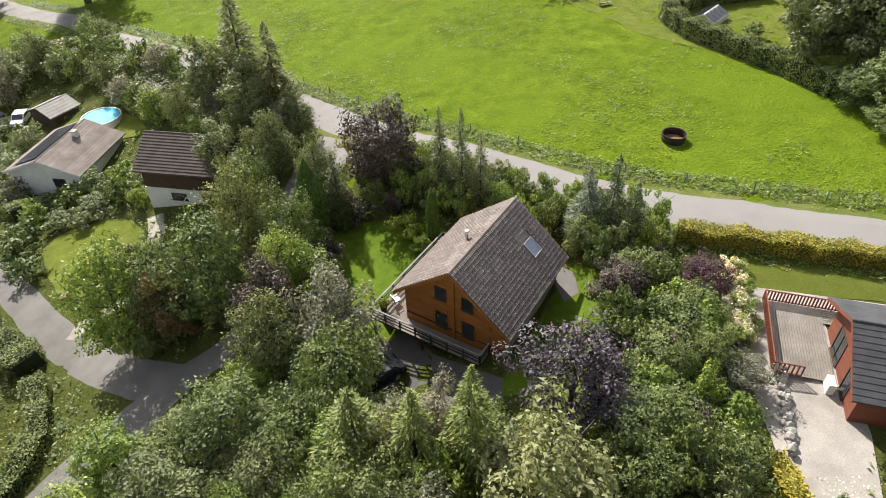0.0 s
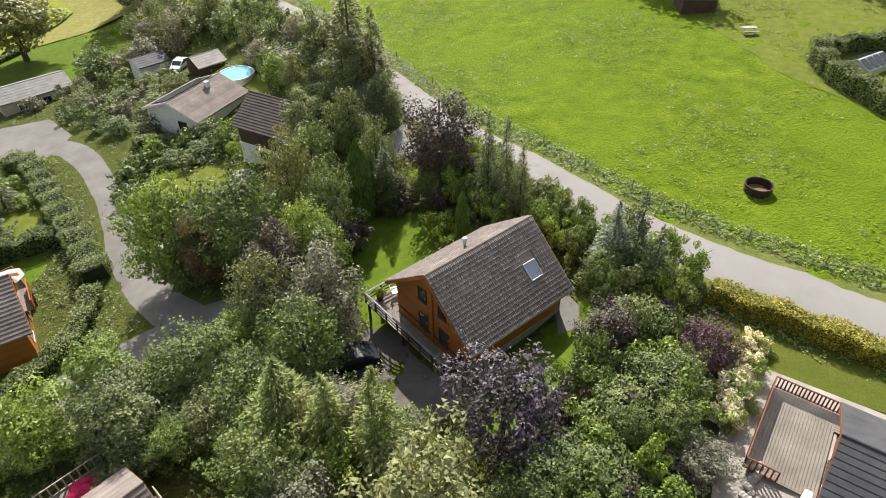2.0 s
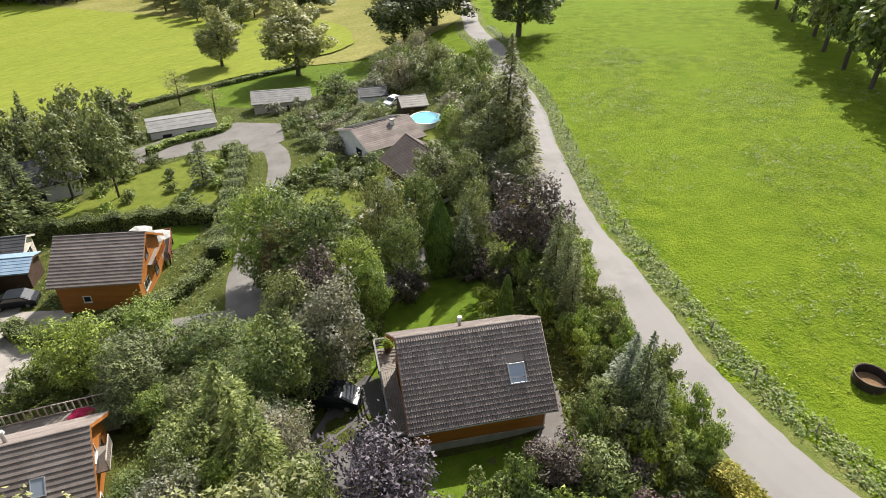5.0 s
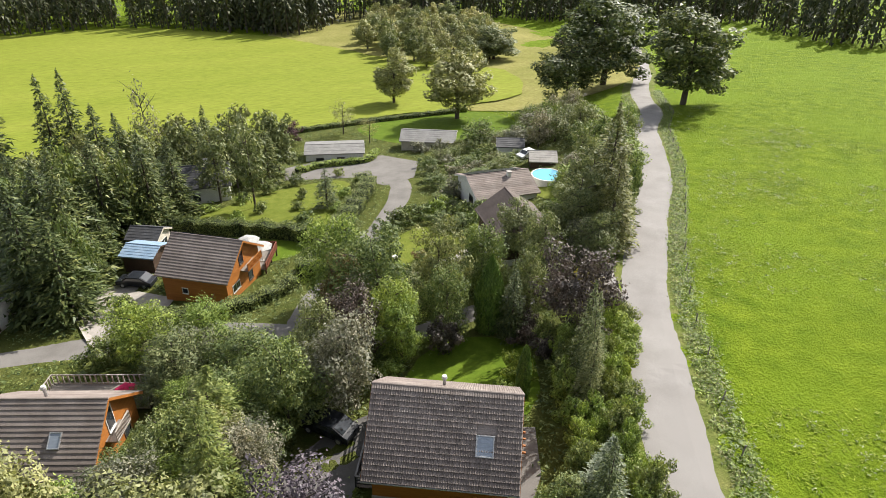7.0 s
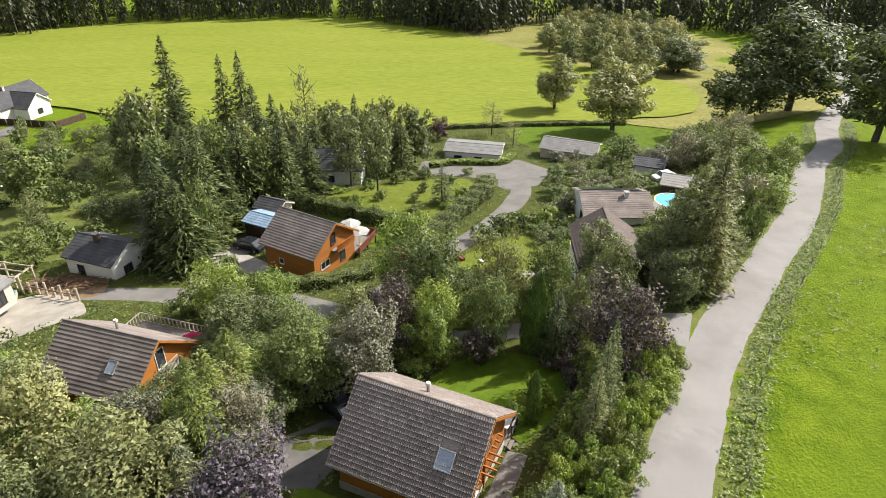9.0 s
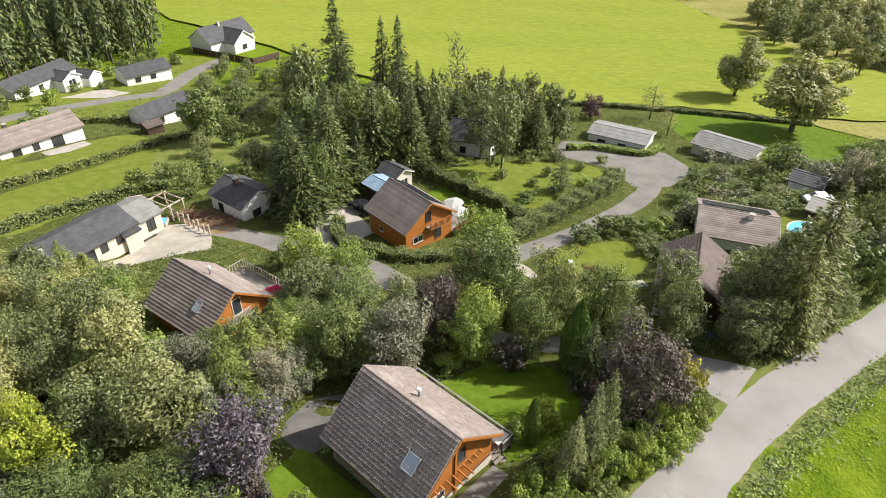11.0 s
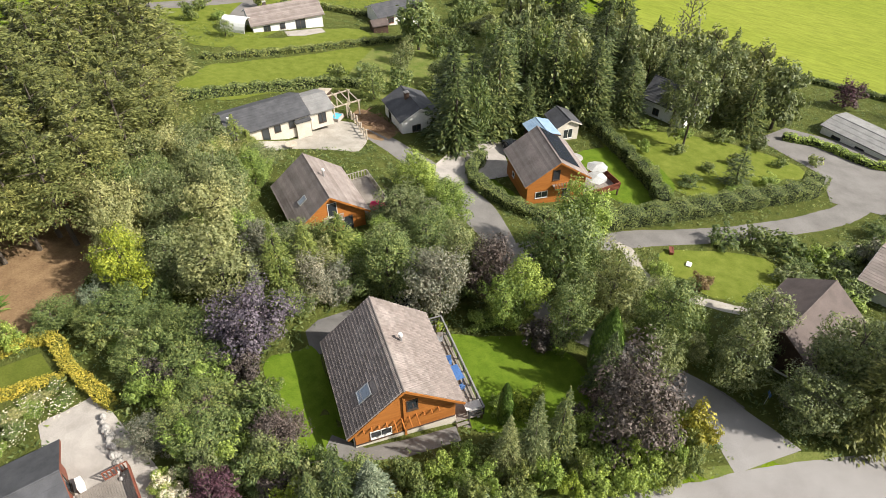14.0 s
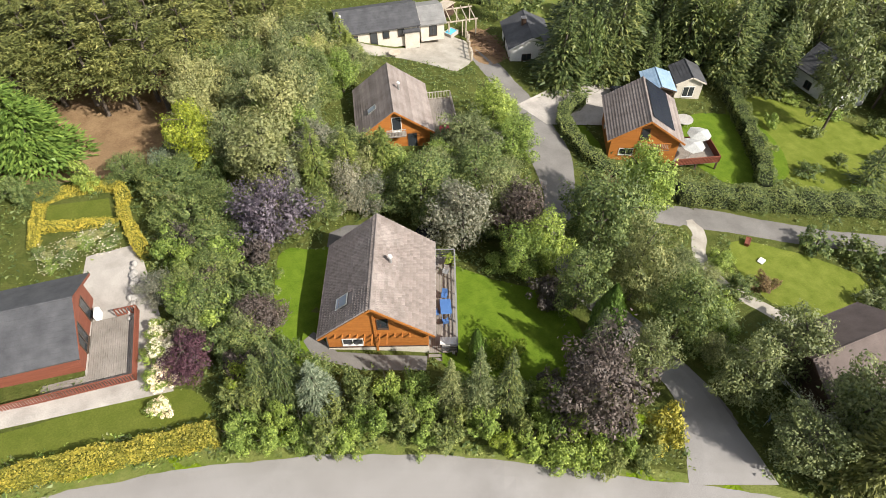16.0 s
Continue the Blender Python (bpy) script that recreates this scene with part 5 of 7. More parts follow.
trees([
    ("tall_spruce", "pine", -24.9, 63.0, 12.4, 3.4, "tall dark spruce by the road"),
    ("tall_spruce", "pine", -21.0, 61.0, 9.0, 2.8, "tall dark spruce by the road"),
    ("tall_tree", "olive", -28.6, 63.6, 6.4, 3.2, "tall olive green tree by the road"),
    ("birch", "olive", -23.4, 58.0, 7.0, 3.0, "tall feathery grey-green birch tree"),
    ("birch", "olive", -25.0, 51.6, 3.6, 2.6, "feathery grey-green birch beside the white house"),
    ("tree", "olive", -19.6, 51.4, 4.2, 2.6, "grey-green tree at the road junction"),
    ("tree", "olive", -18.6, 57.4, 3.6, 2.6, "grey-green tree at the road junction"),
    ("tall_spruce", "spruce", -38.6, 6.0, 3.2, 3.6, "tall dark spruce beside the orange chalet"),
    ("tall_spruce", "spruce", -41.6, 3.0, 6.0, 4.0, "tall dark spruce beside the orange chalet"),
    ("tall_spruce", "spruce", -47.4, 6.6, 7.0, 3.8, "tall dark spruce beside the orange chalet"),
    ("tall_spruce", "spruce", -52.0, 4.0, 4.4, 4.0, "tall dark spruce among others"),
    ("tall_spruce", "spruce", -57.4, 9.6, 4.2, 3.8, "tall dark spruce among others"),
    ("tall_tree", "green", -58.6, -1.0, 2.0, 3.8, "tall green tree among spruces"),
    ("tall_spruce", "spruce", -86.6, -7.0, 9.0, 5.0, "very tall dark spruce above the other trees"),
    ("tall_tree", "olive", -76.0, -9.6, 4.0, 4.0, "tall olive green tree near the field"),
    ("birch", "olive", -64.0, 29.0, 3.6, 3.0, "tall feathery grey-green birch tree"),
    ("tall_spruce", "spruce", -72.6, 9.6, 4.4, 3.8, "tall dark spruce among others"),
    ("tall_spruce", "spruce", -75.6, 12.0, 2.0, 3.2, "tall dark spruce among others"),
    ("birch", "olive", -69.6, 24.6, 0.8, 3.2, "tall feathery grey-green birch tree"),
    ("birch", "olive", -77.2, 28.2, 0.8, 3.2, "tall feathery grey-green birch tree"),
    ("tall_tree", "olive", -83.0, 36.4, -2.4, 3.6, "round green tree by the turning place"),
    ("bare", "silver", -92.0, 15.8, 4.2, 3.2, "sparse grey conifer with thin twigs"),
    ("tall_spruce", "spruce", -88.0, 1.8, 5.4, 3.4, "dark spruce at the field's edge"),
    ("tall_spruce", "spruce", -88.0, 5.0, 5.9, 3.6, "dark spruce at the field's edge"),
    ("tall_spruce", "spruce", -97.0, -9.8, -1.4, 3.4, "tall dark spruce near the field"),
    ("tall_tree", "olive", -86.0, -14.8, -0.6, 3.8, "tall olive green tree near the field"),
    ("tall_tree", "green", -63.0, -23.0, -0.8, 4.2, "large green tree beside a white house"),
    ("tree", "olive", -54.0, -9.0, -4.6, 2.6, "small dark tree on rough grass"),
    ("tree", "green", -41.4, -13.0, -2.8, 2.4, "small round green tree on the lawn"),
    ("spruce", "spruce", -58.4, 38.8, -4.0, 2.2, "dark spruce inside the hedge"),
    ("bare", "pale", -107.4, 55.6, -9.6, 3.4, "sparse birch at the field's edge"),
    ("bare", "pale", -97.0, 58.4, -10.4, 2.4, "sparse birch at the field's edge"),
    ("tall_tree", "pale", -108.0, 84.4, -0.8, 8.6, "large yellow-brown tree behind the houses"),
    ("tree", "green", -80.4, 76.0, -8.0, 3.4, "green tree among garden sheds"),
    ("tall_tree", "oak", -107.0, 126.5, 11.0, 12.5, "huge dark oak by the road"),
    ("tall_tree", "oak", -102.0, 112.0, 2.4, 8.6, "dark oak beside a larger one"),
    ("tall_tree", "oak", -74.4, 122.6, 12.4, 9.8, "large round green tree by the road"),
    ("tall_tree", "pale", -132.0, 77.0, -6.0, 6.0, "bushy brown-green tree on the field"),
    ("tall_tree", "olive", -180.0, 134.0, -11.6, 9.0, "bushy brown-green tree far off"),
], "hamlet trees")
trees([
    ("tall_tree", "olive", 36.4, 64.6, 11.5, 3.6, "broad olive green tree over a timber stack"),
    ("tall_tree", "olive", 38.6, 69.6, 13.5, 4.6, "large olive green tree beside a garden"),
    ("tree", "green", 37.6, 55.6, 5.4, 3.0, "dark green tree at the pasture's edge"),
    ("tree", "green", 38.6, 50.6, 4.6, 3.0, "dark green tree at the pasture's edge"),
    ("tall_tree", "olive", 41.0, 63.0, 13.0, 5.0, "large olive green tree beside a garden"),
    ("tall_tree", "olive", 45.0, 71.0, 15.0, 5.0, "large olive green tree beside a garden"),
    ("tall_tree", "green", 40.5, 54.0, 8.0, 4.0, "dark green tree at the pasture's edge"),
    ("tall_tree", "green", 44.0, 46.0, 9.0, 4.0, "dark green tree at the pasture's edge"),
    ("tall_tree", "green", -2.0, 118.0, 20.0, 5.5, "tall dark tree in a row beside the pasture"),
    ("tall_tree", "green", -9.0, 128.0, 19.0, 5.5, "tall dark tree in a row beside the pasture"),
    ("tall_tree", "olive", -16.0, 139.0, 20.0, 5.5, "tall dark tree in a row beside the pasture"),
    ("tall_tree", "green", -22.0, 151.0, 18.0, 5.5, "tall dark tree in a row beside the pasture"),
    ("tall_tree", "green", -31.0, 163.0, 18.0, 5.5, "tall dark tree in a row beside the pasture"),
    ("tall_tree", "green", -40.0, 176.0, 16.0, 5.5, "tall dark tree in a row beside the pasture"),
    ("tall_tree", "green", -50.0, 189.0, 15.0, 5.5, "tall dark tree in a row beside the pasture"),
    ("tall_tree", "green", 5.0, 110.0, 20.0, 5.0, "tall dark tree in a row beside the pasture"),
    ("tree", "plum", -104.0, 43.0, -11.5, 2.6, "dark purple-leaved tree by the field"),
], "field trees")

HEDGES = [
    ("clipped green hedge along the road", [(15.5, 36.2), (20, 34.9), (30, 31.9), (44, 28)], 1.2, 1.5, "gold"),
    ("clipped green hedge round the orange chalet", [(-38.6, 10.6), (-34.0, 12.3), (-31.7, 17.2), (-31.4, 23.2), (-34.6, 28.6)], 1.5, 1.5, "hedge"),
    ("broad green hedge along the lane", [(-35.9, 30.2), (-43.3, 35.1), (-53.0, 40.8), (-63.0, 46.8), (-67.6, 47.0)], 2.6, 1.9, "hedge"),
    ("tall green hedge beside the orange chalet's lawn", [(-59.4, 15.6), (-54.4, 23.6), (-49.3, 30.7), (-45.4, 34.4)], 1.6, 2.2, "hedge"),
    ("green hedge behind the long house", [(-18.0, -27.5), (-26, -26.5), (-32.0, -25.0), (-39.3, -21.6), (-43, -17.6)], 1.4, 1.5, "hedge"),
    ("low green hedge between two lawns", [(-30.8, -43), (-44.0, -36.6), (-54, -32.5), (-62, -29), (-66, -27)], 1.2, 1.0, "hedge"),
    ("green hedge by the far bungalow", [(-66, -27), (-74, -25.5), (-85, -23.0)], 1.6, 1.8, "hedge"),
    ("green hedge along the village road", [(-61, -58), (-66, -50), (-69, -43)], 1.2, 1.2, "hedge"),
    ("small clipped hedge before the flat bungalow", [(-80.5, 39), (-82.6, 44.5), (-81.6, 52.5), (-87.5, 56.6)], 1.2, 1.1, "fresh"),
    ("golden yellow clipped hedge in the flower garden", [(22.6, 5.2), (19, 5.6), (15.8, 7.2), (16.2, 11.0), (15.8, 17.2)], 0.9, 0.9, "gold"),
    ("golden yellow clipped hedge in the flower garden", [(22.2, 5.2), (23.2, 8.4), (23.8, 11.6)], 0.8, 0.7, "gold"),
    ("golden yellow clipped hedge in the flower garden", [(23.0, 9.2), (19.5, 10.6), (16.8, 11.8)], 0.8, 0.7, "gold"),
    ("thick clipped hedge round a garden across the pasture", [(25.6, 82), (26.2, 76.5), (30.0, 70), (34.0, 63.6), (36.5, 58)], 1.8, 2.2, "hedge"),
    ("clipped hedge behind a far garden", [(25.8, 82.0), (31, 85), (40, 87)], 1.6, 2.0, "hedge"),
    ("dark clipped hedge before the pool bungalow", [(-50, 53.5), (-54, 57), (-57, 62)], 2.4, 1.6, "green"),
    ("dark garden hedge behind the pool bungalow", [(-57, 62), (-62, 69), (-67, 74)], 1.2, 1.3, "green"),
    ("low field hedge along the hay field", [(-112, 2), (-112, 30), (-114, 46), (-115, 62), (-114, 90)], 1.4, 1.0, "hedge"),
]
for i, (label, pts, w, tall, colour) in enumerate(HEDGES):
    far_off = abs(pts[0][0]) > 60 or pts[0][1] < -20
    hedge(label, pts, w, tall, colour, density=34 if far_off else (170 if colour == "gold" else 85), leaf=0.34 if far_off else (0.15 if colour == "gold" else 0.18), seed=i + 2)


def scatter(zone, spacing, kinds, tall, wide, label, group, seed, gap=0.8):
    """Plants at random places of a zone, a spacing apart, clear of lawns, roads and houses."""
    rng = random.Random(seed)
    xs, ys = [p[0] for p in zone], [p[1] for p in zone]
    spots = []
    for _ in range(4000):
        x, y = rng.uniform(min(xs), max(xs)), rng.uniform(min(ys), max(ys))
        odd = False
        for i in range(len(zone)):
            (x1, y1), (x2, y2) = zone[i], zone[i - 1]
            if (y1 > y) != (y2 > y) and x < (x2 - x1) * (y - y1) / (y2 - y1) + x1:
                odd = not odd
        if odd and all((x - a) ** 2 + (y - b) ** 2 > spacing**2 for a, b in spots) and all((x - a) ** 2 + (y - b) ** 2 > max(0.45 * spacing, 1.5) ** 2 for a, b in TAKEN):
            spots.append((x, y))
    arr = np.array(spots)
    if not len(arr):
        return
    ok = clear_at(arr[:, 0], arr[:, 1], gap) if gap > -5 else np.ones(len(arr), bool)
    for (x, y), good in zip(spots, ok):
        if good:
            kind, colour = rng.choice(kinds)
            plant(kind, colour, x, y, float(height(x, y)) + rng.uniform(*tall), rng.uniform(*wide), label, group, 2)


TAKEN = [(o.matrix_world.translation.x, o.matrix_world.translation.y) for o in scene.objects if o.parent is None and o.get("category") in ("tree",)]
S, T = "shrub", "tree"
scatter([(15, 37.4), (9, 41.0), (2, 45.6), (-8.0, 52.6), (-10.5, 51.5), (-7, 45), (-3, 42.5), (3, 39.5), (8, 36.2), (13, 33)], 1.35, [(S, "fresh"), (S, "fresh"), (S, "yellow"), (S, "hedge")], (2.2, 3.6), (1.0, 1.5), "leafy green shrub in the roadside planting", "roadside shrubs", 1, 0.2)
scatter([(8.2, 36), (12.5, 33.5), (14, 31), (14.6, 26), (14.4, 20), (13.5, 15.5), (9, 12), (6, 16.5), (7.6, 24), (10, 31)], 1.7, [(S, "green"), (S, "fresh"), (T, "green"), (S, "olive"), (S, "copper")], (2.6, 4.4), (1.3, 1.9), "mixed green garden shrub east of the chalet", "garden shrubs", 2, 0.4)
scatter([(-8, 15), (-5, 10), (-1.5, 9), (-1.5, 15), (1, 19), (-2, 19.5), (-8, 20)], 2.1, [(T, "green"), (T, "olive"), (T, "fresh"), (T, "pale"), (T, "silver")], (4.2, 6.8), (1.8, 2.6), "dense green tree in the thicket behind the chalets", "thicket trees", 3, 0.8)
scatter([(-21, 13.5), (-16, 14.5), (-9, 16), (-8, 21), (-12, 27), (-15, 31), (-14.5, 26), (-21, 19)], 2.1, [(T, "green"), (T, "olive"), (T, "fresh"), (S, "green"), (T, "silver")], (2.2, 4.2), (1.7, 2.5), "leafy green tree between driveway and lane", "thicket trees", 23, 0.8)
scatter([(-14.5, 30), (-10.5, 31), (-14.6, 37), (-14.4, 42.6), (-9.5, 44.2), (-6.5, 42.8), (-8, 46), (-15.2, 45), (-15.4, 36)], 1.5, [(S, "green"), (S, "copper"), (S, "olive"), (S, "silver"), (S, "fresh")], (1.6, 3.0), (1.0, 1.6), "garden shrub at the edge of the lawn", "lawn shrubs", 4, 0.3)
scatter([(-19.5, 33), (-19.8, 46), (-22, 48.5), (-26, 46), (-28.5, 42), (-27.5, 36), (-24, 31)], 2.0, [(S, "green"), (T, "olive"), (S, "fresh"), (S, "olive"), (T, "green")], (1.4, 3.0), (1.2, 1.9), "garden shrub between lane and white house", "lane shrubs", 5, 0.5)
scatter([(-20, 56), (-17.5, 60), (-27, 69), (-42, 83), (-60, 97), (-66, 90), (-50, 76), (-38, 66), (-28, 58)], 2.7, [(T, "olive"), (T, "green"), (S, "green"), (T, "silver"), (T, "fresh")], (3.0, 6.5), (1.7, 2.6), "bushy tree on the bank below the road", "bank trees", 6, 0.8)
scatter([(-62, 92), (-75, 96), (-88, 104), (-84, 88), (-70, 78)], 3.6, [(T, "olive"), (T, "green"), (T, "silver")], (4, 7.5), (2.2, 3.2), "bushy tree among the far gardens", "bank trees", 16, 0.8)
scatter([(-33, 52), (-40, 52), (-46, 50), (-50, 54), (-44, 56.5), (-36, 58), (-34, 57)], 2.2, [(S, "green"), (S, "fresh"), (T, "green")], (1.6, 3.0), (1.3, 2.1), "round garden shrub by the white house", "lane shrubs", 7, 0.4)
scatter([(-23, 12), (-30, 2), (-34, -4), (-29, 6), (-25, 18)], 2.3, [(S, "green"), (T, "fresh"), (T, "green")], (2.0, 4.0), (1.5, 2.2), "green shrub beside the lane", "lane shrubs", 8, 0.5)
scatter([(-8, 0), (8, 3), (2, -5), (-3, -9), (-9, -6)], 2.6, [(T, "olive"), (T, "pale"), (T, "green")], (6.0, 9.0), (2.0, 3.0), "olive green tree at the wood's edge", "wood edge trees", 9, 0.8)
scatter([(-15.5, -9.5), (-9, -15), (2, -8), (4, 3), (2, 9), (-2, 9), (-5.5, 2), (-9.6, -1), (-13.6, -2)], 2.5, [(T, "olive"), (T, "green"), (T, "fresh"), ("spruce", "larch"), (T, "olive")], (3.8, 6.4), (1.9, 2.7), "leafy green tree between the chalet and the wood", "wood edge trees", 41, 0.6)
scatter([(-40, 8), (-46, 2), (-56, -2), (-62, 8), (-60, 16), (-50, 8)], 3.2, [("tall_spruce", "spruce"), ("tall_spruce", "spruce"), ("spruce", "spruce"), (T, "green")], (8, 15), (2.2, 3.2), "tall dark spruce among others", "hamlet trees", 10, 1.0)
scatter([(-60, 0), (-62, 14), (-68, 22), (-76, 34), (-86, 36), (-96, 24), (-90, 4), (-74, -4)], 4.6, [("tall_spruce", "spruce"), ("birch", "olive"), ("tall_tree", "olive"), ("tall_spruce", "spruce")], (9, 14), (2.4, 3.4), "tall tree in the hamlet's middle", "hamlet trees", 11, 1.0)
scatter([(-62, 14), (-72, 32), (-76, 46), (-66, 48), (-54, 38), (-52, 28)], 5.2, [(S, "green"), (S, "hedge"), (S, "olive"), (S, "fresh")], (1.2, 2.4), (1.1, 1.9), "round shrub in the hedged garden", "hamlet shrubs", 12, -9)
scatter([(-46, 53), (-54, 56), (-66, 58), (-78, 64), (-92, 62), (-92, 80), (-74, 84), (-58, 72)], 3.4, [(S, "green"), (T, "green"), (S, "olive"), (S, "silver"), (T, "olive")], (1.6, 3.6), (1.4, 2.3), "garden shrub among the bungalows", "hamlet shrubs", 13, 0.6)
scatter([(-40, -24), (-46, -12), (-58, 0), (-84, -14), (-110, -30), (-124, -52), (-100, -50), (-86, -30), (-66, -22)], 5.0, [(S, "green"), (T, "olive"), (S, "hedge"), (T, "green")], (1.8, 5.0), (1.6, 2.8), "scattered green shrub on rough grass", "hamlet shrubs", 14, -9)
scatter([(-40, -50), (-62, -58), (-80, -66), (-118, -62), (-122, -76), (-96, -84), (-60, -80), (-40, -62)], 4.6, [(S, "green"), (T, "green"), (S, "hedge"), (S, "fresh")], (1.4, 4.0), (1.4, 2.4), "garden shrub by a far bungalow", "hamlet shrubs", 15, 0.6)
scatter([(-180, 100), (-225, 95), (-290, 130), (-260, 165), (-190, 140), (-160, 118)], 8.0, [("tall_tree", "pale"), ("tall_tree", "olive"), ("tall_tree", "pale")], (7, 13), (3.2, 5.0), "bushy brown-green tree on the rough slope", "field trees", 17, -9)

scatter([(9, 3), (14, 6), (24, 4), (32, 0), (32, 5), (24, 5.4), (15, 8.5), (13, 13), (8, 14), (7, 10)], 2.0, [(S, "green"), (S, "hedge"), (T, "green"), (S, "fresh"), (S, "blue")], (1.8, 3.4), (1.2, 1.9), "green shrub between garden and pine wood", "wood edge shrubs", 31, 0.2)
trees([
    ("tall_spruce", "thuja", 21.5, -1.0, 11.0, 4.2, "broad deep green conifer at the wood's edge"),
    ("tall_spruce", "thuja", 26.5, -2.5, 12.0, 4.2, "broad deep green conifer at the wood's edge"),
    ("tall_spruce", "thuja", 24.0, -7.0, 13.0, 4.4, "broad deep green conifer at the wood's edge"),
    ("pine", "pine", 14.2, -5.6, 14.0, 3.6, "tall pine with leaning bare trunk"),
    ("pine", "pine", 11.2, -5.2, 14.5, 3.6, "tall pine with leaning bare trunk"),
    ("pine", "pine", 8.4, -3.6, 14.0, 3.6, "tall pine with leaning bare trunk"),
], "wood edge trees")
rngp = random.Random(5)
placed = []
while len(placed) < 105:
    x, y = rngp.uniform(-22, 32), rngp.uniform(-46, -2)
    edge = (-4 if x < 10 or x > 20 else -8) if x > 3 else -9 - 1.3 * max(0, -4 - x)
    if y < edge and all((x - a) ** 2 + (y - b) ** 2 > 2.9**2 for a, b in placed):
        placed.append((x, y))
        plant("pine", "pine", x, y, float(height(x, y)) + rngp.uniform(12.0, 16), rngp.uniform(3.0, 4.2), "tall pine with yellow-green needles and bare lower trunk", "pine wood", 3)


def far_wood(name, label, spots, tall, wide, colour, seed, n=130, sprig=(1.2, 2.4)):
    """Many distant trees as one mass: uneven cones of foliage and pale trunks."""
    rng = np.random.default_rng(seed)
    vs, fs, k = [], [], 0
    tv, tf = [], []
    for x, y in spots:
        h, r, z = rng.uniform(*tall), rng.uniform(*wide), float(height(x, y)) if math.hypot(x, y) < 330 else float(-29)
        f = rng.random(n) ** 0.8
        a = rng.uniform(0, 2 * np.pi, n)
        rr = r * (1 - f) ** 0.7 * rng.uniform(0.55, 1.1, n) + 0.2
        at = np.stack([x + np.cos(a) * rr, y + np.sin(a) * rr, z + h * (0.05 + 0.95 * f)], -1)
        out = np.stack([np.cos(a), np.sin(a), 0 * a + 0.7], -1)
        v, q = leaf_set(at, out + rng.normal(size=at.shape) * 0.5, rng.uniform(*sprig, n), along=np.stack([np.cos(a), np.sin(a), 0 * a - 0.6], -1), aspect=0.6)
        vs.append(v)
        fs.append(q + k)
        k += len(v)
        b = len(tv)
        for zz, w in ((0, 0.28), (h * 0.8, 0.1)):
            tv += [(x - w, y - w, z + zz), (x + w, y - w, z + zz), (x + w, y + w, z + zz), (x - w, y + w, z + zz)]
        tf += [[b + i, b + (i + 1) % 4, b + 4 + (i + 1) % 4, b + 4 + i] for i in range(4)]
    ob = tagged(thing(name, label, "wood"), kind="stuff")
    part("crown_mass", mesh_of("crown_mass", np.vstack(vs), np.vstack(fs), LEAF[colour]), None, ob)
    part("trunk_mass", mesh_of("trunk_mass", tv, tf, BARK), None, ob)


def strip_spots(pts, deep, gap, seed):
    """Places in a belt on the left of a line."""
    rng = np.random.default_rng(seed)
    xy, left = walk_line(pts, gap)
    out = []
    for p, l in zip(xy, left):
        for d in np.arange(1.5, deep, gap):
            q = p + l * (d + rng.normal() * gap * 0.25) + rng.normal(size=2) * gap * 0.3
            out.append((float(q[0]), float(q[1])))
    return out


far_wood("spruce_forest", "dark spruce forest beyond the hay field", strip_spots([(-150, -150), (-205, -140), (-262, -138), (-306, -88), (-314, -41), (-316, 14), (-285, 55), (-262, 78), (-300, 118), (-268, 190), (-180, 260)], 42, 5.6, 3), (17, 25), (2.8, 4.0), "forest", 5)
far_wood("spruce_forest", "dark spruce wood behind the far bungalows", strip_spots([(-30, -92), (-60, -90), (-74, -84), (-96, -84), (-126, -76), (-150, -96)], 34, 5.5, 4), (14, 20), (2.4, 3.4), "spruce", 6, 300, (0.7, 1.5))
far_wood("roadside_wood", "dark wood at the head of the pasture", strip_spots([(-180, 262), (-130, 235), (-95, 240), (-58, 222), (-36, 198), (-14, 168), (6, 138), (20, 124), (44, 116), (80, 112)], 22, 7, 5), (14, 20), (3.4, 4.6), "forest", 7)

# ---- things in the gardens, along the road and on the pasture ----
def on_ground(x, y, turn=0, lift=0.0):
    return pose(x, y, float(height(x, y)) + lift, 0, 0, turn)


RUST = mat("rusty_steel", (0.035, 0.028, 0.026), (0.08, 0.06, 0.05), 2, 20, 0.6, 0.3, 0.5)
ring = thing("feeding_ring", "round dark steel cattle feeding ring on the pasture", "feeder")
bm = bmesh.new()
N = 40
for r, z in ((1.08, 0.0), (1.10, 0.72), (1.04, 0.72), (1.02, 0.0)):
    for i in range(N):
        a = 2 * math.pi * i / N
        bm.verts.new((math.cos(a) * r, math.sin(a) * r, z))
bm.verts.ensure_lookup_table()
for k in range(4):
    for i in range(N):
        j, n = (i + 1) % N, (k + 1) % 4
        bm.faces.new((bm.verts[k * N + i], bm.verts[k * N + j], bm.verts[n * N + j], bm.verts[n * N + i]))
part("steel_wall", bm, RUST, ring)
for z in (0.72, 0.36):
    bm = bmesh.new()
    pts = [Vector((math.cos(2 * math.pi * i / N) * 1.11, math.sin(2 * math.pi * i / N) * 1.11, z)) for i in range(N)]
    for i in range(N):
        add_bar(bm, pts[i], pts[(i + 1) % N], 0.05)
    part("rim", bm, RUST, ring)
part("litter", tube((0, 0, 0.0), (0, 0, 0.12), 1.0, 0.95, 24), FLOOR, ring, "trodden brown litter")
ring.matrix_world = on_ground(18.9, 50.8)

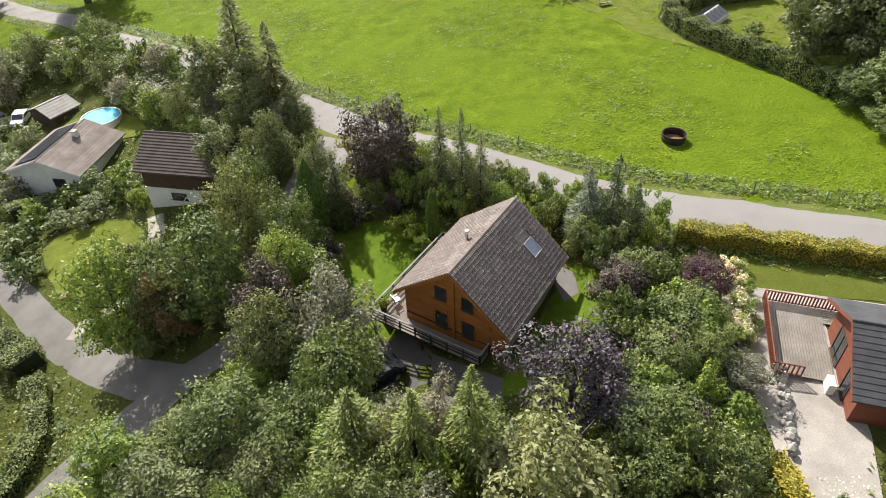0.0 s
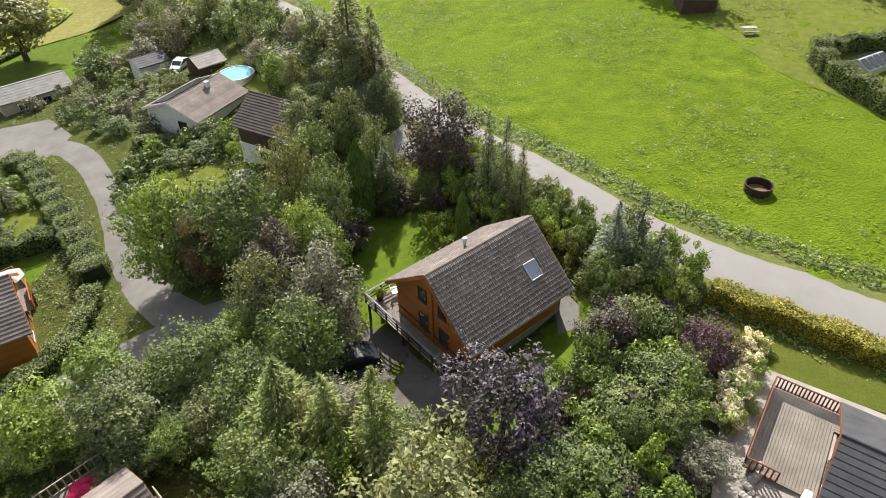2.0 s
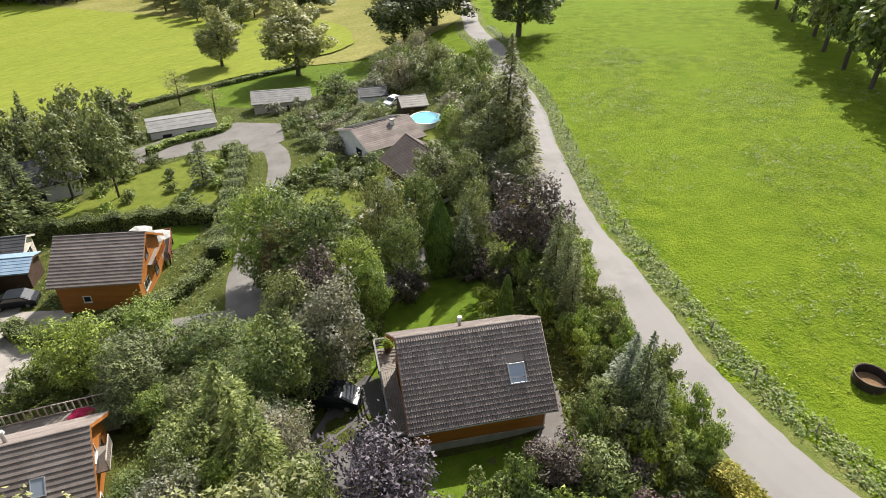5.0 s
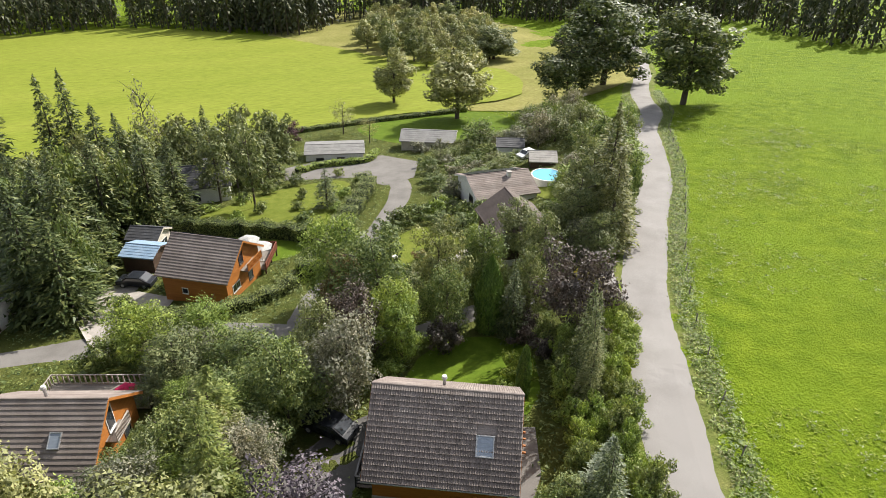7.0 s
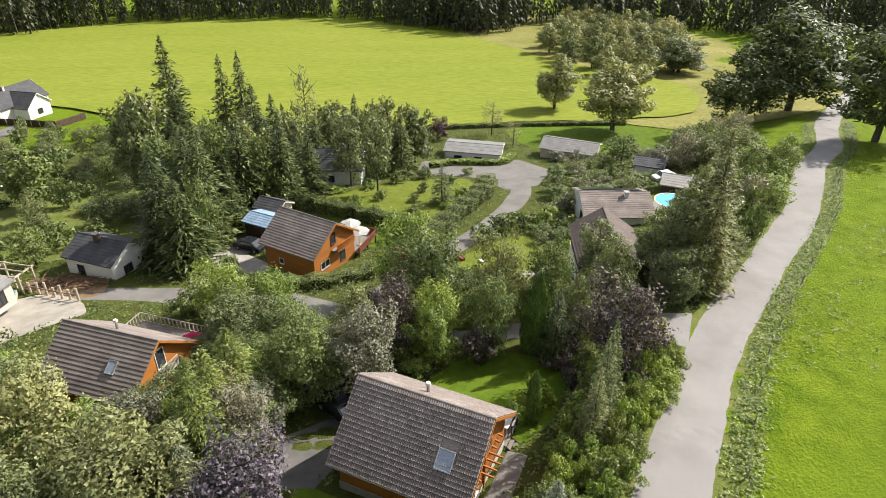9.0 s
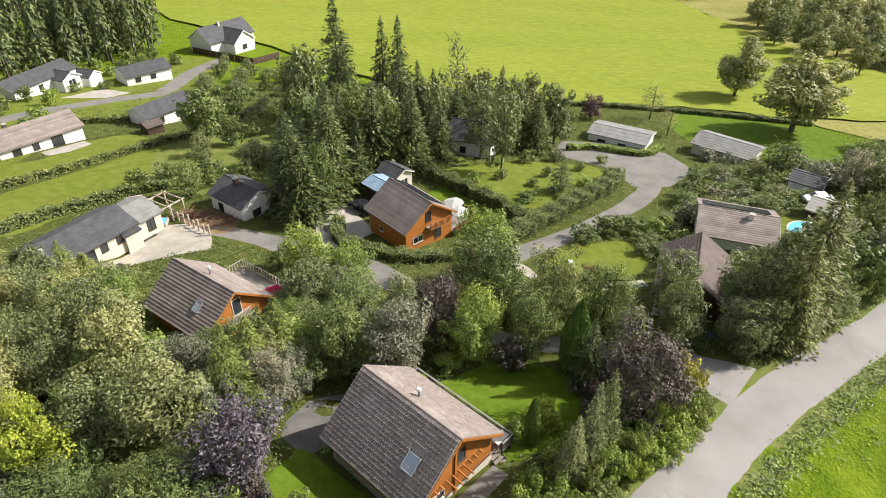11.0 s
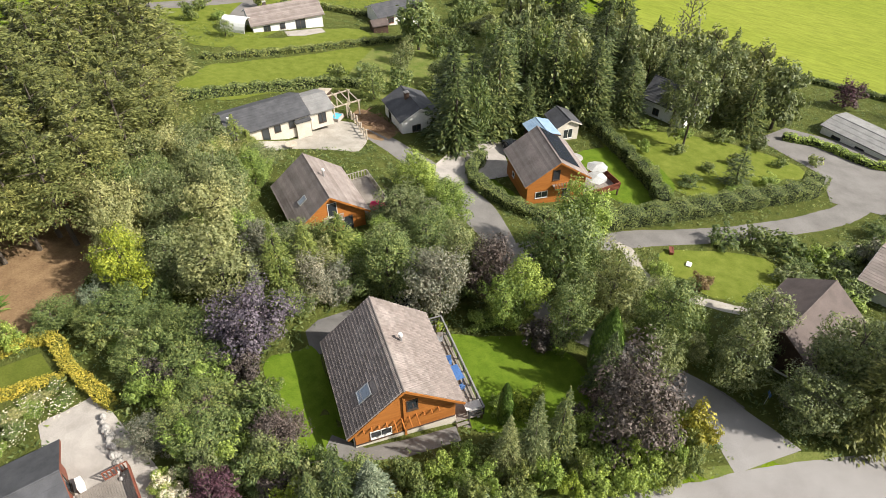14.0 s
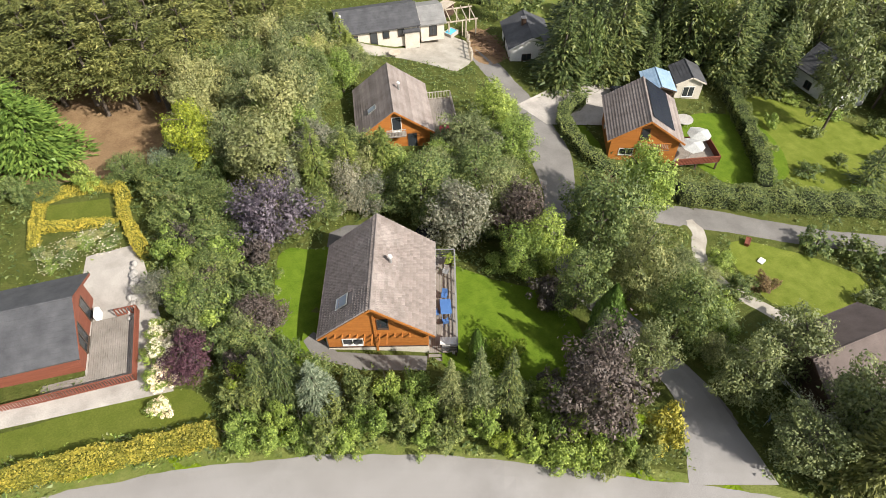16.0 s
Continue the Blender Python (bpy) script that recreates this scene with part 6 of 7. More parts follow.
# field fence beside the verge
fence = tagged(thing("field_fence", "weathered wooden posts with wire along the pasture", "fence"), group="fences")
xy, left = walk_line(curved(ROAD[1:-1], 10), 5.5)
tops = []
for p, l in zip(xy, left):
    q = p + l * 4.0
    if -80 < q[0] < 45:
        z = float(height(*q))
        tilt = random.uniform(-0.06, 0.06)
        part("post", tube((q[0], q[1], z - 0.2), (q[0] + tilt, q[1] + tilt, z + 1.05), 0.055, 0.05, 8), BARK_GREY, fence)
        tops.append(Vector((q[0], q[1], z)))
for h in (0.5, 0.95):
    for a, b in zip(tops, tops[1:]):
        part("wire", bar(a + Vector((0, 0, h)), b + Vector((0, 0, h)), 0.008), RUST, fence)

# weeds and tufts on pasture and verge
def tufts(name, label, n, size, colour, where, per=7, tall=0.18, seed=1, flat=0.4, kind="stuff"):
    rng = np.random.default_rng(seed)
    xy = where(rng, n)
    at = np.repeat(xy, per, 0) + rng.normal(size=(len(xy) * per, 2)) * size * 0.9
    z = height(at[:, 0], at[:, 1]) + rng.uniform(0.04, tall, len(at))
    p = np.concatenate([at, z[:, None]], 1)
    v, f = leaf_set(p, rng.normal(size=p.shape) * flat + [0, 0, 1], size * rng.uniform(0.6, 1.3, len(p)), rng=rng, aspect=0.5)
    ob = tagged(new(name, mesh_of(name, v, f, LEAF[colour])), label, "weeds", kind=kind)


def on_pasture(rng, n):
    out = []
    while len(out) < n:
        x, y = rng.uniform(-70, 45), rng.uniform(38, 125)
        d = y - np.interp(x, ROAD_X, ROAD_Y)
        patch = math.sin(x * 0.21 + 1.3) * math.sin(y * 0.17 + x * 0.05) + 0.5 * math.sin(x * 0.5) * math.sin(y * 0.43)
        if d > 4.5 and patch > rng.uniform(-0.4, 1.2):
            out.append((x, y))
    return np.array(out)


def on_verge(rng, n):
    k = rng.integers(0, len(ROAD_X) - 4, n * 3)
    x = rng.uniform(-90, 44, n * 3)
    d = rng.choice([1, 1, -1], n * 3) * rng.uniform(2.6, 4.6, n * 3)
    y = np.interp(x, ROAD_X, ROAD_Y) + d * 1.25
    ok = (d > 0) | (x > 15) | (x < -20)
    return np.stack([x, y], -1)[ok][:n]


def in_lots(rng, n):
    x, y = rng.uniform(-112, 34, n * 3), rng.uniform(-60, 100, n * 3)
    near = (np.hypot(x + 10, y - 30) < 42) | (rng.random(n * 3) < 0.45)
    below = y < np.interp(x, ROAD_X, ROAD_Y) - 2.6
    ok = near & below & clear_at(x, y, 0.25)
    return np.stack([x, y], -1)[ok][:n]


tufts("dock_weeds", "clumps of pale broad-leaved dock on the pasture", 800, 0.24, "dock", on_pasture, 9, 0.34, 3, 0.4)
tufts("pasture_tufts", "longer grass tufts on the pasture", 9000, 0.26, "grass", on_pasture, 4, 0.10, 4, 0.3)
tufts("verge_grass", "long uneven grass and weeds along the road", 1900, 0.24, "olive", on_verge, 6, 0.28, 5)
tufts("verge_green", "fresh green weeds along the road", 3600, 0.28, "fresh", on_verge, 6, 0.26, 6)
tufts("undergrowth_leaves", "low nettles and weeds between the trees", 9000, 0.36, "green", in_lots, 6, 0.6, 7)
tufts("undergrowth_grass", "uneven light green weeds between the trees", 8000, 0.24, "hedge", in_lots, 5, 0.4, 8)


def parasol(label, x, y, z, material, r=1.4, pole=2.3):
    p = thing("parasol", label, "parasol", "parasols")
    bm = bmesh.new()
    top = bm.verts.new((0, 0, pole + 0.35))
    rim = [bm.verts.new((math.cos(i * math.pi / 4) * r, math.sin(i * math.pi / 4) * r, pole - 0.12 * (i % 2))) for i in range(8)]
    for i in range(8):
        bm.faces.new((top, rim[i], rim[(i + 1) % 8]))
    bmesh.ops.solidify(bm, geom=bm.faces[:], thickness=0.02)
    part("canopy", bm, material, p)
    part("pole", tube((0, 0, 0), (0, 0, pole + 0.3), 0.03, n=8), METAL, p)
    part("foot", tube((0, 0, 0), (0, 0, 0.1), 0.3, 0.24, 12), CONCRETE, p)
    p.matrix_world = pose(x, y, z)
    return p


CLOTH = mat("white_canvas", (0.60, 0.60, 0.58), (0.70, 0.70, 0.68), 1, 12, 0.9, 0.1)
PINK = mat("pink_canvas", (0.62, 0.03, 0.12), (0.75, 0.05, 0.18), 1, 12, 0.8, 0.1)
for x, y in ((-43.7, 25.2), (-41.6, 26.3)):
    z = float(height(-42.6, 25.7)) + 1.05
    parasol("open white parasol beside the orange chalet", x, y, z, CLOTH, 1.4, 2.1)
parasol("open bright pink parasol on the chalet's deck", -17.6, 11.6, -4.9, PINK, 1.0, 2.0)


def railing(ob, a, b, z, tall, n, material, slat=0.05, name="slat"):
    """A railing from a to b with n uprights."""
    a, b = Vector((*a, z)), Vector((*b, z))
    for h in (0.08, tall):
        part("rail", bar(a + Vector((0, 0, h)), b + Vector((0, 0, h)), 0.07, 0.06), material, ob)
    for i in range(n + 1):
        p = a.lerp(b, i / n)
        part(name, box((p.x - slat / 2, p.y - slat / 2, z + 0.02), (p.x + slat / 2, p.y + slat / 2, z + tall)), material, ob)


# deck of the hidden chalet
d2 = thing("chalet_deck", "grey timber deck beside the hidden chalet", "deck")
z = -4.9
for i in range(14):
    part("board", box((-7.1 + i * 0.2, 0.6, -0.08), (-6.91 + i * 0.2, 9.3, 0.0)), DECK_WOOD, d2)
for (a, b, n) in (((-7.1, 0.6), (-7.1, 9.3), 10), ((-7.1, 9.3), (-4.3, 9.3), 4), ((-7.1, 0.6), (-4.3, 0.6), 4)):
    railing(d2, a, b, 0.0, 0.95, n * 2, PALE_RAIL, 0.09)
for x, y in ((-7.0, 0.7), (-7.0, 5), (-7.0, 9.2)):
    part("post", box((x - 0.07, y - 0.07, -1.6), (x + 0.07, y + 0.07, -0.08)), DARK_WOOD, d2)
turn_q = math.degrees(math.atan2(-(-11.29 + 14.84), 11.4 - 3.0))
d2.matrix_world = pose(-14.84, 3.0, -3.3, 0, 0, turn_q)
bal = part("balcony", box((-1.1, 8.62, 2.75), (1.0, 9.5, 2.85)), DECK_WOOD, QC, "small wooden balcony with pale slats")
railing(bal, (-1.1, 9.5), (1.0, 9.5), 2.85, 0.9, 14, PALE_RAIL)
bal2 = part("balcony", box((-2.6, 8.0, 2.55), (0.6, 9.0, 2.65)), DECK_WOOD, OC, "orange wooden balcony")
railing(bal2, (-2.6, 9.0), (0.6, 9.0), 2.65, 0.9, 16, ORANGE, 0.09)


def panels(label, at, turn, x0, y0, slope, zr, cols, rows, sgn):
    """Dark solar modules lying on a roof slope, in the house's own axes."""
    ob = thing("solar_array", label, "solar panel")
    c, s = 1 / math.hypot(1, slope), slope / math.hypot(1, slope)
    for i in range(cols):
        for j in range(rows):
            u = x0 + j * 1.68
            m = Matrix((Vector((0, 1, 0)), Vector((sgn * c, 0, -s)), Vector((sgn * s, 0, c)))).transposed().to_4x4()
            m.translation = (sgn * u * c, y0 + i * 1.03, zr - u * s + 0.1)
            part("module", box((0, 0, 0), (1.0, 1.65, 0.05), 0.008), SOLAR, ob, at=m)
    ob.matrix_world = pose(*at, 0, 0, turn)


panels("black solar panels on the orange chalet's roof", (-41.4, 17.0, -7.85), math.degrees(math.atan2(-5.0, 6.9)), 0.35, 0.3, 2.95 / 4.3, 6.19, 7, 2, -1)
panels("black solar panels on the bungalow roof", (-48.6, 57.0, -8.7), math.degrees(math.atan2(-1.2, 9.8)), 0.3, 0.6, 1.7 / 4.8, 4.32, 8, 2, -1)

# white lower storey of the house with the dark upper storey
part("lower_wall", box((-3.3, 0.42, -0.9), (3.3, 9.1, 2.15)), WHITE, WH, "white rendered lower storey")
win = part("window", boxes([((3.28, 3.2, 0.75), (3.36, 4.9, 0.82)), ((3.28, 3.2, 1.62), (3.36, 4.9, 1.69)), ((3.28, 3.2, 0.82), (3.36, 3.27, 1.62)), ((3.28, 4.83, 0.82), (3.36, 4.9, 1.62))]), DARK_FRAME, WH)
part("pane", box((3.28, 3.27, 0.82), (3.32, 4.83, 1.62)), GLASS, win)
part("garage_door", box((3.28, 6.6, -0.2), (3.35, 8.9, 1.9)), RED_WOOD, WH, "dark red-brown wooden door")

# swimming pool
WATER, _nt, _p = nodes_of("pool_water")
_p.inputs["Base Color"].default_value, _p.inputs["Roughness"].default_value = (0.10, 0.42, 0.60, 1), 0.08
pool = thing("swimming_pool", "round above-ground pool with light blue water", "pool")
part("wall", tube((0, 0, 0), (0, 0, 1.15), 2.5, n=32), PALE_FRAME, pool)
part("water", tube((0, 0, 1.0), (0, 0, 1.17), 2.36, n=32), WATER, pool)
bm = bmesh.new()
for i in range(32):
    a, b = 2 * math.pi * i / 32, 2 * math.pi * (i + 1) / 32
    add_bar(bm, (math.cos(a) * 2.45, math.sin(a) * 2.45, 1.2), (math.cos(b) * 2.45, math.sin(b) * 2.45, 1.2), 0.16, 0.06)
part("rim", bm, WHITE, pool)
pool.matrix_world = pose(-47.7, 70.6, float(height(-47.7, 70.6)) + 0.05)


def car(label, x, y, turn, paint):
    c = thing("car", label, "car", "parked cars")
    prof = [(-2.1, 0.3), (-2.15, 0.75), (-1.3, 0.92), (-0.6, 1.42), (0.9, 1.46), (1.7, 0.98), (2.1, 0.85), (2.12, 0.3)]
    bm = prism(prof, -0.85, 0.85)
    bmesh.ops.bevel(bm, geom=bm.edges[:], offset=0.05, segments=1, affect="EDGES")
    body = part("body", bm, paint, c)
    for s in (-1, 1):
        part("side_window", prism([(-1.05, 0.98), (-0.55, 1.36), (0.85, 1.38), (1.35, 1.0)], s * 0.845, s * 0.87), GLASS, c)
        for wx in (-1.3, 1.3):
            w = part("wheel", tube((wx, s * 0.62, 0.31), (wx, s * 0.86, 0.31), 0.31, n=16), RAIL, c)
            part("rim", tube((wx, s * 0.84, 0.31), (wx, s * 0.875, 0.31), 0.19, n=12), METAL, w)
    part("windscreen", bar((-1.26, 0, 0.98), (-0.66, 0, 1.42), 1.4, 0.02), GLASS, c)
    part("rear_window", bar((1.66, 0, 1.02), (0.98, 0, 1.46), 1.4, 0.02), GLASS, c)
    c.matrix_world = on_ground(x, y, turn, 0.12)


BLACK_PAINT = mat("dark_paint", (0.012, 0.014, 0.018), (0.02, 0.022, 0.028), 1, 30, 0.25, 0.0)
WHITE_PAINT = mat("white_paint", (0.70, 0.70, 0.70), (0.78, 0.78, 0.78), 1, 30, 0.3, 0.0)
car("black car parked beside the orange chalet", -43.6, 12.2, 60, BLACK_PAINT)
car("dark car parked in the shaded driveway", -6.9, 25.2, 40, BLACK_PAINT)
car("white car parked by the far shed", -63.0, 76.6, 100, WHITE_PAINT)

# timber terrace of the red-brown house
ter = thing("terrace_deck", "grey boarded terrace with red-brown slatted railing", "deck")
tx = Vector((7.8, -2.1)).normalized()
turn_t = math.degrees(math.atan2(tx.y, tx.x))
for i in range(21):
    part("board", box((0.05 + i * 0.165, -6.3, 0.22), (0.20 + i * 0.165, 0.0, 0.26), 0.006), DECK_WOOD, ter)
for i in range(8):
    part("board", box((3.5, -1.35 + i * 0.17, 0.22), (9.6, -1.2 + i * 0.17, 0.26), 0.006), DECK_WOOD, ter)
for a, b, n in (((0, -6.3), (0, 0.05), 34), ((0, 0.05), (9.6, 0.05), 48), ((0, -6.3), (1.6, -6.3), 6), ((9.6, 0.05), (9.6, -0.9), 5)):
    railing(ter, a, b, 0.26, 0.85, n, RED_WOOD, 0.08)
ter.matrix_world = pose(19.3, 28.9, float(height(20, 26)) + 0.05, 0, 0, turn_t)
wall = thing("stone_wall", "low wall of grey gabion stones by the terrace", "wall")
rs = random.Random(8)
for i in range(60):
    s = rs.uniform(0.16, 0.3)
    bm = bmesh.new()
    bmesh.ops.create_icosphere(bm, subdivisions=1, radius=s)
    for v in bm.verts:
        v.co *= rs.uniform(0.8, 1.15)
    f = i / 60
    part("stone", bm, CONCRETE, wall, at=Matrix.Translation((16.9 + 1.5 * f + rs.uniform(-0.25, 0.25), 17.2 + 6.4 * f, 0.75 + rs.uniform(0, 0.5))))
box_w = thing("heat_pump", "white outdoor heat pump by the terrace house", "heat pump")
part("casing", box((-0.45, -0.2, 0), (0.45, 0.2, 0.8), 0.03), WHITE, box_w)
part("fan_grille", tube((0, -0.19, 0.4), (0, -0.23, 0.4), 0.3, n=20), RAIL, box_w)
box_w.matrix_world = on_ground(20.5, 21.6, 75, 0.1)

# hydrangeas and flower bed
for x, y, r, top in ((17.7, 30.0, 1.2, 2.3), (17.2, 28.0, 1.3, 2.4), (16.8, 25.8, 1.1, 2.2), (18.4, 32.2, 0.9, 1.9)):
    plant("shrub", "bloom", x, y, top, r, "white-flowering hydrangea bush by the terrace", "hydrangeas")
    plant("shrub", "fresh", x + 0.15, y - 0.1, top + 0.02, r * 1.04, "green leaves of a hydrangea by the terrace", "hydrangeas")
for i in range(18):
    x, y = rs.uniform(17.4, 23.6), rs.uniform(12.0, 15.4)
    plant("shrub", rs.choice(["fresh", "green", "pale", "fresh"]), x, y, float(height(x, y)) + rs.uniform(0.6, 1.0), rs.uniform(0.5, 0.9), "low flowering shrub in the garden bed", "flower bed shrubs")

rb = np.random.default_rng(31)
at = np.stack([rb.uniform(17.2, 23.8, 420), rb.uniform(11.8, 15.6, 420)], -1)
v, f = leaf_set(np.concatenate([at, (height(at[:, 0], at[:, 1]) + rb.uniform(0.6, 1.0, 420))[:, None]], 1), rb.normal(size=(420, 3)) * 0.4 + [0, 0, 1], rb.uniform(0.07, 0.15, 420), rng=rb, aspect=0.9)
tagged(new("flower_heads", mesh_of("flower_heads", v, f, LEAF["bloom"])), "white flower heads over the garden bed", "flowers", kind="stuff")

tr = thing("round_table", "round pale garden table on the chalet's lawn", "table")
part("tabletop", tube((0, 0, 0.66), (0, 0, 0.72), 1.1, n=24), CONCRETE, tr)
for i in range(5):
    a = i * 1.257
    part("leg", tube((math.cos(a) * 1.0, math.sin(a) * 1.0, 0), (math.cos(a), math.sin(a), 0.66), 0.03, n=6), METAL, tr)
tr.matrix_world = on_ground(-47.7, 19.9, 0, 0.08)

# things across the pasture
bench = thing("picnic_table", "grey wooden picnic table on the far lawn", "table")
part("tabletop", box((-0.9, -0.4, 0.7), (0.9, 0.4, 0.76)), PALE_RAIL, bench)
for s in (-1, 1):
    part("bench_seat", box((-0.9, s * 0.75 - 0.15, 0.42), (0.9, s * 0.75 + 0.15, 0.47)), PALE_RAIL, bench)
    part("leg", bar((s * 0.6, -0.8, 0.0), (s * 0.6, 0.3, 0.7), 0.08), PALE_RAIL, bench)
bench.matrix_world = on_ground(18.4, 87.8, 20, 0.08)
b2 = copy_thing(bench, on_ground(25.6, 80.6, 60, 0.08))
gh = thing("cold_frame", "low glazed garden frame behind the hedge", "greenhouse")
part("frame", prism([(-1.6, 0), (-1.6, 0.7), (0, 1.5), (1.6, 0.7), (1.6, 0)], -2.2, 2.2), PALE_FRAME, gh)
for s in (-1, 1):
    for i in range(4):
        part("pane", bar((s * 0.15, -1.65 + i * 1.1, 1.47), (s * 1.5, -1.65 + i * 1.1, 0.80), 0.9, 0.03), GLASS, gh)
gh.matrix_world = on_ground(30.4, 79.4, -40, 0.08)
plant("shrub", "hedge", 33.8, 73.6, 3.0, 1.6, "round clipped bush on the far lawn", "far garden shrubs")
tarp = thing("tarpaulin", "crumpled bright blue tarpaulin over timber", "tarpaulin")
bm = bmesh.new()
bmesh.ops.create_grid(bm, x_segments=14, y_segments=10, size=1.0)
for v in bm.verts:
    v.co = Vector((v.co.x * 1.3, v.co.y * 0.8, 0.7 - 0.4 * abs(v.co.y) + 0.12 * noise.noise(v.co * 4)))
part("sheet", bm, mat("blue_tarp", (0.03, 0.22, 0.55), (0.06, 0.32, 0.68), 2, 14, 0.5, 0.3), tarp)
part("timber_stack", boxes([((-1.2, -0.6 + i * 0.3, 0), (1.2, -0.4 + i * 0.3, 0.25)) for i in range(4)]), BARK_GREY, tarp)
tarp.matrix_world = on_ground(36.2, 60.2, 30)
for x, y in ((-19.4, 54.4), (-20.4, 57.6)):
    sgn = thing("road_sign", "small blue sign on a grey pole", "sign", "signs")
    part("pole", tube((0, 0, 0), (0, 0, 1.7), 0.03, n=8), METAL, sgn)
    part("plate", box((-0.28, -0.02, 1.25), (0.28, 0.0, 1.7), 0.01), BLUE_PLASTIC, sgn)
    sgn.matrix_world = on_ground(x, y, 35)

# garden beside the gravel path: bushes, a red planter and a white box on the grass
trees([
    ("shrub", "russet", -33.8, 43.8, float(height(-33.8, 43.8)) + 1.6, 1.5, "round brownish shrub on the small lawn"),
    ("shrub", "green", -43.4, 42.8, float(height(-43.4, 42.8)) + 2.3, 2.1, "dense green shrub between lawn and lane"),
    ("shrub", "hedge", -46.0, 45.4, float(height(-46, 45.4)) + 2.6, 2.3, "dense green shrub between lawn and lane"),
    ("shrub", "green", -47.0, 49.0, float(height(-47, 49)) + 2.6, 2.4, "dense green shrub between lawn and lane"),
    ("shrub", "olive", -41.4, 50.6, float(height(-41.4, 50.6)) + 2.0, 1.9, "grey-green shrub by the white house"),
    ("shrub", "fresh", -31.8, 40.0, float(height(-31.8, 40)) + 1.8, 1.7, "light green shrub beside the gravel path"),
    ("shrub", "green", -30.6, 43.4, float(height(-30.6, 43.4)) + 1.9, 1.7, "mid-green shrub beside the gravel path"),
], "lane shrubs")
planter = thing("planter", "small red planter box on the grass", "planter")
part("trough", box((-0.5, -0.22, 0), (0.5, 0.22, 0.4), 0.02), RED_WOOD, planter)
part("rim", boxes([((-0.54, -0.26, 0.4), (0.54, -0.18, 0.46)), ((-0.54, 0.18, 0.4), (0.54, 0.26, 0.46)), ((-0.54, -0.18, 0.4), (-0.46, 0.18, 0.46)), ((0.46, -0.18, 0.4), (0.54, 0.18, 0.46))]), RED_WOOD, planter)
planter.matrix_world = on_ground(-37.4, 38.9, 30, 0.08)
cover = thing("well_cover", "small white cover on the lawn", "cover")
part("lid", box((-0.4, -0.3, 0.12), (0.4, 0.3, 0.2), 0.03), WHITE, cover)
part("base", box((-0.34, -0.24, 0), (0.34, 0.24, 0.12)), CONCRETE, cover)
cover.matrix_world = on_ground(-36.6, 41.4, 12, 0.08)

# post row, brush and table by the sandy yard
PALE_POST = mat("bleached_posts", (0.36, 0.30, 0.23), (0.52, 0.45, 0.36), 2, 14, 0.9, 0.4, stretch=(1, 1, 0.3))
row = tagged(thing("post_fence", "row of bleached wooden posts with a rail beside the yard", "fence"), group="fences")
rp = random.Random(8)
ends = []
for i in range(9):
    x, y = -35.2 + 4.6 * i / 8 + rp.uniform(-0.15, 0.15), -12.4 + 8.6 * i / 8
    z = float(height(x, y))
    top = z + rp.uniform(1.3, 1.9)
    part("post", tube((x, y, z - 0.2), (x + rp.uniform(-0.06, 0.06), y, top), 0.14, 0.13, 9), PALE_POST, row)
    ends.append(Vector((x, y, z + 0.9)))
for a, b in zip(ends, ends[1:]):
    part("rail", bar(a, b, 0.09, 0.12), BARK_GREY, row)
brush = tagged(thing("brush_pile", "heap of cut brown branches on bare earth", "brush"), kind="stuff")
bm = bmesh.new()
for i in range(150):
    x, y = rp.gauss(-35.6, 0.9), rp.gauss(-6.6, 1.9)
    z = float(height(x, y)) + rp.uniform(0.05, 0.5)
    a, ln = rp.uniform(0, 6.28), rp.uniform(0.5, 1.3)
    way = Vector((math.cos(a) * ln, math.sin(a) * ln, rp.uniform(-0.1, 0.25)))
    add_bar(bm, Vector((x, y, z)) - way, Vector((x, y, z)) + way, rp.uniform(0.04, 0.09))
part("branches", bm, mat("cut_branches", (0.13, 0.075, 0.045), (0.25, 0.16, 0.10), 3, 14, 0.95, 0.5), brush)
yard_table = thing("garden_table", "round pale garden table in the sandy yard", "table")
part("tabletop", tube((0, 0, 0.7), (0, 0, 0.75), 0.8, 0.8, 24), PALE_POST, yard_table)
part("pedestal", tube((0, 0, 0), (0, 0, 0.7), 0.1, 0.07, 10), PALE_POST, yard_table)
yard_table.matrix_world = on_ground(-21.5, -8.6, 0, 0.1)

# ---- details on the other roofs and yards ----
def roof_window(house, x, y, zr, slope, label, w=0.8, ln=1.1):
    """A framed pane lying in the eastern roof slope, in the house's own axes."""
    win = part("skylight", boxes([((-ln / 2, -w / 2, 0.04), (ln / 2, -w / 2 + 0.07, 0.16)), ((-ln / 2, w / 2 - 0.07, 0.04), (ln / 2, w / 2, 0.16)),
                                  ((-ln / 2, -w / 2 + 0.07, 0.04), (-ln / 2 + 0.07, w / 2 - 0.07, 0.16)), ((ln / 2 - 0.07, -w / 2 + 0.07, 0.04), (ln / 2, w / 2 - 0.07, 0.16))], 0.008), METAL, house, label,
               at=Matrix.Translation((x, y, zr - x * slope)) @ Matrix.Rotation(math.atan(slope), 4, "Y"))
    part("pane", box((-ln / 2 + 0.07, -w / 2 + 0.07, 0.06), (ln / 2 - 0.07, w / 2 - 0.07, 0.13)), BLIND_GLASS, win)


def roof_flue(house, x, y, z):
    """A short metal flue with its cowl."""
    f = part("flue", tube((x, y, z - 0.3), (x, y, z + 0.75), 0.11, n=12), METAL, house, "short metal flue pipe")
    part("cowl", tube((x, y, z + 0.75), (x, y, z + 0.92), 0.2, 0.15, 12), PALE_FRAME, f)


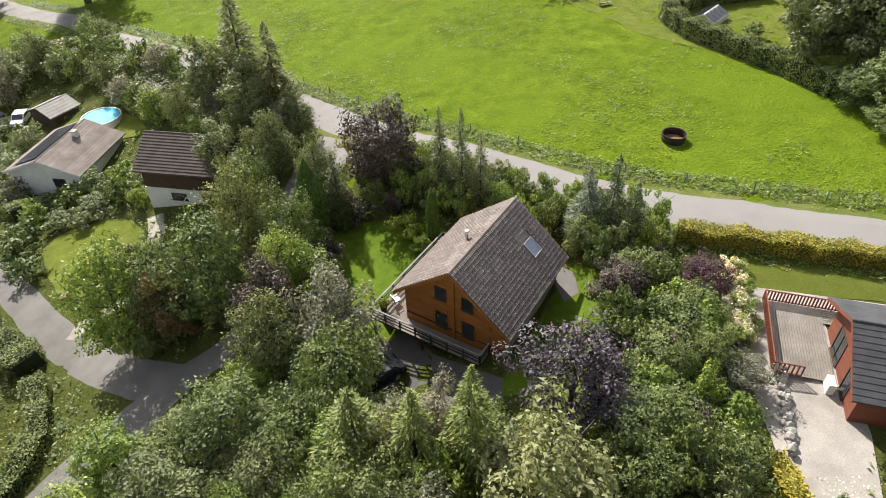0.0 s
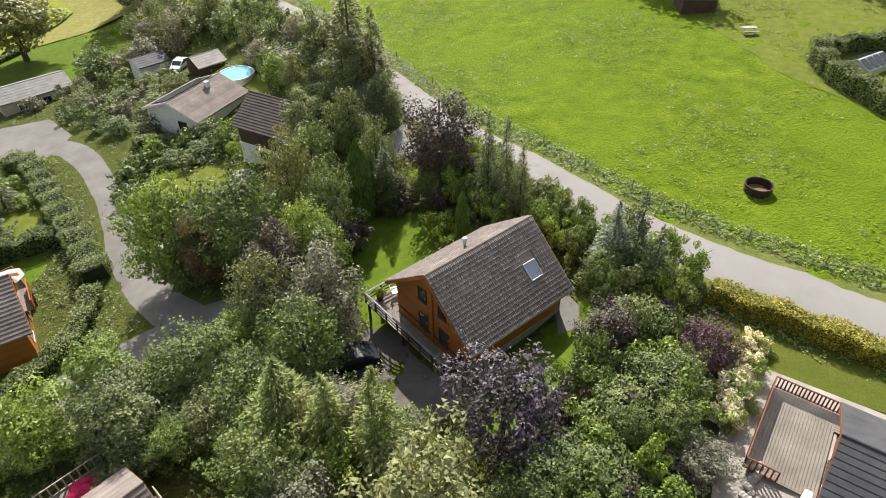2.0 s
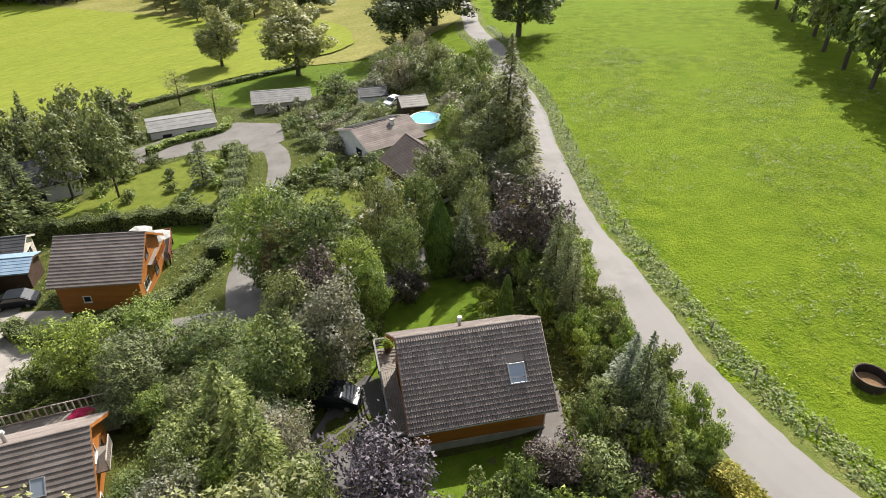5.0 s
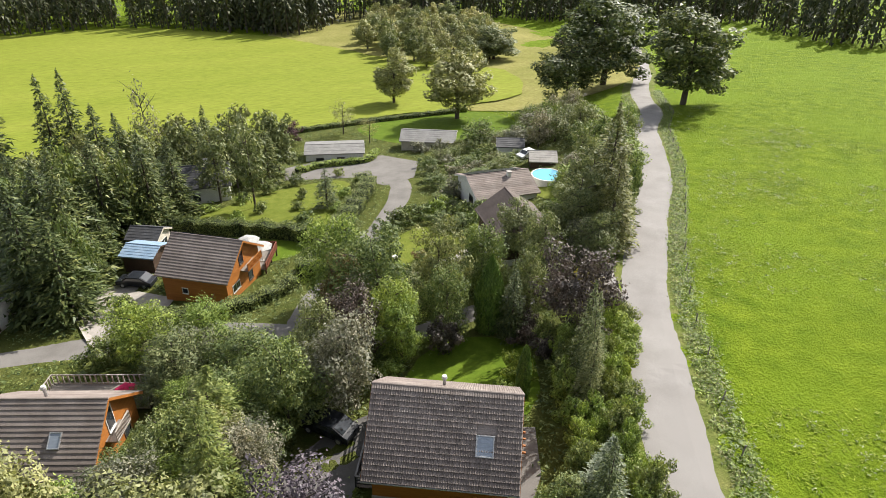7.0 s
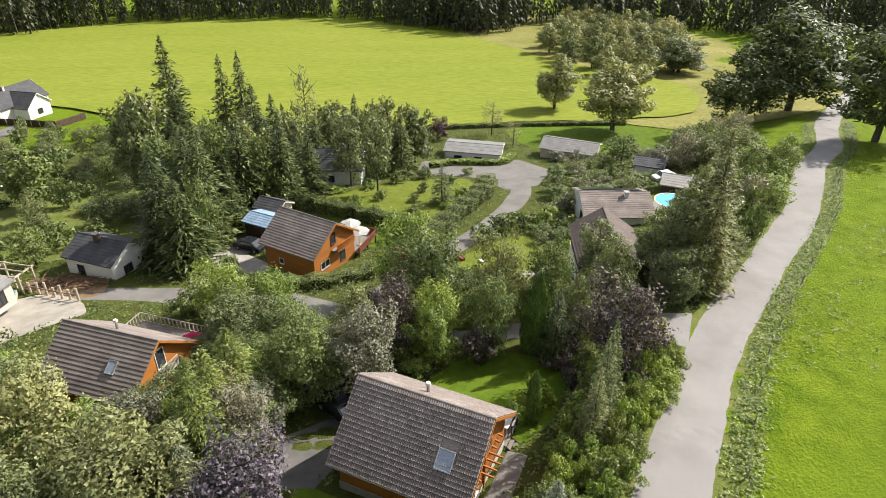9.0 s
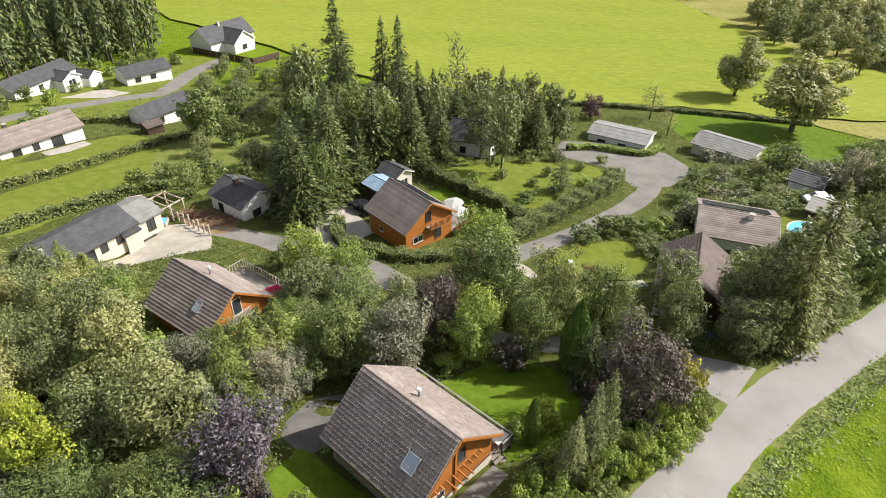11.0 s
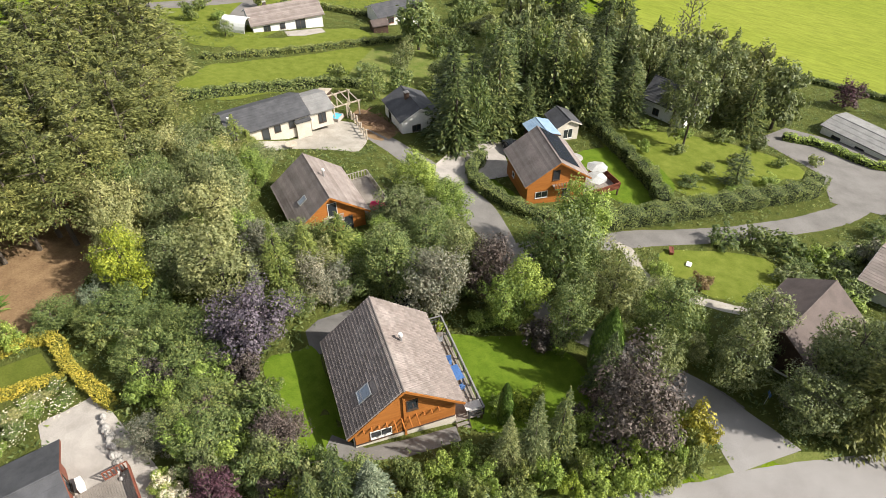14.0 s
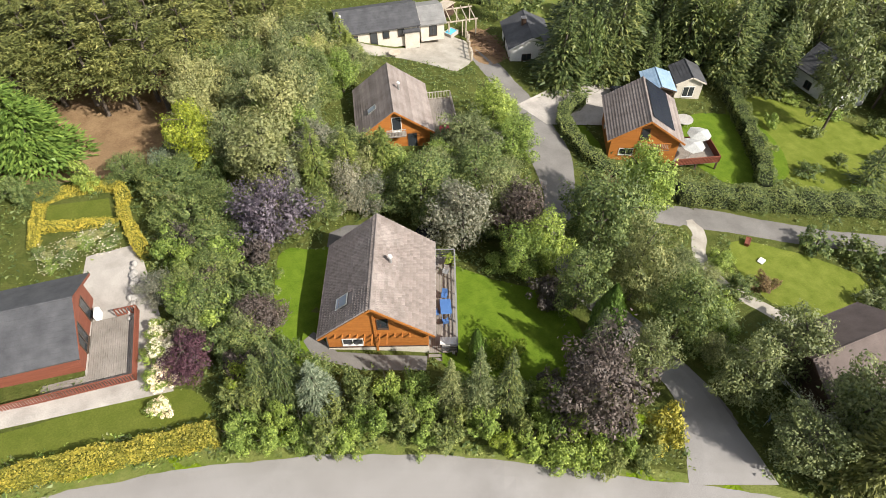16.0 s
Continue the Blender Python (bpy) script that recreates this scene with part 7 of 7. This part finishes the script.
def chimney(house, x, y, z, material, tall=0.9):
    """A square chimney stack with a slab on top."""
    c = part("chimney", box((x - 0.3, y - 0.3, z - 0.8), (x + 0.3, y + 0.3, z + tall), 0.02), material, house)
    part("chimney_cap", box((x - 0.37, y - 0.37, z + tall), (x + 0.37, y + 0.37, z + tall + 0.09), 0.02), CONCRETE, c)


houses = [o for o in scene.objects if o.parent is None and o.get("category") == "house"]


def house_at(x, y):
    return min(houses, key=lambda o: (o.matrix_world.translation.x - x) ** 2 + (o.matrix_world.translation.y - y) ** 2)


roof_window(QC, 2.2, 6.2, 5.9, 3.2 / 4.2, "tilted roof window in the tiled slope")
roof_flue(QC, -0.9, 4.4, 5.3)
roof_flue(house_at(-16.6, -16.6), 1.6, 0.7, 3.3)
chimney(house_at(-41.6, -7.2), 0.5, 3.4, 4.3, DARK_WOOD)
chimney(house_at(-48.6, 57.0), 0.9, 6.4, 4.0, WHITE, 0.6)
chimney(house_at(-46.6, -52.6), -0.6, 4.0, 4.1, TILE_DARK, 0.7)
chimney(house_at(-132.0, -66.0), 0.6, 7.0, 6.5, CREAM, 0.9)
chimney(house_at(-74.4, 18.6), -0.5, 5.0, 5.6, WHITE, 0.8)

# wings of the far houses
gable_house("house_wing", "white gabled wing of the house by the field", ((-139.5, -63.0, -14.4), (-137.0, -54.5, -14.4)), 4.2, 3.0, 3.2, WHITE, SLATE, 0.4, 0.6, windows=[("n", 0.0, 1.0, 1.6, 1.2, DARK_FRAME)])
gable_house("house_wing", "small white gabled wing of the long bungalow", ((-88.0, -76.4, -10.6), (-87.0, -69.6, -10.6)), 2.6, 1.3, 2.4, WHITE, SLATE, 0.3, 0.5, windows=[("n", 0.0, 0.2, 1.8, 1.8, PALE_FRAME)])
gable_house("house_wing", "low grey-roofed extension of the cream bungalow", ((-27.3, -13.3, -2.5), (-31.0, -12.1, -2.5)), 3.2, 1.1, 2.0, CREAM, SHEET_ROOF, 0.3, 0.6, windows=[("e", 2.0, 0.2, 1.0, 1.7, DARK_FRAME)])

# open timber frame, tub and store beyond the extension
perg = thing("pergola", "unfinished open frame of pale timber beams", "pergola")
for x in (0, 3.6):
    for y in (0, 2.0, 4.0):
        part("post", box((x - 0.08, y - 0.08, -0.2), (x + 0.08, y + 0.08, 2.2)), PALE_POST, perg)
    part("beam", box((x - 0.07, -0.3, 2.2), (x + 0.07, 4.3, 2.36)), PALE_POST, perg)
for i in range(4):
    part("rafter", box((-0.3, 0.2 + i * 1.2, 2.36), (3.9, 0.3 + i * 1.2, 2.5)), PALE_POST, perg)
perg.matrix_world = on_ground(-33.0, -15.0, 72)
tub = thing("paddling_pool", "square blue tub in the sandy yard", "tub")
part("wall", boxes([((-0.9, -0.7, 0), (0.9, -0.6, 0.6)), ((-0.9, 0.6, 0), (0.9, 0.7, 0.6)), ((-0.9, -0.6, 0), (-0.8, 0.6, 0.6)), ((0.8, -0.6, 0), (0.9, 0.6, 0.6))], 0.01), PALE_RAIL, tub)
part("water", box((-0.8, -0.6, 0), (0.8, 0.6, 0.5)), WATER, tub)
tub.matrix_world = on_ground(-32.2, -11.6, 20, 0.1)
store = thing("timber_store", "small brown boarded store under a slanting roof", "shed")
for i in range(12):
    part("board", box((-1.2 + i * 0.2, -0.92, 0), (-1.02 + i * 0.2, -0.88, 1.6)), DARK_WOOD, store)
part("body", box((-1.2, -0.88, 0), (1.2, 0.9, 1.6)), DARK_WOOD, store)
part("roof", bar((0, -1.1, 1.62), (0, 1.1, 1.9), 2.7, 0.08), PALE_POST, store)
store.matrix_world = on_ground(-34.6, -17.4, 20)

# arched carport and white rail fence by the far bungalow
arch = thing("carport", "white arched carport tent beside the far bungalow", "carport")
ring_out = [(math.cos(math.pi * i / 12) * 2.0, math.sin(math.pi * i / 12) * 2.3) for i in range(13)]
ring_in = [(math.cos(math.pi * i / 12) * 1.93, math.sin(math.pi * i / 12) * 2.23) for i in range(12, -1, -1)]
part("cover", prism(ring_out + ring_in, 0, 5.0), CLOTH, arch)
for y in (0.02, 2.5, 4.98):
    part("hoop", prism([(u * 0.955, v * 0.955) for u, v in ring_out] + [(u * 0.95, v * 0.95) for u, v in ring_in], y - 0.03, y + 0.03), METAL, arch)
arch.matrix_world = on_ground(-43.2, -54.6, 25, 0.1)
rails = tagged(thing("rail_fence", "low white rail fence along the village road", "fence"), group="fences")
tops = []
for i in range(9):
    x, y = -50 - 13.5 * i / 8, -74.3 + 5.4 * i / 8
    z = float(height(x, y))
    part("post", box((x - 0.07, y - 0.07, z - 0.1), (x + 0.07, y + 0.07, z + 1.0)), WHITE, rails)
    tops.append(Vector((x, y, z)))
for h in (0.45, 0.85):
    for a, b in zip(tops, tops[1:]):
        part("rail", bar(a + Vector((0, 0, h)), b + Vector((0, 0, h)), 0.05, 0.14), WHITE, rails)
yard_wall = thing("garden_wall", "long brown boarded fence round the house by the field", "fence")
for (x0, y0), (x1, y1) in (((-131.5, -68), (-124.6, -46)), ((-124.6, -46), (-134, -43))):
    for i in range(10):
        a, b = Vector((x0, y0, 0)).lerp(Vector((x1, y1, 0)), i / 10), Vector((x0, y0, 0)).lerp(Vector((x1, y1, 0)), (i + 0.94) / 10)
        a.z, b.z = float(height(a.x, a.y)) + 0.8, float(height(b.x, b.y)) + 0.8
        part("panel", bar(a, b, 0.08, 1.7), DARK_WOOD, yard_wall)

# raised deck under the white parasols
pd = thing("parasol_deck", "raised timber deck with orange-brown boarded rail", "deck")
for i in range(16):
    part("board", box((-1.9 + i * 0.24, -2.6, 1.0), (-1.68 + i * 0.24, 2.6, 1.05)), DECK_WOOD, pd)
railing(pd, (-1.9, 2.6), (1.9, 2.6), 1.05, 0.9, 22, RED_WOOD, 0.12)
railing(pd, (1.9, -2.6), (1.9, 2.6), 1.05, 0.9, 30, RED_WOOD, 0.12)
railing(pd, (-1.9, -2.6), (-1.9, 2.6), 1.05, 0.9, 30, RED_WOOD, 0.12)
for x in (-1.8, 1.8):
    for y in (-2.5, 0, 2.5):
        part("post", box((x - 0.08, y - 0.08, -0.8), (x + 0.08, y + 0.08, 1.0)), DARK_WOOD, pd)
pd.matrix_world = on_ground(-42.6, 25.7, 65)
